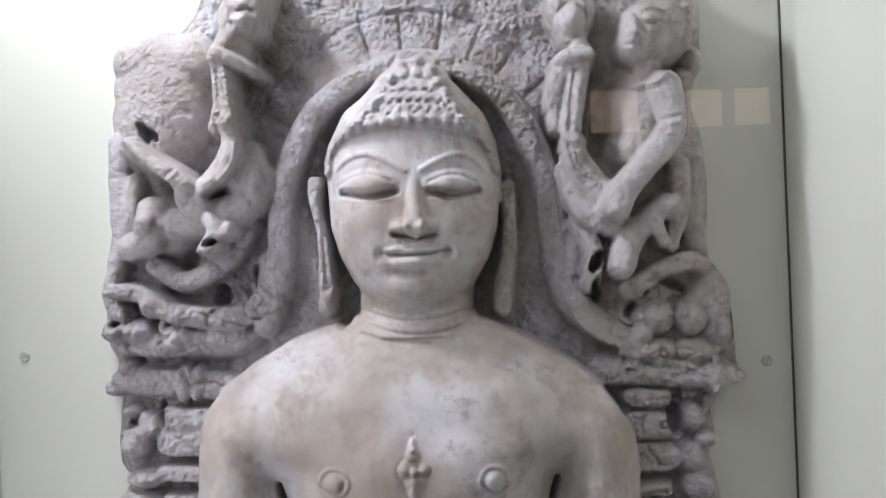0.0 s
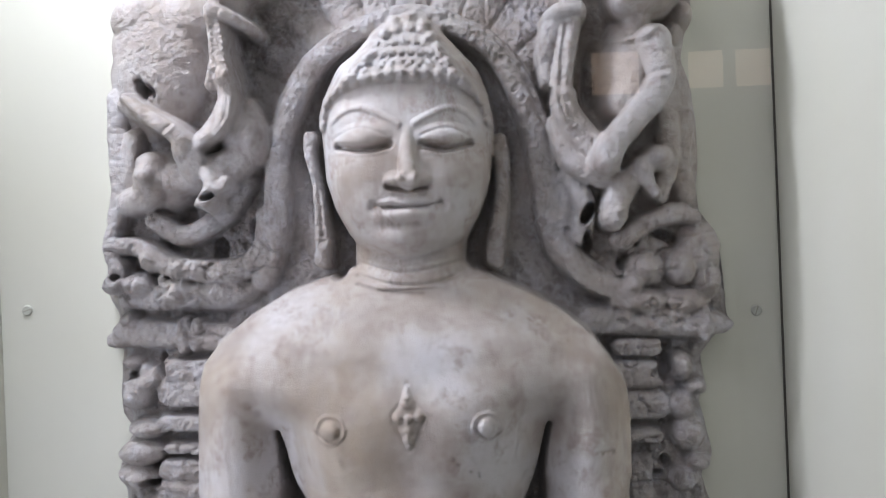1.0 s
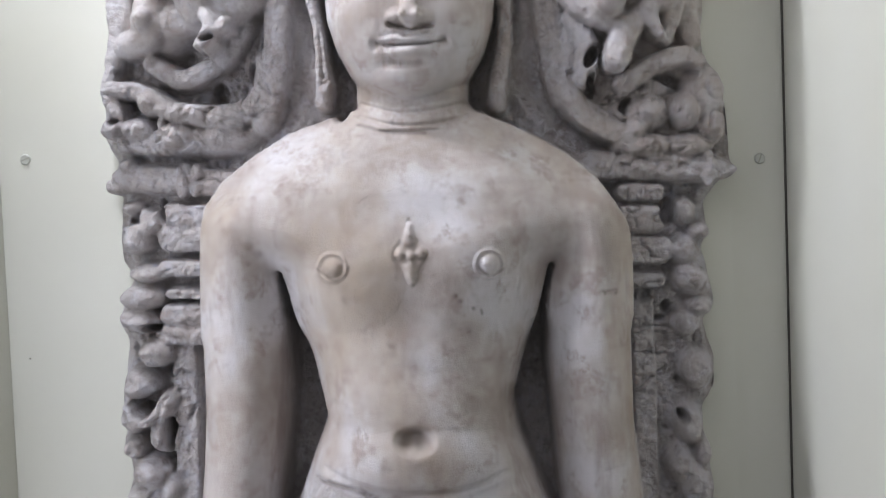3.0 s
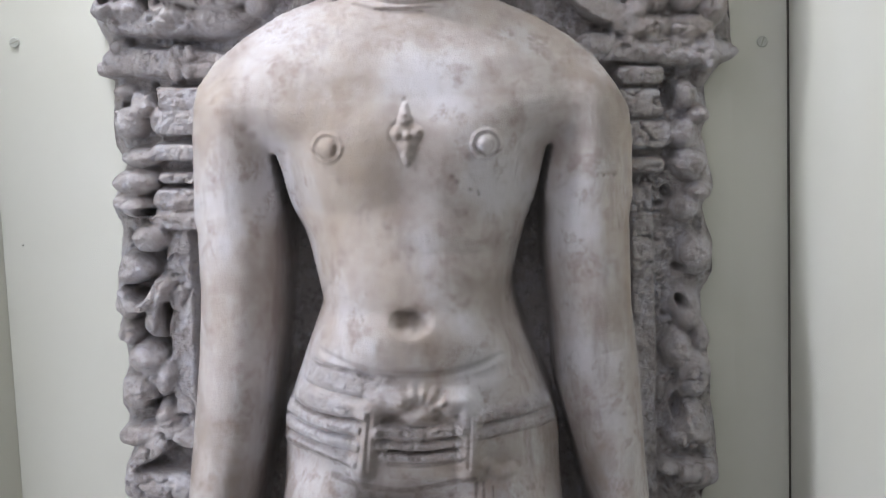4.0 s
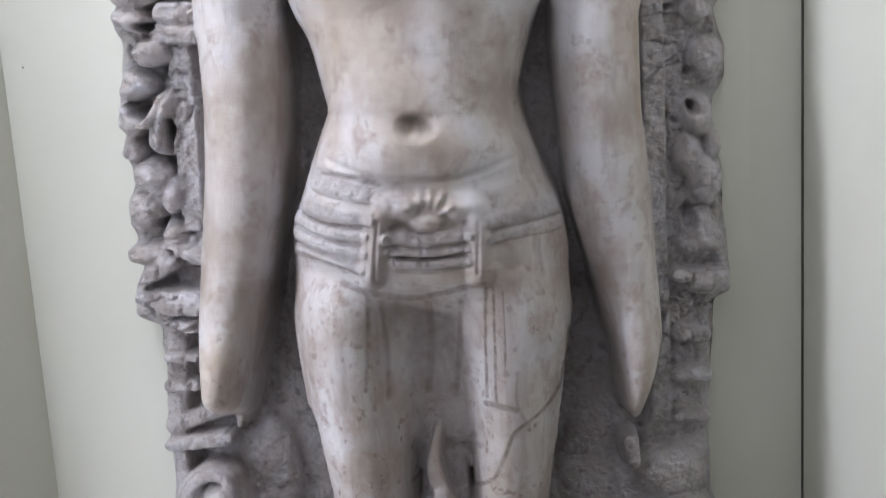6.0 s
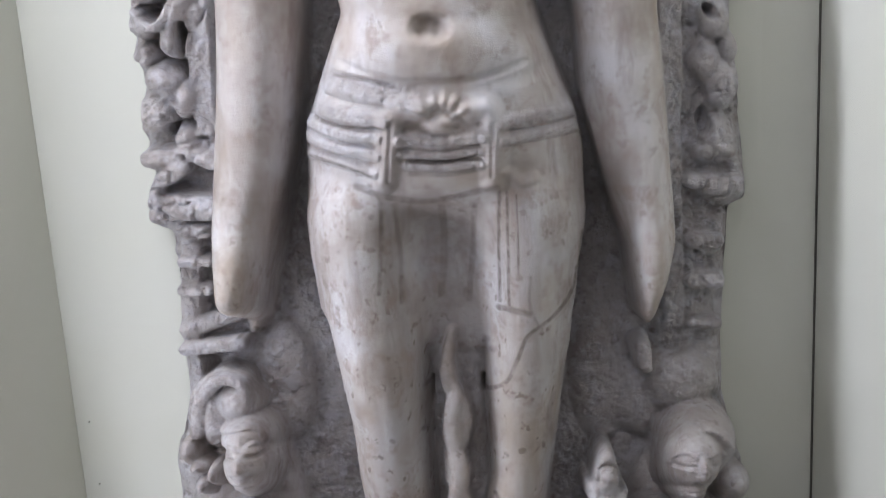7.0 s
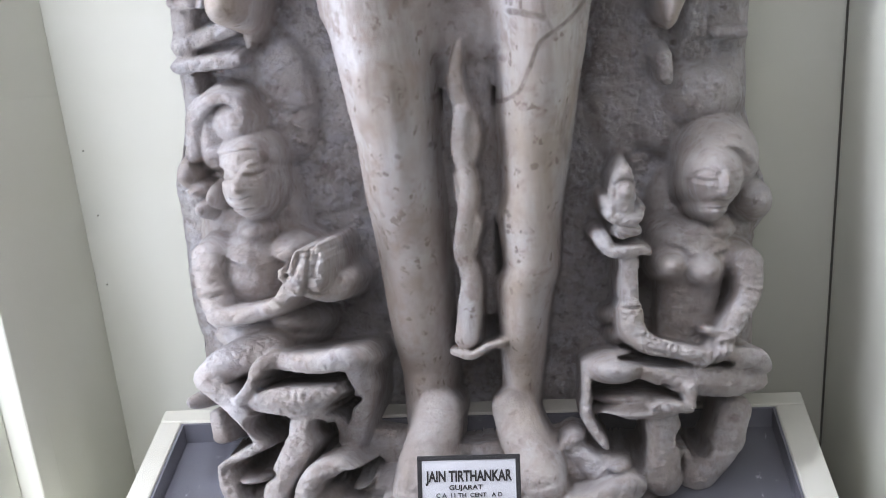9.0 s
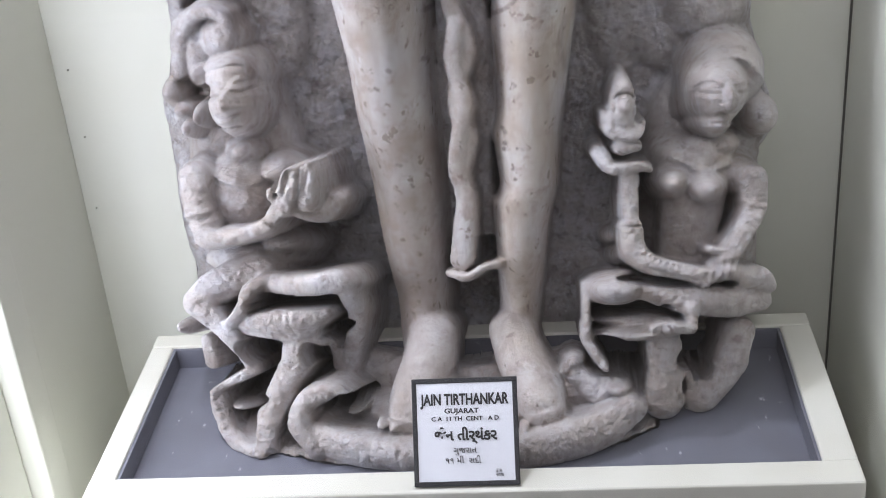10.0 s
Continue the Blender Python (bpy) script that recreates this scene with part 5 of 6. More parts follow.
ridge(((0.0804, 1.0963), (0.0777, 1.089), (0.0712, 1.0848), (0.0633, 1.0853), (0.0572, 1.0902), (0.055, 1.0978), (0.0577, 1.105), (0.0641, 1.1093), (0.0719, 1.1089), (0.0782, 1.1039), (0.0804, 1.0963)), 0.0015, 0.0012)
beads(((0.0804, 1.0964), (0.0777, 1.089), (0.0712, 1.0848), (0.0633, 1.0854), (0.0572, 1.0903), (0.055, 1.0978), (0.0577, 1.1051), (0.0641, 1.1093), (0.0719, 1.1089), (0.0782, 1.104), (0.0804, 1.0964)), 27, 0.0016, 0.0018)
ridge(((0.173, 1.064), (0.185, 1.064)), 0.0016, -0.004)
ridge(((-0.047, 1.159), (-0.027, 1.16), (0.014, 1.158), (0.044, 1.154)), 0.0015, -0.0004)
ridge(((0.169, 0.897), (0.18, 0.899), (0.196, 0.899)), 0.0016, -0.001)
# girdle: twisted bands, two knots, a rosette
strap(((-0.1052, 0.8918), (-0.0786, 0.8904), (-0.0518, 0.8851), (-0.026, 0.8816)), 0.0106, 0.003)
rub(((-0.1044, 0.8931), (-0.0784, 0.8909), (-0.0514, 0.886), (-0.0258, 0.8821)), 0.0106, 0.45)
strap(((-0.1172, 0.8695), (-0.0939, 0.8656), (-0.0741, 0.8632), (-0.0527, 0.8625)), 0.008, 0.005)
rub(((-0.116, 0.8713), (-0.0931, 0.867), (-0.0734, 0.8646), (-0.0521, 0.8639)), 0.008, 0.45)
strap(((-0.13, 0.8541), (-0.1067, 0.8492), (-0.0804, 0.8463), (-0.0587, 0.8462)), 0.006, 0.006)
rub(((-0.1291, 0.8555), (-0.1058, 0.8507), (-0.0796, 0.848), (-0.058, 0.8479)), 0.006, 0.45)
strap(((-0.1329, 0.837), (-0.1073, 0.8328), (-0.081, 0.8311), (-0.0595, 0.8281)), 0.006, 0.006)
rub(((-0.1316, 0.839), (-0.1064, 0.8344), (-0.0802, 0.8328), (-0.0588, 0.8298)), 0.0059, 0.45)
strap(((-0.1342, 0.8197), (-0.1052, 0.8187), (-0.0821, 0.8136), (-0.065, 0.8078)), 0.0049, 0.005)
rub(((-0.1329, 0.8217), (-0.104, 0.8209), (-0.0815, 0.8147), (-0.0643, 0.8095)), 0.0049, 0.45)
strap(((0.0567, 0.8533), (0.0826, 0.8544), (0.1156, 0.852)), 0.0072, 0.0045)
rub(((0.0567, 0.8543), (0.0825, 0.8558), (0.1155, 0.853)), 0.0071, 0.45)
strap(((0.0562, 0.8363), (0.0873, 0.8379), (0.1236, 0.8344)), 0.0061, 0.004)
rub(((0.0562, 0.8374), (0.0872, 0.839), (0.1234, 0.8354)), 0.0061, 0.45)
strap(((-0.0354, 0.8431), (-0.0023, 0.8386), (0.0345, 0.8427)), 0.0076, 0.008)
rub(((-0.0346, 0.8454), (-0.0018, 0.8409), (0.0347, 0.845)), 0.0076, 0.45)
strap(((-0.036, 0.8285), (-0.0027, 0.8257), (0.034, 0.827)), 0.0046, 0.005)
rub(((-0.0355, 0.8302), (-0.0025, 0.8269), (0.0342, 0.8287)), 0.0046, 0.45)
strap(((-0.034, 0.8162), (-0.0033, 0.8129), (0.0335, 0.8136)), 0.0051, 0.004)
rub(((-0.0336, 0.8173), (-0.0031, 0.814), (0.0336, 0.8147)), 0.0051, 0.45)
ridge(((-0.1065, 0.8804), (-0.0792, 0.8769), (-0.0495, 0.8742)), 0.0017, -0.005)
ridge(((-0.1246, 0.8592), (-0.0971, 0.8568), (-0.0691, 0.8542), (-0.0531, 0.8542)), 0.0017, -0.005)
ridge(((-0.1276, 0.8447), (-0.0978, 0.84), (-0.0592, 0.8363)), 0.0017, -0.005)
ridge(((-0.1319, 0.8282), (-0.0983, 0.826), (-0.0623, 0.8188)), 0.0017, -0.005)
ridge(((-0.0285, 0.8224), (-0.003, 0.8193), (0.0338, 0.8212)), 0.0016, -0.005)
ridge(((-0.0273, 0.837), (0.0031, 0.8343), (0.0343, 0.8351)), 0.0016, -0.005)
ridge(((0.0564, 0.845), (0.0875, 0.8449), (0.1209, 0.8424)), 0.0016, -0.005)
ridge(((-0.0972, 0.9001), (-0.0673, 0.8981), (-0.0383, 0.8912)), 0.0017, -0.005)
ridge(((-0.0966, 0.8961), (-0.0512, 0.8911), (-0.0054, 0.8882), (0.0401, 0.8897), (0.0921, 0.893)), 0.0073, -0.003)
ridge(((-0.0212, 0.8723), (-0.0378, 0.8702), (-0.045, 0.8581), (-0.0489, 0.8318), (-0.0559, 0.7993)), 0.0117, 0.013)
ridge(((-0.0438, 0.8611), (-0.0477, 0.83), (-0.0506, 0.8008)), 0.0015, -0.003)
ridge(((-0.0524, 0.8472), (-0.0587, 0.804)), 0.0015, -0.003)
ridge(((0.0283, 0.8684), (0.0419, 0.8671), (0.0464, 0.8494), (0.0461, 0.8226), (0.0446, 0.7941)), 0.0112, 0.011)
ridge(((0.0452, 0.8551), (0.0425, 0.801)), 0.0015, -0.003)
bump(-0.0006, 0.8574, 0.0173, 0.0102, 0.01, 0)
bump(-0.0176, 0.8705, 0.004, 0.009, 0.009, 60)
bump(-0.0126, 0.8755, 0.004, 0.0091, 0.009, 35)
bump(-0.0053, 0.877, 0.0041, 0.0091, 0.009, 12)
bump(0.0033, 0.8772, 0.0041, 0.0091, 0.009, -8)
bump(0.0108, 0.8745, 0.0041, 0.0091, 0.009, -30)
bump(0.0173, 0.8686, 0.004, 0.0091, 0.009, -58)
ridge(((0.0578, 0.803), (0.0678, 0.7923), (0.0809, 0.7944)), 0.0062, 0.004)
# feet and pedestal
tube(((-0.13, 0.1844, 0.06, 0.0263), (-0.018, 0.159, 0.1, 0.0305), (0.095, 0.1754, 0.06, 0.0263)), 0.6, 0.01, 0.5)
dome(-0.018, 0.1424, 0.1285, 0.0286, 0.06, 0.11, 0, 0.6, 0.01)
tube(((-0.176, 0.1388, 0.175, 0.0133), (-0.141, 0.1226, 0.195, 0.0186), (-0.092, 0.112, 0.21, 0.0183), (-0.029, 0.1065, 0.215, 0.0191), (0.039, 0.109, 0.21, 0.0201), (0.102, 0.1256, 0.195, 0.0214), (0.138, 0.1458, 0.175, 0.0161)), 0.6, 0.004, 0.7)
tube(((-0.197, 0.1064, 0.17, 0.0114), (-0.14, 0.0952, 0.19, 0.0103), (-0.032, 0.0841, 0.2, 0.0092), (0.037, 0.0851, 0.2, 0.0092), (0.107, 0.0993, 0.18, 0.0113), (0.157, 0.1166, 0.15, 0.0116)), 0.6, 0.006, 1)
tube(((-0.124, 0.1604, 0.17, 0.0114), (-0.138, 0.1763, 0.18, 0.0113), (-0.161, 0.1717, 0.185, 0.0122), (-0.173, 0.1452, 0.19, 0.0121), (-0.158, 0.1166, 0.195, 0.0121)), 0.6, 0.002, 1)
dome(-0.156, 0.1409, 0.0123, 0.0142, 0.1, 0.075, 0, 0.6, 0.004)
tube(((0.083, 0.1608, 0.13, 0.0198), (0.12, 0.1607, 0.14, 0.0176)), 0.6, 0.004, 1)
tube(((0.028, 0.2264, 0.115, 0.024), (0.038, 0.1947, 0.14, 0.0255), (0.051, 0.1669, 0.165, 0.0258), (0.057, 0.1483, 0.182, 0.0207)), 0.8, 0.006, 1)
tube(((-0.048, 0.2294, 0.115, 0.024), (-0.053, 0.1987, 0.14, 0.0264), (-0.064, 0.1649, 0.165, 0.0268), (-0.07, 0.1433, 0.182, 0.0216)), 0.8, 0.006, 1)
dome(0.039, 0.1321, 0.0056, 0.006, 0.15, 0.045, 0, 0.8, 0.002)
dome(0.05, 0.1281, 0.0056, 0.006, 0.15, 0.045, 0, 0.8, 0.002)
dome(0.061, 0.1271, 0.0056, 0.006, 0.15, 0.045, 0, 0.8, 0.002)
dome(0.071, 0.1301, 0.0056, 0.006, 0.15, 0.045, 0, 0.8, 0.002)
dome(0.079, 0.1371, 0.0056, 0.006, 0.15, 0.045, 0, 0.8, 0.002)
dome(-0.084, 0.1369, 0.0065, 0.0065, 0.15, 0.042, 0, 0.8, 0.002)
dome(-0.095, 0.1409, 0.0065, 0.0065, 0.15, 0.042, 0, 0.8, 0.002)
# seated attendant with joined palms
dome(-0.2336, 0.3963, 0.062, 0.1408, -0.02, 0.06, 0, 0.55, 0.004)
dome(-0.229, 0.5534, 0.0251, 0.0261, 0, 0.07, 0, 0.55, 0.004)
dome(-0.2565, 0.5422, 0.0224, 0.0426, 0, 0.05, 0, 0.55, 0.004)
tube(((-0.2749, 0.5211, 0.05, 0.0069), (-0.2646, 0.5614, 0.058, 0.0073), (-0.2446, 0.5808, 0.062, 0.0072), (-0.2215, 0.5771, 0.062, 0.0067), (-0.219, 0.5532, 0.06, 0.0057)), 0.55, 0.004, 1.0)
dome(-0.2842, 0.501, 0.0129, 0.0194, 0, 0.06, 0, 0.55, 0.004)
dome(-0.2736, 0.4833, 0.0118, 0.0118, 0, 0.07, 0, 0.55, 0.004)
dome(-0.2676, 0.464, 0.0096, 0.0139, 0.01, 0.07, 0, 0.55, 0.004)
dome(-0.2553, 0.4772, 0.0075, 0.016, 0.01, 0.07, 0, 0.55, 0.004)
dome(-0.2189, 0.5177, 0.0321, 0.03, 0, 0.1, 0, 0.55, 0.004)
dome(-0.2169, 0.4899, 0.0288, 0.0422, 0.02, 0.098, 0, 0.55, 0.01)
strap(((-0.2695, 0.5058), (-0.2533, 0.524), (-0.2225, 0.5337), (-0.204, 0.5328), (-0.1944, 0.5187)), 0.005, 0.004)
ridge(((-0.2571, 0.517), (-0.2202, 0.5278), (-0.2024, 0.5268), (-0.1954, 0.5119)), 0.0016, -0.004)
bump(-0.2353, 0.502, 0.0124, 0.0078, -0.006, 0)
bump(-0.2038, 0.5068, 0.0112, 0.0072, -0.006, 0)
bump(-0.2567, 0.4977, 0.0099, 0.0055, 0.011, 0)
bump(-0.2057, 0.5075, 0.0082, 0.0046, 0.01, 0)
ridge(((-0.2703, 0.5042), (-0.2353, 0.5138), (-0.2186, 0.509)), 0.0022, 0.005)
ridge(((-0.2115, 0.5116), (-0.2035, 0.5158), (-0.1982, 0.5095)), 0.002, 0.005)
ridge(((-0.2685, 0.4939), (-0.2371, 0.497), (-0.2202, 0.5009)), 0.0017, -0.008)
ridge(((-0.2094, 0.5046), (-0.2039, 0.5021), (-0.1997, 0.5041)), 0.0015, -0.007)
bump(-0.2137, 0.4955, 0.0061, 0.0121, 0.017, 0)
bump(-0.2114, 0.489, 0.0085, 0.0055, 0.008, 0)
ridge(((-0.2255, 0.4807), (-0.2154, 0.4787), (-0.2072, 0.4812)), 0.002, -0.007)
bump(-0.2163, 0.4721, 0.0113, 0.0031, 0.007, 0)
bump(-0.2199, 0.464, 0.0094, 0.0031, 0.007, 0)
ridge(((-0.2495, 0.4642), (-0.2179, 0.4674), (-0.2077, 0.4687)), 0.0014, -0.006)
bump(-0.2375, 0.4463, 0.0121, 0.0066, 0.005, 0)
dome(-0.2205, 0.4372, 0.0215, 0.0183, 0.02, 0.06, 0, 0.55, 0.004)
dome(-0.2268, 0.3871, 0.0443, 0.0594, 0, 0.1, 0, 0.55, 0.01)
dome(-0.2628, 0.4131, 0.0226, 0.0258, 0, 0.1, 0, 0.55, 0.008)
dome(-0.184, 0.4157, 0.028, 0.0226, 0, 0.09, 0, 0.55, 0.008)
strap(((-0.2597, 0.4326), (-0.2426, 0.4169), (-0.2161, 0.4076), (-0.1945, 0.4133)), 0.006, 0.005)
beads(((-0.2542, 0.4273), (-0.2378, 0.4115), (-0.2163, 0.4015), (-0.1995, 0.4051)), 17, 0.0024, 0.005)
beads(((-0.2578, 0.4351), (-0.2364, 0.4215), (-0.2167, 0.4147), (-0.2028, 0.4176)), 14, 0.0022, 0.004)
ridge(((-0.2769, 0.3886), (-0.2509, 0.3654), (-0.2512, 0.3476)), 0.0028, -0.006)
dome(-0.1383, 0.385, 0.0141, 0.0195, 0, 0.09, 0, 0.55, 0.004)
tube(((-0.2596, 0.4153, 0.108, 0.0162), (-0.2585, 0.3822, 0.118, 0.0142), (-0.2505, 0.348, 0.13, 0.0126)), 0.55, 0.006, 1.0)
tube(((-0.2475, 0.3444, 0.138, 0.0125), (-0.2135, 0.3487, 0.148, 0.0103), (-0.1846, 0.3598, 0.158, 0.0091), (-0.1683, 0.3811, 0.165, 0.0095)), 0.55, 0.004, 1.0)
ridge(((-0.3255, 0.362), (-0.258, 0.3739), (-0.2465, 0.3769)), 0.0024, 0.004)
ridge(((-0.3241, 0.3556), (-0.2567, 0.3675), (-0.245, 0.3716)), 0.0015, -0.004)
ridge(((-0.1877, 0.3682), (-0.1793, 0.3567)), 0.002, 0.004)
tube(((-0.1289, 0.3809, 0.11, 0.0126), (-0.138, 0.3681, 0.13, 0.0119), (-0.1532, 0.3719, 0.15, 0.0086)), 0.55, 0.005, 1.0)
tube(((-0.1654, 0.3778, 0.166, 0.011), (-0.1528, 0.4035, 0.172, 0.0094), (-0.1471, 0.4231, 0.168, 0.0049)), 0.55, 0.003, 1.0)
tube(((-0.1742, 0.39, 0.166, 0.0045), (-0.1738, 0.4118, 0.166, 0.004), (-0.1761, 0.4179, 0.162, 0.003)), 0.55, 0.002, 1.0)
tube(((-0.1654, 0.3976, 0.17, 0.004), (-0.1586, 0.4191, 0.172, 0.0034), (-0.1525, 0.4248, 0.17, 0.0029)), 0.55, 0.002, 1.0)
tube(((-0.1444, 0.3815, 0.163, 0.0085), (-0.1369, 0.4053, 0.168, 0.0064), (-0.1383, 0.4273, 0.165, 0.0039)), 0.55, 0.003, 1.0)
ridge(((-0.1452, 0.4269), (-0.1478, 0.403), (-0.154, 0.3778)), 0.0012, -0.008)
ridge(((-0.1547, 0.4225), (-0.1612, 0.394)), 0.001, -0.005)
ridge(((-0.1373, 0.421), (-0.1426, 0.3925)), 0.001, -0.004)
pit(-0.175, 0.4079, 0.0025, 0.0055, 0.09, -10)
pit(-0.1477, 0.3469, 0.0128, 0.0053, 0.05, -10)
dome(-0.2247, 0.3184, 0.058, 0.0265, 0, 0.1, 0, 0.55, 0.01)
dome(-0.1913, 0.3328, 0.0331, 0.0221, 0, 0.09, 0, 0.55, 0.01)
tube(((-0.2108, 0.3046, 0.118, 0.0214), (-0.244, 0.292, 0.132, 0.0192), (-0.2652, 0.2757, 0.142, 0.0154)), 0.55, 0.006, 1.0)
tube(((-0.265, 0.2714, 0.148, 0.0143), (-0.2445, 0.2464, 0.148, 0.0112), (-0.2275, 0.2215, 0.15, 0.0096), (-0.2212, 0.2002, 0.142, 0.0071)), 0.55, 0.004, 1.0)
tube(((-0.2206, 0.1987, 0.145, 0.007), (-0.2435, 0.1872, 0.15, 0.0065), (-0.2616, 0.1777, 0.15, 0.0044)), 0.55, 0.004, 1.0)
tube(((-0.196, 0.2916, 0.14, 0.0116), (-0.1528, 0.2892, 0.168, 0.0133), (-0.1213, 0.2941, 0.178, 0.0136), (-0.1116, 0.2899, 0.172, 0.0091)), 0.55, 0.006, 1.0)
tube(((-0.1944, 0.2942, 0.145, 0.0073), (-0.2099, 0.2861, 0.155, 0.0073), (-0.2192, 0.2673, 0.158, 0.0068), (-0.2344, 0.2515, 0.154, 0.0063)), 0.55, 0.004, 1.0)
tube(((-0.2319, 0.2481, 0.14, 0.0064), (-0.203, 0.2515, 0.155, 0.0126), (-0.1697, 0.2518, 0.16, 0.0136), (-0.1407, 0.2596, 0.155, 0.0063)), 0.55, 0.003, 0.8)
tube(((-0.2364, 0.2435, 0.136, 0.0043), (-0.2008, 0.2376, 0.15, 0.0053), (-0.1688, 0.235, 0.15, 0.0053), (-0.1371, 0.2564, 0.148, 0.0042)), 0.55, 0.003, 1.0)
tube(((-0.1697, 0.2312, 0.148, 0.0202), (-0.1791, 0.2041, 0.15, 0.0166), (-0.1921, 0.1781, 0.16, 0.0151), (-0.2056, 0.1489, 0.17, 0.014), (-0.2093, 0.1192, 0.18, 0.0119)), 0.55, 0.006, 1.0)
tube(((-0.1198, 0.2801, 0.15, 0.0115), (-0.1178, 0.251, 0.125, 0.0097), (-0.1289, 0.2123, 0.11, 0.0111), (-0.1393, 0.1855, 0.1, 0.0101)), 0.55, 0.006, 1.0)
tube(((-0.1592, 0.2324, 0.12, 0.0065), (-0.1461, 0.2193, 0.11, 0.0066), (-0.145, 0.1955, 0.1, 0.0079)), 0.55, 0.004, 1.0)
pit(-0.2122, 0.2182, 0.0209, 0.0132, 0.03, -25)
pit(-0.2244, 0.1637, 0.0211, 0.0072, 0.04, 18)
pit(-0.1603, 0.2123, 0.0089, 0.0144, 0.03, 15)
pit(-0.1364, 0.2389, 0.0185, 0.0049, 0.03, 25)
pit(-0.2546, 0.2091, 0.0199, 0.01, 0.04, -25)
pit(-0.196, 0.2728, 0.0189, 0.0031, 0.1, 5)
pit(-0.1273, 0.1636, 0.0172, 0.0103, 0.04, 0)
tube(((-0.2728, 0.2037, 0.1, 0.0102), (-0.2745, 0.2296, 0.1, 0.0078)), 0.55, 0.004, 1.0)
tube(((-0.2601, 0.1707, 0.14, 0.011), (-0.2573, 0.1424, 0.145, 0.0111), (-0.2385, 0.1167, 0.165, 0.0121), (-0.2161, 0.1091, 0.18, 0.0092)), 0.55, 0.006, 1.0)
dome(-0.2359, 0.1586, 0.02, 0.0078, 0.06, 0.09, 0, 0.55, 0.004)
pit(-0.2377, 0.1426, 0.0083, 0.01, 0.05, 10)
dome(-0.2977, 0.2438, 0.0101, 0.0112, 0.04, 0.065, 0, 0.55, 0.004)
beads(((-0.2636, 0.1705), (-0.259, 0.1483), (-0.2529, 0.1278)), 5, 0.0039, 0.005)
# seated attendant with a fly whisk
dome(0.2191, 0.3417, 0.0675, 0.1631, -0.03, 0.055, 0, 0.55, 0.004)
dome(0.2359, 0.4917, 0.0423, 0.0465, 0, 0.068, 0, 0.55, 0.006)
dome(0.2702, 0.4462, 0.021, 0.0242, 0, 0.06, 0, 0.55, 0.004)
dome(0.1992, 0.4642, 0.0085, 0.0212, 0, 0.05, 0, 0.55, 0.004)
dome(0.2248, 0.4754, 0.0319, 0.0399, 0.025, 0.095, -6, 0.55, 0.008)
dome(0.2216, 0.4457, 0.0214, 0.0193, 0.02, 0.088, 0, 0.55, 0.008)
strap(((0.1996, 0.4837), (0.2079, 0.504), (0.23, 0.5136), (0.2528, 0.5055), (0.2681, 0.4833)), 0.0061, 0.006)
beads(((0.1984, 0.4793), (0.2052, 0.5012), (0.2272, 0.5122), (0.2529, 0.5048), (0.2746, 0.479)), 18, 0.0036, 0.005)
bump(0.2135, 0.4809, 0.0118, 0.0074, -0.005, 0)
bump(0.2472, 0.4775, 0.01, 0.007, -0.005, 0)
bump(0.214, 0.4817, 0.0089, 0.0045, 0.006, 0)
bump(0.2468, 0.4778, 0.0075, 0.0045, 0.006, 0)
ridge(((0.2051, 0.4872), (0.2149, 0.4917), (0.2234, 0.4862)), 0.002, 0.003)
ridge(((0.2356, 0.4863), (0.2476, 0.4875), (0.2632, 0.4783)), 0.002, 0.003)
ridge(((0.2067, 0.4776), (0.214, 0.4768), (0.2222, 0.4783)), 0.0013, -0.003)
ridge(((0.2377, 0.4764), (0.2476, 0.4733), (0.2619, 0.4719)), 0.0013, -0.003)
bump(0.2298, 0.4734, 0.0049, 0.0128, 0.02, 0)
bump(0.2291, 0.4634, 0.0083, 0.0049, 0.009, 0)
ridge(((0.2236, 0.4568), (0.2333, 0.4546), (0.246, 0.4536)), 0.002, -0.007)
bump(0.2275, 0.4491, 0.0111, 0.003, 0.007, 0)
bump(0.2263, 0.4422, 0.009, 0.003, 0.007, 0)
ridge(((0.2163, 0.4463), (0.2272, 0.4457), (0.2509, 0.4404)), 0.0012, -0.003)
bump(0.2377, 0.4256, 0.0131, 0.0055, 0.004, 0)
pit(0.2469, 0.4336, 0.0051, 0.0072, 0.02, 30)
dome(0.23, 0.4184, 0.022, 0.0178, 0.02, 0.06, 0, 0.55, 0.006)
dome(0.1887, 0.4074, 0.0306, 0.0295, 0, 0.084, 0, 0.55, 0.012)
dome(0.2457, 0.3862, 0.0295, 0.0242, 0, 0.088, 0, 0.55, 0.01)
tube(((0.2097, 0.3953, 0.088, 0.0342), (0.2045, 0.3455, 0.082, 0.0307), (0.2034, 0.3005, 0.08, 0.0323)), 0.55, 0.01, 1.0)
dome(0.1828, 0.3839, 0.0206, 0.0217, 0.03, 0.088, 10, 0.55, 0.014)
dome(0.2148, 0.3763, 0.0226, 0.0216, 0.035, 0.088, -10, 0.55, 0.014)
strap(((0.196, 0.4066), (0.2123, 0.3951), (0.2374, 0.4013)), 0.0026, 0.003)
beads(((0.1939, 0.4043), (0.2116, 0.3918), (0.2395, 0.3988)), 13, 0.0021, 0.004)
pit(0.2399, 0.3336, 0.008, 0.0193, 0.02, -25)
tube(((0.2565, 0.3842, 0.1, 0.0154), (0.2563, 0.3505, 0.112, 0.0128), (0.2411, 0.3203, 0.132, 0.0112), (0.2268, 0.2951, 0.15, 0.0101)), 0.55, 0.005, 1.0)
ridge(((0.2438, 0.3617), (0.258, 0.3554), (0.2894, 0.3512)), 0.0021, 0.004)
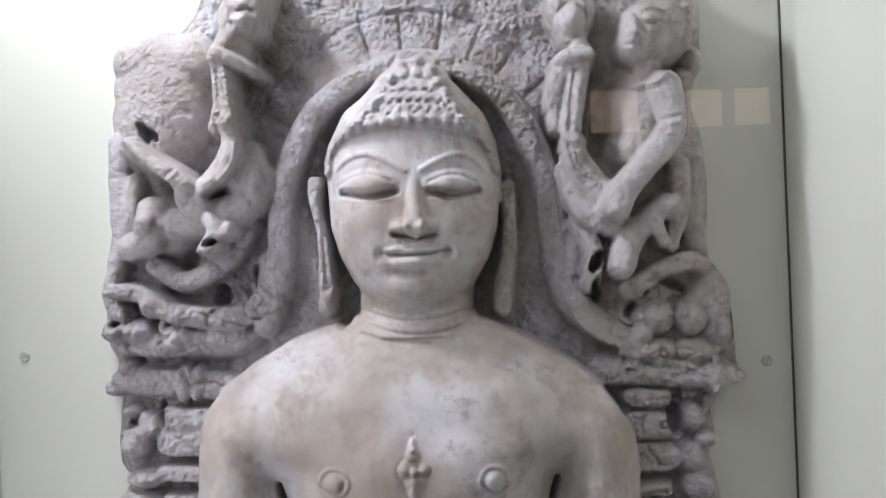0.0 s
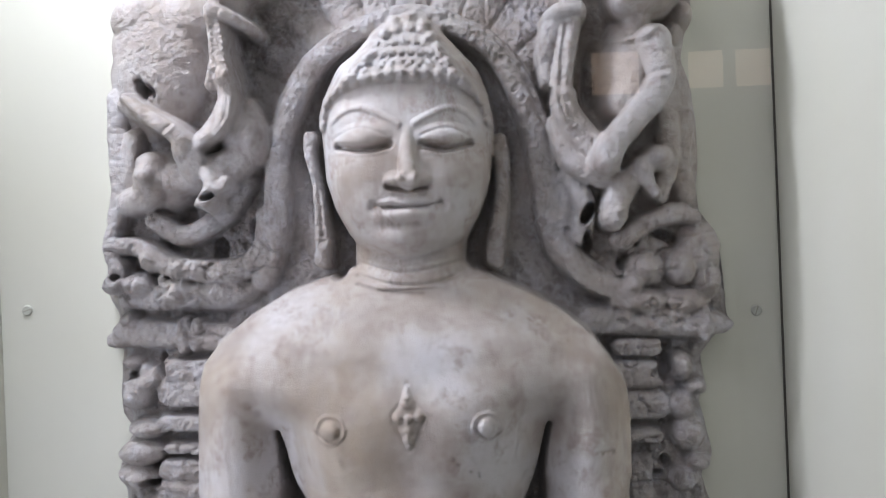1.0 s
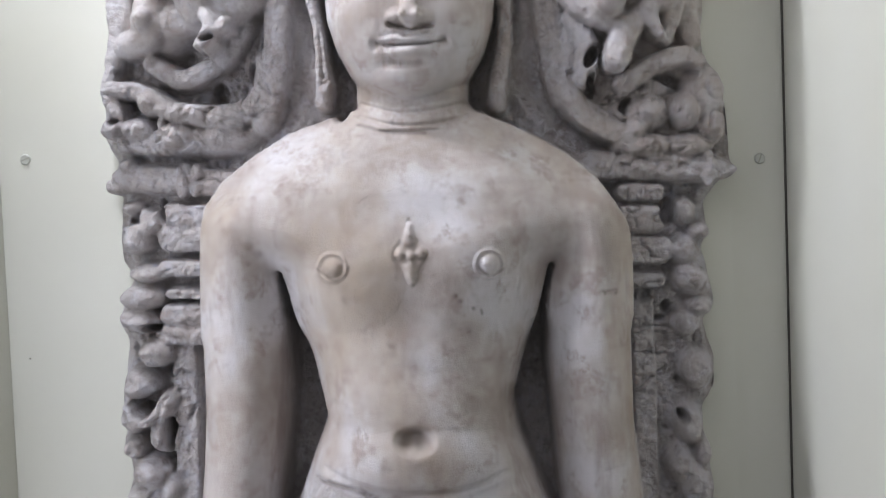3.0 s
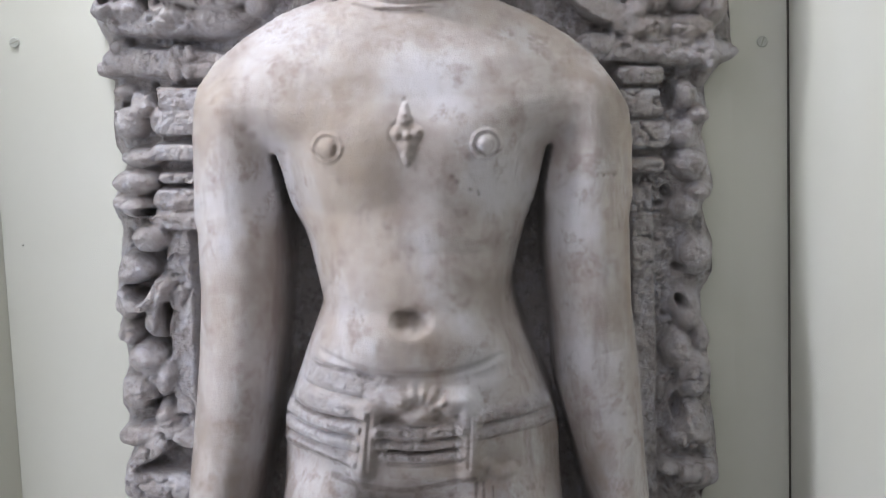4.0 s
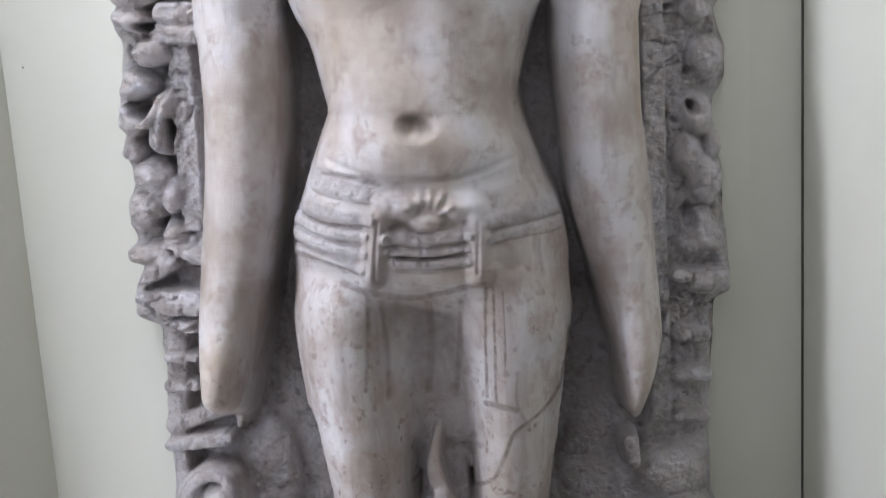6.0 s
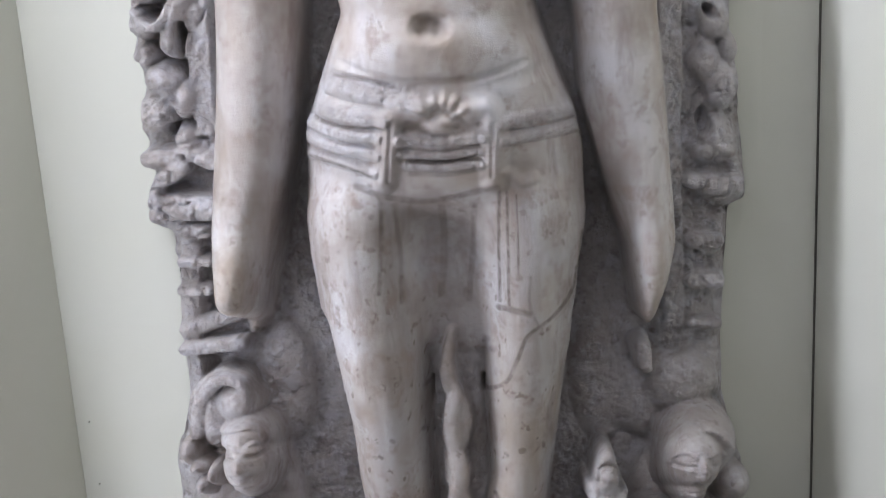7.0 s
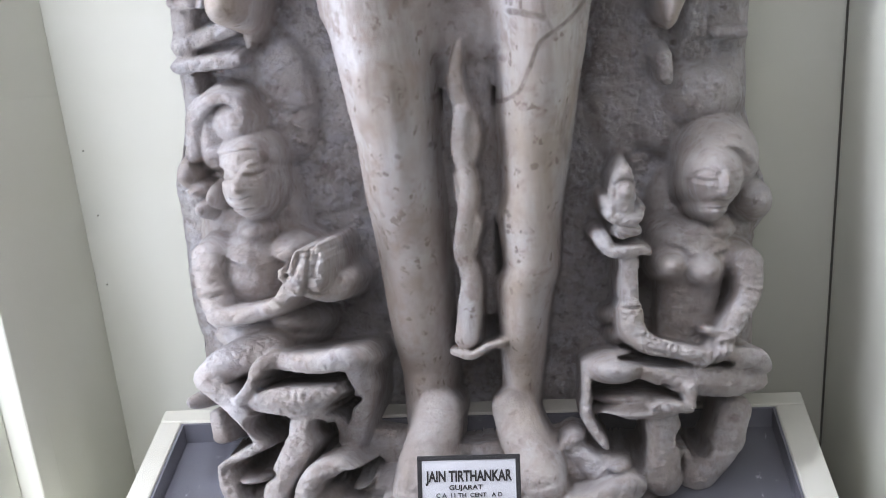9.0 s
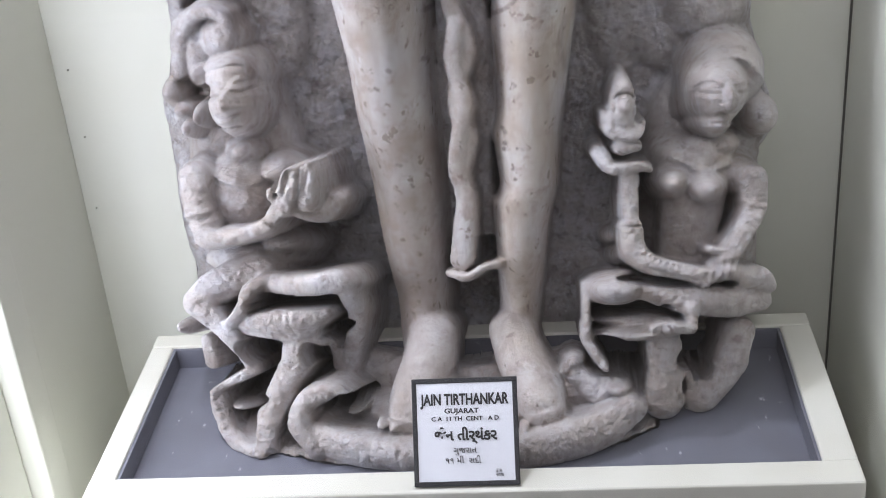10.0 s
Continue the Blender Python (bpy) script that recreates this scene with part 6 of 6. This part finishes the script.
tube(((0.1402, 0.4986, 0.105, 0.003), (0.1398, 0.4876, 0.118, 0.0094), (0.1387, 0.4677, 0.124, 0.0128), (0.1366, 0.4486, 0.12, 0.0129)), 0.55, 0.003, 1.0)
ridge(((0.131, 0.4643), (0.1322, 0.4783), (0.1411, 0.4824), (0.1479, 0.4749), (0.1467, 0.461)), 0.0017, -0.008)
bump(0.1392, 0.4677, 0.0049, 0.0069, 0.006, 0)
tube(((0.1234, 0.4587, 0.11, 0.006), (0.129, 0.4408, 0.122, 0.0075), (0.1487, 0.4385, 0.122, 0.007), (0.1562, 0.4509, 0.11, 0.0045)), 0.55, 0.003, 1.0)
tube(((0.1373, 0.4245, 0.12, 0.01), (0.1489, 0.4261, 0.118, 0.008)), 0.55, 0.003, 1.0)
tube(((0.1174, 0.4193, 0.115, 0.0096), (0.1281, 0.4035, 0.126, 0.0085), (0.1534, 0.4042, 0.122, 0.007), (0.1617, 0.3993, 0.11, 0.0046)), 0.55, 0.003, 1.0)
ridge(((0.1291, 0.427), (0.1414, 0.4179), (0.1622, 0.4143)), 0.0013, -0.006)
ridge(((0.1314, 0.4353), (0.1641, 0.4236)), 0.0012, -0.005)
dome(0.131, 0.3249, 0.0145, 0.0123, -0.01, 0.06, 0, 0.55, 0.004)
dome(0.1352, 0.3029, 0.011, 0.0133, 0, 0.07, 0, 0.55, 0.004)
tube(((0.144, 0.3934, 0.118, 0.0096), (0.1434, 0.3636, 0.122, 0.0097), (0.1438, 0.3395, 0.126, 0.0097)), 0.55, 0.002, 0.8)
beads(((0.138, 0.3899), (0.1367, 0.3543)), 9, 0.0016, -0.005)
tube(((0.1435, 0.3372, 0.13, 0.0123), (0.1459, 0.3125, 0.136, 0.0128), (0.1585, 0.2956, 0.142, 0.0118), (0.1833, 0.2868, 0.147, 0.0102), (0.2103, 0.2802, 0.152, 0.0096)), 0.55, 0.003, 1.0)
ridge(((0.1337, 0.3387), (0.1531, 0.3389)), 0.0013, -0.006)
beads(((0.154, 0.3094), (0.1738, 0.2983), (0.2059, 0.2916)), 11, 0.0026, 0.004)
ridge(((0.1584, 0.2905), (0.1834, 0.2822), (0.2081, 0.2756)), 0.0013, -0.004)
dome(0.2267, 0.2857, 0.0173, 0.0163, 0.07, 0.09, 0, 0.55, 0.004)
tube(((0.2368, 0.2796, 0.142, 0.0112), (0.2587, 0.2769, 0.132, 0.0129), (0.2698, 0.2669, 0.12, 0.0094)), 0.55, 0.004, 1.0)
ridge(((0.2187, 0.2953), (0.2151, 0.2787)), 0.0013, -0.005)
ridge(((0.2246, 0.2952), (0.2222, 0.2782)), 0.0013, -0.005)
ridge(((0.2314, 0.2948), (0.2284, 0.278)), 0.0013, -0.005)
tube(((0.2144, 0.3093, 0.145, 0.0051), (0.2335, 0.3003, 0.145, 0.0051)), 0.55, 0.003, 1.0)
dome(0.128, 0.2701, 0.0327, 0.0194, 0.065, 0.11, 0, 0.55, 0.005)
tube(((0.1584, 0.2673, 0.14, 0.0124), (0.1886, 0.2577, 0.145, 0.0155), (0.2301, 0.2526, 0.14, 0.0176), (0.2615, 0.2525, 0.12, 0.0137)), 0.55, 0.008, 1.0)
pit(0.1636, 0.2775, 0.0361, 0.0046, 0.07, -8)
dome(0.1442, 0.2361, 0.0407, 0.0107, 0.06, 0.07, 0, 0.55, 0.004)
dome(0.1548, 0.2241, 0.0511, 0.0104, 0.075, 0.092, 3, 0.55, 0.004)
tube(((0.161, 0.2319, 0.168, 0.0056), (0.1758, 0.2317, 0.172, 0.0066), (0.1941, 0.229, 0.165, 0.0061)), 0.55, 0.003, 1.0)
tube(((0.1951, 0.2495, 0.155, 0.0072), (0.1962, 0.2325, 0.16, 0.0062)), 0.55, 0.003, 1.0)
ridge(((0.1661, 0.2363), (0.1691, 0.2239)), 0.001, -0.004)
ridge(((0.1736, 0.2372), (0.1783, 0.2205)), 0.001, -0.004)
pit(0.1376, 0.2459, 0.0292, 0.0031, 0.08, 0)
pit(0.1737, 0.2491, 0.0073, 0.0036, 0.07, 0)
tube(((0.1003, 0.2747, 0.125, 0.0053), (0.1013, 0.2425, 0.132, 0.0053), (0.0996, 0.2186, 0.134, 0.0069), (0.1124, 0.1947, 0.142, 0.0064), (0.1165, 0.1872, 0.142, 0.0053)), 0.55, 0.003, 1.0)
tube(((0.1724, 0.2094, 0.142, 0.0179), (0.1724, 0.1801, 0.142, 0.0176), (0.1705, 0.1473, 0.15, 0.0203)), 0.55, 0.006, 1.0)
tube(((0.2456, 0.2191, 0.11, 0.0172), (0.2343, 0.1805, 0.12, 0.0184), (0.2067, 0.1454, 0.13, 0.0185)), 0.55, 0.008, 1.0)
tube(((0.1851, 0.1994, 0.13, 0.0053), (0.1942, 0.179, 0.12, 0.0054), (0.1997, 0.1566, 0.12, 0.0066)), 0.55, 0.004, 1.0)
pit(0.1229, 0.216, 0.0139, 0.0059, 0.04, -10)
pit(0.1407, 0.1979, 0.013, 0.0097, 0.03, 0)
pit(0.1351, 0.1806, 0.0152, 0.0054, 0.04, -10)
pit(0.1958, 0.1944, 0.0109, 0.0141, 0.03, -25)
pit(0.212, 0.1812, 0.0071, 0.012, 0.03, 0)
pit(0.2312, 0.2722, 0.0062, 0.0031, 0.06, 0)
dome(0.1279, 0.1657, 0.017, 0.0106, 0.09, 0.075, 0, 0.55, 0.004)
dome(0.0867, 0.1925, 0.0141, 0.013, 0.06, 0.075, 0, 0.55, 0.004)
tube(((0.0836, 0.1847, 0.13, 0.0119), (0.1092, 0.1589, 0.15, 0.0118)), 0.55, 0.006, 1.0)
# stains, darkened girdle grooves, and shade painted into the face
stain_shade(((0.0485, 0.7838), (0.0455, 0.732), (0.044, 0.6651)), 0.002, 0.9)
stain_shade(((0.0551, 0.7832), (0.0537, 0.7154), (0.0523, 0.6615)), 0.0018, 0.9)
stain_shade(((0.0635, 0.7788), (0.0636, 0.7338), (0.0624, 0.6971)), 0.0014, 0.8)
stain_shade(((0.0426, 0.6577), (0.0543, 0.657), (0.0713, 0.6524)), 0.0042, 0.8)
stain_shade(((0.1243, 0.7286), (0.1204, 0.6968), (0.1105, 0.667), (0.0933, 0.6469), (0.069, 0.629), (0.0576, 0.6017), (0.0461, 0.5773), (0.0241, 0.5632)), 0.0027, 0.75)
stain_shade(((0.0735, 0.6922), (0.0716, 0.662), (0.0822, 0.6308)), 0.0021, 0.45)
stain_shade(((-0.0601, 0.7904), (-0.0619, 0.7394), (-0.0669, 0.6811)), 0.0025, 0.6)
stain_shade(((-0.0493, 0.7733), (-0.0471, 0.7178), (-0.0484, 0.668)), 0.0026, 0.5)
stain_shade(((-0.0685, 0.7955), (-0.0694, 0.7626)), 0.0036, 0.6)
stain_shade(((-0.0055, 0.7766), (-0.0075, 0.7122), (-0.0132, 0.6699)), 0.0046, 0.4)
stain_shade(((0.0247, 0.768), (0.0193, 0.711), (0.0136, 0.6626)), 0.0036, 0.45)
stain_shade(((-0.0814, 0.7943), (-0.0462, 0.7804), (-0.0108, 0.7754), (0.0463, 0.7893)), 0.0046, 0.6)
stain_shade(((-0.0321, 0.5731), (-0.036, 0.5258)), 0.0039, 0.6)
stain_shade(((-0.0773, 0.501), (-0.0752, 0.4996)), 0.0027, 0.8)
stain_shade(((-0.0642, 0.52), (-0.0623, 0.5184)), 0.0019, 0.8)
stain_shade(((-0.08, 0.5203), (-0.0785, 0.5171)), 0.0016, 0.8)
stain_shade(((0.0309, 0.4508), (0.032, 0.435)), 0.0033, 0.85)
stain_shade(((0.0436, 0.4293), (0.049, 0.4274)), 0.0019, 0.9)
stain_shade(((0.0426, 0.4969), (0.0447, 0.4945)), 0.0022, 0.8)
stain_shade(((0.0284, 0.6208), (0.0336, 0.6102)), 0.0049, 0.5)
stain_shade(((0.0914, 0.5591), (0.0853, 0.5344), (0.0908, 0.5045)), 0.0038, 0.35)
stain_shade(((-0.0888, 0.7421), (-0.0972, 0.6948)), 0.0031, 0.3)
stain_shade(((-0.2256, 0.6243), (-0.2075, 0.6278)), 0.0036, 0.7)
stain_shade(((0.1802, 0.6277), (0.198, 0.6076)), 0.004, 0.6)
stain_shade(((0.0359, 1.0698), (0.0397, 1.0644)), 0.003, 0.6)
stain_shade(((0.0516, 1.0572), (0.0478, 1.0361)), 0.002, 0.65)
stain_shade(((0.0586, 1.0551), (0.0595, 1.0519)), 0.002, 0.7)
stain_shade(((0.0559, 1.0943), (0.0537, 1.0872)), 0.0051, 0.45)
stain_shade(((-0.0419, 1.0376), (-0.041, 1.0334)), 0.002, 0.5)
stain_shade(((-0.0266, 1.0283), (-0.0247, 1.0252)), 0.0025, 0.45)
stain_shade(((-0.0664, 1.0698), (-0.0646, 1.0657)), 0.0031, 0.35)
stain_shade(((-0.1576, 1.1194), (-0.1502, 1.1112)), 0.0058, 0.45)
stain_shade(((0.0854, 0.9558), (0.0826, 0.9501)), 0.0027, 0.5)
# darkened hollow of the navel
stain_shade(((-0.0131, 0.941), (0.0011, 0.9395)), 0.0086, 0.6)
stain_shade(((0.1751, 1.063), (0.1849, 1.0624)), 0.0016, 0.8)
stain_shade(((-0.0186, 1.1054), (-0.0167, 1.0969)), 0.003, 0.45)
stain_shade(((0.0064, 1.0945), (-0.003, 1.0814)), 0.003, 0.45)
stain_shade(((-0.0913, 1.0972), (-0.076, 1.0869), (-0.0631, 1.0918)), 0.0018, 0.55)
stain_shade(((0.056, 1.0978), (0.0678, 1.0859), (0.0802, 1.0912)), 0.0018, 0.55)
stain_shade(((-0.0215, 1.0271), (-0.0206, 1.025)), 0.0025, 0.4)
stain_shade(((-0.05, 0.9465), (-0.0489, 0.9438)), 0.002, 0.4)
# dark strokes along the girdle's grooves and the lower edges of its bands
stain_shade(((-0.0977, 0.8993), (-0.0678, 0.8968), (-0.0412, 0.8904)), 0.0016, 0.6)
stain_shade(((-0.1213, 0.8585), (-0.092, 0.8545), (-0.0518, 0.8562)), 0.0022, 0.7)
stain_shade(((-0.1299, 0.8197), (-0.0984, 0.8171), (-0.0664, 0.806)), 0.0027, 0.7)
stain_shade(((-0.0289, 0.8207), (0.0019, 0.8186), (0.034, 0.8252)), 0.0026, 0.8)
stain_shade(((-0.0323, 0.8531), (-0.022, 0.8554), (-0.0117, 0.852)), 0.0041, 0.6)
stain_shade(((0.0138, 0.8554), (0.0339, 0.8549)), 0.004, 0.6)
stain_shade(((-0.0293, 0.8073), (0.0015, 0.8052), (0.0335, 0.8095)), 0.0041, 0.5)
stain_shade(((-0.0977, 0.8359), (-0.0641, 0.8317)), 0.0026, 0.6)
stain_shade(((0.0587, 0.8344), (0.0952, 0.8366)), 0.002, 0.45)
stain_shade(((-0.0195, 0.9082), (-0.0512, 0.9015), (0.0203, 0.8982)), 0.004, 0.2)
stain_shade(((-0.0646, 0.5189), (-0.063, 0.5175)), 0.0025, 0.8)
stain_shade(((-0.083, 0.5009), (-0.0809, 0.4986)), 0.002, 0.8)
stain_shade(((-0.0655, 0.4188), (-0.0625, 0.4174)), 0.0026, 0.7)
stain_shade(((0.033, 0.4468), (0.0311, 0.4288)), 0.0031, 0.9)
stain_shade(((0.0438, 0.4289), (0.0479, 0.4282)), 0.002, 0.8)
stain_shade(((0.0386, 0.407), (0.0402, 0.3958)), 0.0026, 0.8)
stain_shade(((0.0392, 0.3729), (0.0412, 0.3702)), 0.0016, 0.8)
stain_shade(((-0.0543, 0.396), (-0.0534, 0.3934)), 0.0021, 0.7)
stain_shade(((-0.0837, 0.4564), (-0.0824, 0.4533)), 0.002, 0.6)
stain_shade(((-0.0398, 0.4096), (-0.0379, 0.3585)), 0.0031, 0.3)
stain_shade(((0.0426, 0.496), (0.0441, 0.4937)), 0.002, 0.7)
stain_shade(((-0.0557, 0.3382), (-0.0535, 0.3347)), 0.0026, 0.4)
stain_shade(((-0.0711, 0.3747), (-0.0692, 0.3721)), 0.0021, 0.5)
stain_shade(((0.0478, 0.3552), (0.0493, 0.3292)), 0.0026, 0.25)
# face: shade painted into eye slits and lips, under nose and chin
stain_shade(((-0.0196, 1.3148), (-0.0277, 1.3036), (-0.0227, 1.2886)), 0.0047, 0.35)
stain_shade(((-0.0137, 1.3167), (0.0151, 1.3157)), 0.0063, 0.35)
stain_shade(((-0.0648, 1.3631), (-0.0428, 1.3592), (-0.017, 1.3618)), 0.0024, 0.5)
stain_shade(((0.0186, 1.36), (0.037, 1.3569), (0.0593, 1.3602)), 0.0024, 0.4)
stain_shade(((-0.0493, 1.2587), (-0.0071, 1.2487), (0.033, 1.2562)), 0.0055, 0.35)
stain_shade(((-0.054, 1.2306), (-0.0211, 1.2215), (0.011, 1.2195)), 0.0022, 0.6)
stain_shade(((-0.0406, 1.2451), (-0.0208, 1.2316)), 0.0027, 0.4)
stain_shade(((-0.0288, 1.3047), (-0.0012, 1.3016), (0.0302, 1.3049)), 0.0016, 0.55)
stain_shade(((-0.0175, 1.2874), (0.0087, 1.2855)), 0.0042, 0.3)
stain_shade(((-0.0698, 1.386), (-0.0577, 1.3944), (-0.0409, 1.3962)), 0.0016, 0.3)
stain_shade(((0.009, 1.338), (0.0123, 1.3302)), 0.0036, 0.3)

# wear: chips and pitting on the carved ground, the rubbed body stays smooth
H = blur(H, 0.7)
POLISH = np.clip(blur(POLISH, 2.0), 0, 1)
raw = 1 - 0.95 * np.clip(POLISH * 1.08 - 0.08, 0, 1)
H += raw * (0.0012 * lattice(0.013, 21) + 0.0014 * lattice(0.0062, 22) + 0.0021 * lattice(0.0031, 23))
H -= raw * 0.004 * np.clip(lattice(0.018, 24) - 0.35, 0, 1) * 2
H += (1 - raw) * 0.0012 * lattice(0.05, 25)
FOOT = 0.1975
Y = np.minimum(lean(Z) - H, BACK_Y - 0.004)
Z = np.maximum(Z + H * np.tan(rise(Z)), FOOT)


def relief_mesh():
    idx = np.arange(NZ * NX).reshape(NZ, NX)
    a, b, c, d = idx[:-1, :-1], idx[:-1, 1:], idx[1:, 1:], idx[1:, :-1]
    live = np.maximum(X[:-1, 1:] - X[:-1, :-1], X[1:, 1:] - X[1:, :-1]) > 1e-6
    front = np.stack([q[live] for q in (a, b, c, d)], 1)
    # back and sides
    lo, hi = X[:, 0], X[:, -1]
    back = np.minimum(lean(ZZ) + 0.05, BACK_Y - 0.002)
    n = NZ * NX
    verts = np.concatenate((np.stack((X, Y, Z), 2).reshape(-1, 3), np.stack((lo, back, np.maximum(ZZ, FOOT)), 1), np.stack((hi, back, np.maximum(ZZ, FOOT)), 1)))
    i = np.arange(NZ - 1)
    bl, br = n + i, n + NZ + i
    sides = np.concatenate((np.stack((bl, idx[:-1, 0], idx[1:, 0], bl + 1), 1), np.stack((idx[:-1, -1], br, br + 1, idx[1:, -1]), 1), np.stack((br, bl, bl + 1, br + 1), 1)))
    quads = np.concatenate((front, sides))
    used = np.zeros(len(verts), bool)
    used[quads.ravel()] = True
    caps = [[int(q) for q in idx[0, ::-1]] + [n, n + NZ], [int(q) for q in idx[-1, :]] + [n + 2 * NZ - 1, n + NZ - 1]]
    for cap in caps:
        used[cap] = True
    order = np.cumsum(used) - 1
    flat = np.concatenate([order[quads].ravel()] + [order[c] for c in caps])
    starts = np.concatenate((np.arange(len(quads)) * 4, [len(quads) * 4, len(quads) * 4 + len(caps[0])]))
    me = bpy.data.meshes.new("stone_stele")
    me.vertices.add(int(used.sum()))
    me.vertices.foreach_set("co", verts[used].ravel())
    me.loops.add(len(flat))
    me.loops.foreach_set("vertex_index", flat.astype(np.int32))
    me.polygons.add(len(starts))
    me.polygons.foreach_set("loop_start", starts.astype(np.int32))
    me.update(calc_edges=True)
    smooth = np.zeros(len(starts), bool)
    smooth[:len(front)] = True
    me.polygons.foreach_set("use_smooth", smooth)
    pol = me.attributes.new("polish", "FLOAT", "POINT")
    pol.data.foreach_set("value", np.concatenate((POLISH.ravel(), np.zeros(2 * NZ)))[used])
    dark_strokes = me.attributes.new("stain_shade", "FLOAT", "POINT")
    dark_strokes.data.foreach_set("value", np.concatenate((STAIN_SHADE.ravel(), np.zeros(2 * NZ)))[used])
    me.materials.append(MARBLE)
    return me


tagged(new("stone_statue", relief_mesh()), "weathered cream and grey marble standing figure on a carved openwork slab", "statue")

LABEL_W, LABEL_H = 0.0935, 0.0945
LABEL_POSE = pose(-0.0115, -0.312, 0.2225, -33, 0, 0)
SCREW_R = (0.351, 1.184)
NAILS = ((-0.432, 0.497), (-0.43, 0.42), (-0.435, 0.334), (-0.426, 1.0))

# ---- label card ----


def lettering(text, size, x, z, parent, name="lettering", squeeze=1.0, weight=0.0):
    data = bpy.data.curves.new(name, "FONT")
    data.body, data.size, data.align_x, data.extrude, data.offset = text, size, "CENTER", 0.0002, weight
    ob = new(name + "_curve", data)
    bpy.context.view_layer.update()
    me = bpy.data.meshes.new_from_object(ob.evaluated_get(bpy.context.evaluated_depsgraph_get()))
    me.transform(Matrix.Translation((x, -0.0037, z)) @ Matrix.Rotation(radians(90), 4, "X") @ Matrix.Diagonal((squeeze, 1, 1, 1)))
    me.materials.clear()
    me.materials.append(INK)
    bpy.data.objects.remove(ob)
    out = new(name, me)
    out.parent = parent
    return out


def label_card():
    w, h, e = LABEL_W, LABEL_H, 0.0042
    root = tagged(new("label_card"), "white lettered label card with black edging leaning on the statue base", "label")
    part("card", box(-w / 2 + e * 0.6, w / 2 - e * 0.6, -0.0032, 0.0, e * 0.6, h - e * 0.6), CARD, root)
    part("edging", box(-w / 2, w / 2, -0.0042, 0.0012, 0, e, 0.0007), BLACK_EDGE, root)
    part("edging", box(-w / 2, w / 2, -0.0042, 0.0012, h - e, h, 0.0007), BLACK_EDGE, root)
    part("edging", box(-w / 2, -w / 2 + e, -0.0041, 0.0011, e, h - e, 0.0007), BLACK_EDGE, root)
    part("edging", box(w / 2 - e, w / 2, -0.0041, 0.0011, e, h - e, 0.0007), BLACK_EDGE, root)
    lettering("JAIN TIRTHANKAR", 0.0135, 0, h * 0.755, root, squeeze=0.68, weight=0.00045)
    lettering("GUJARAT", 0.006, -0.003, h * 0.675, root, squeeze=1.2, weight=0.00012)
    lettering("C A  11 TH  CENT   A D", 0.0052, 0.0, h * 0.605, root, squeeze=1.1, weight=0.0001)
    lettering("\u0a9c\u0ac8\u0aa8 \u0aa4\u0ac0\u0ab0\u0acd\u0aa5\u0a82\u0a95\u0ab0", 0.0125, 0.0, h * 0.425, root, squeeze=0.98, weight=0.0004)
    lettering("\u0a97\u0ac1\u0a9c\u0ab0\u0abe\u0aa4", 0.0075, -0.001, h * 0.305, root)
    lettering("\u0ae7\u0ae7 \u0aae\u0ac0  \u0ab8\u0aa6\u0ac0", 0.0075, -0.003, h * 0.21, root)
    lettering("G R", 0.0036, w * 0.3, h * 0.125, root)
    lettering("4770", 0.0036, w * 0.31, h * 0.085, root)
    return root


label_card().matrix_basis = LABEL_POSE

# ---- screws in the back panel ----


def screw(x, y, z, turn):
    root = tagged(new("screw"), "painted-over slotted screw head in the back panel", "screw", "screws in the panel")
    bm = bmesh.new()
    bmesh.ops.create_cone(bm, segments=24, radius1=0.0058, radius2=0.0046, depth=0.0024, cap_ends=True)
    part("head", bm, SCREW_PAINT, root)
    part("slot", box(-0.005, 0.005, -0.0006, 0.0006, 0.0011, 0.0014), SLOT_PAINT, root)
    root.matrix_basis = pose(x, y - 0.0012, z, 90, 0, 0) @ pose(0, 0, 0, 0, 0, turn)


screw(-0.419, BACK_Y, 1.212, 20)
screw(SCREW_R[0], BACK_Y, SCREW_R[1], 70)



def nail(x, z):
    bm = bmesh.new()
    bmesh.ops.create_cone(bm, segments=12, radius1=0.0011, radius2=0.0008, depth=0.0016, cap_ends=True)
    ob = tagged(part("nail", bm, JOINT_DARK), "small dark nail head in the back panel", "nail", "nails in the panel")
    ob.matrix_basis = pose(x, BACK_Y - 0.0007, z, 90, 0, 0)


for x, z in NAILS:
    nail(x, z)

# ---- glass front ----
pane = tagged(part("window_1", box(LEFT_X, RIGHT_X, FRONT_Y + 0.02, FRONT_Y + 0.026, -0.4, 2.2), GLASS), "clear glass front of the show case", "glass", kind="structure")
pane.visible_shadow = False
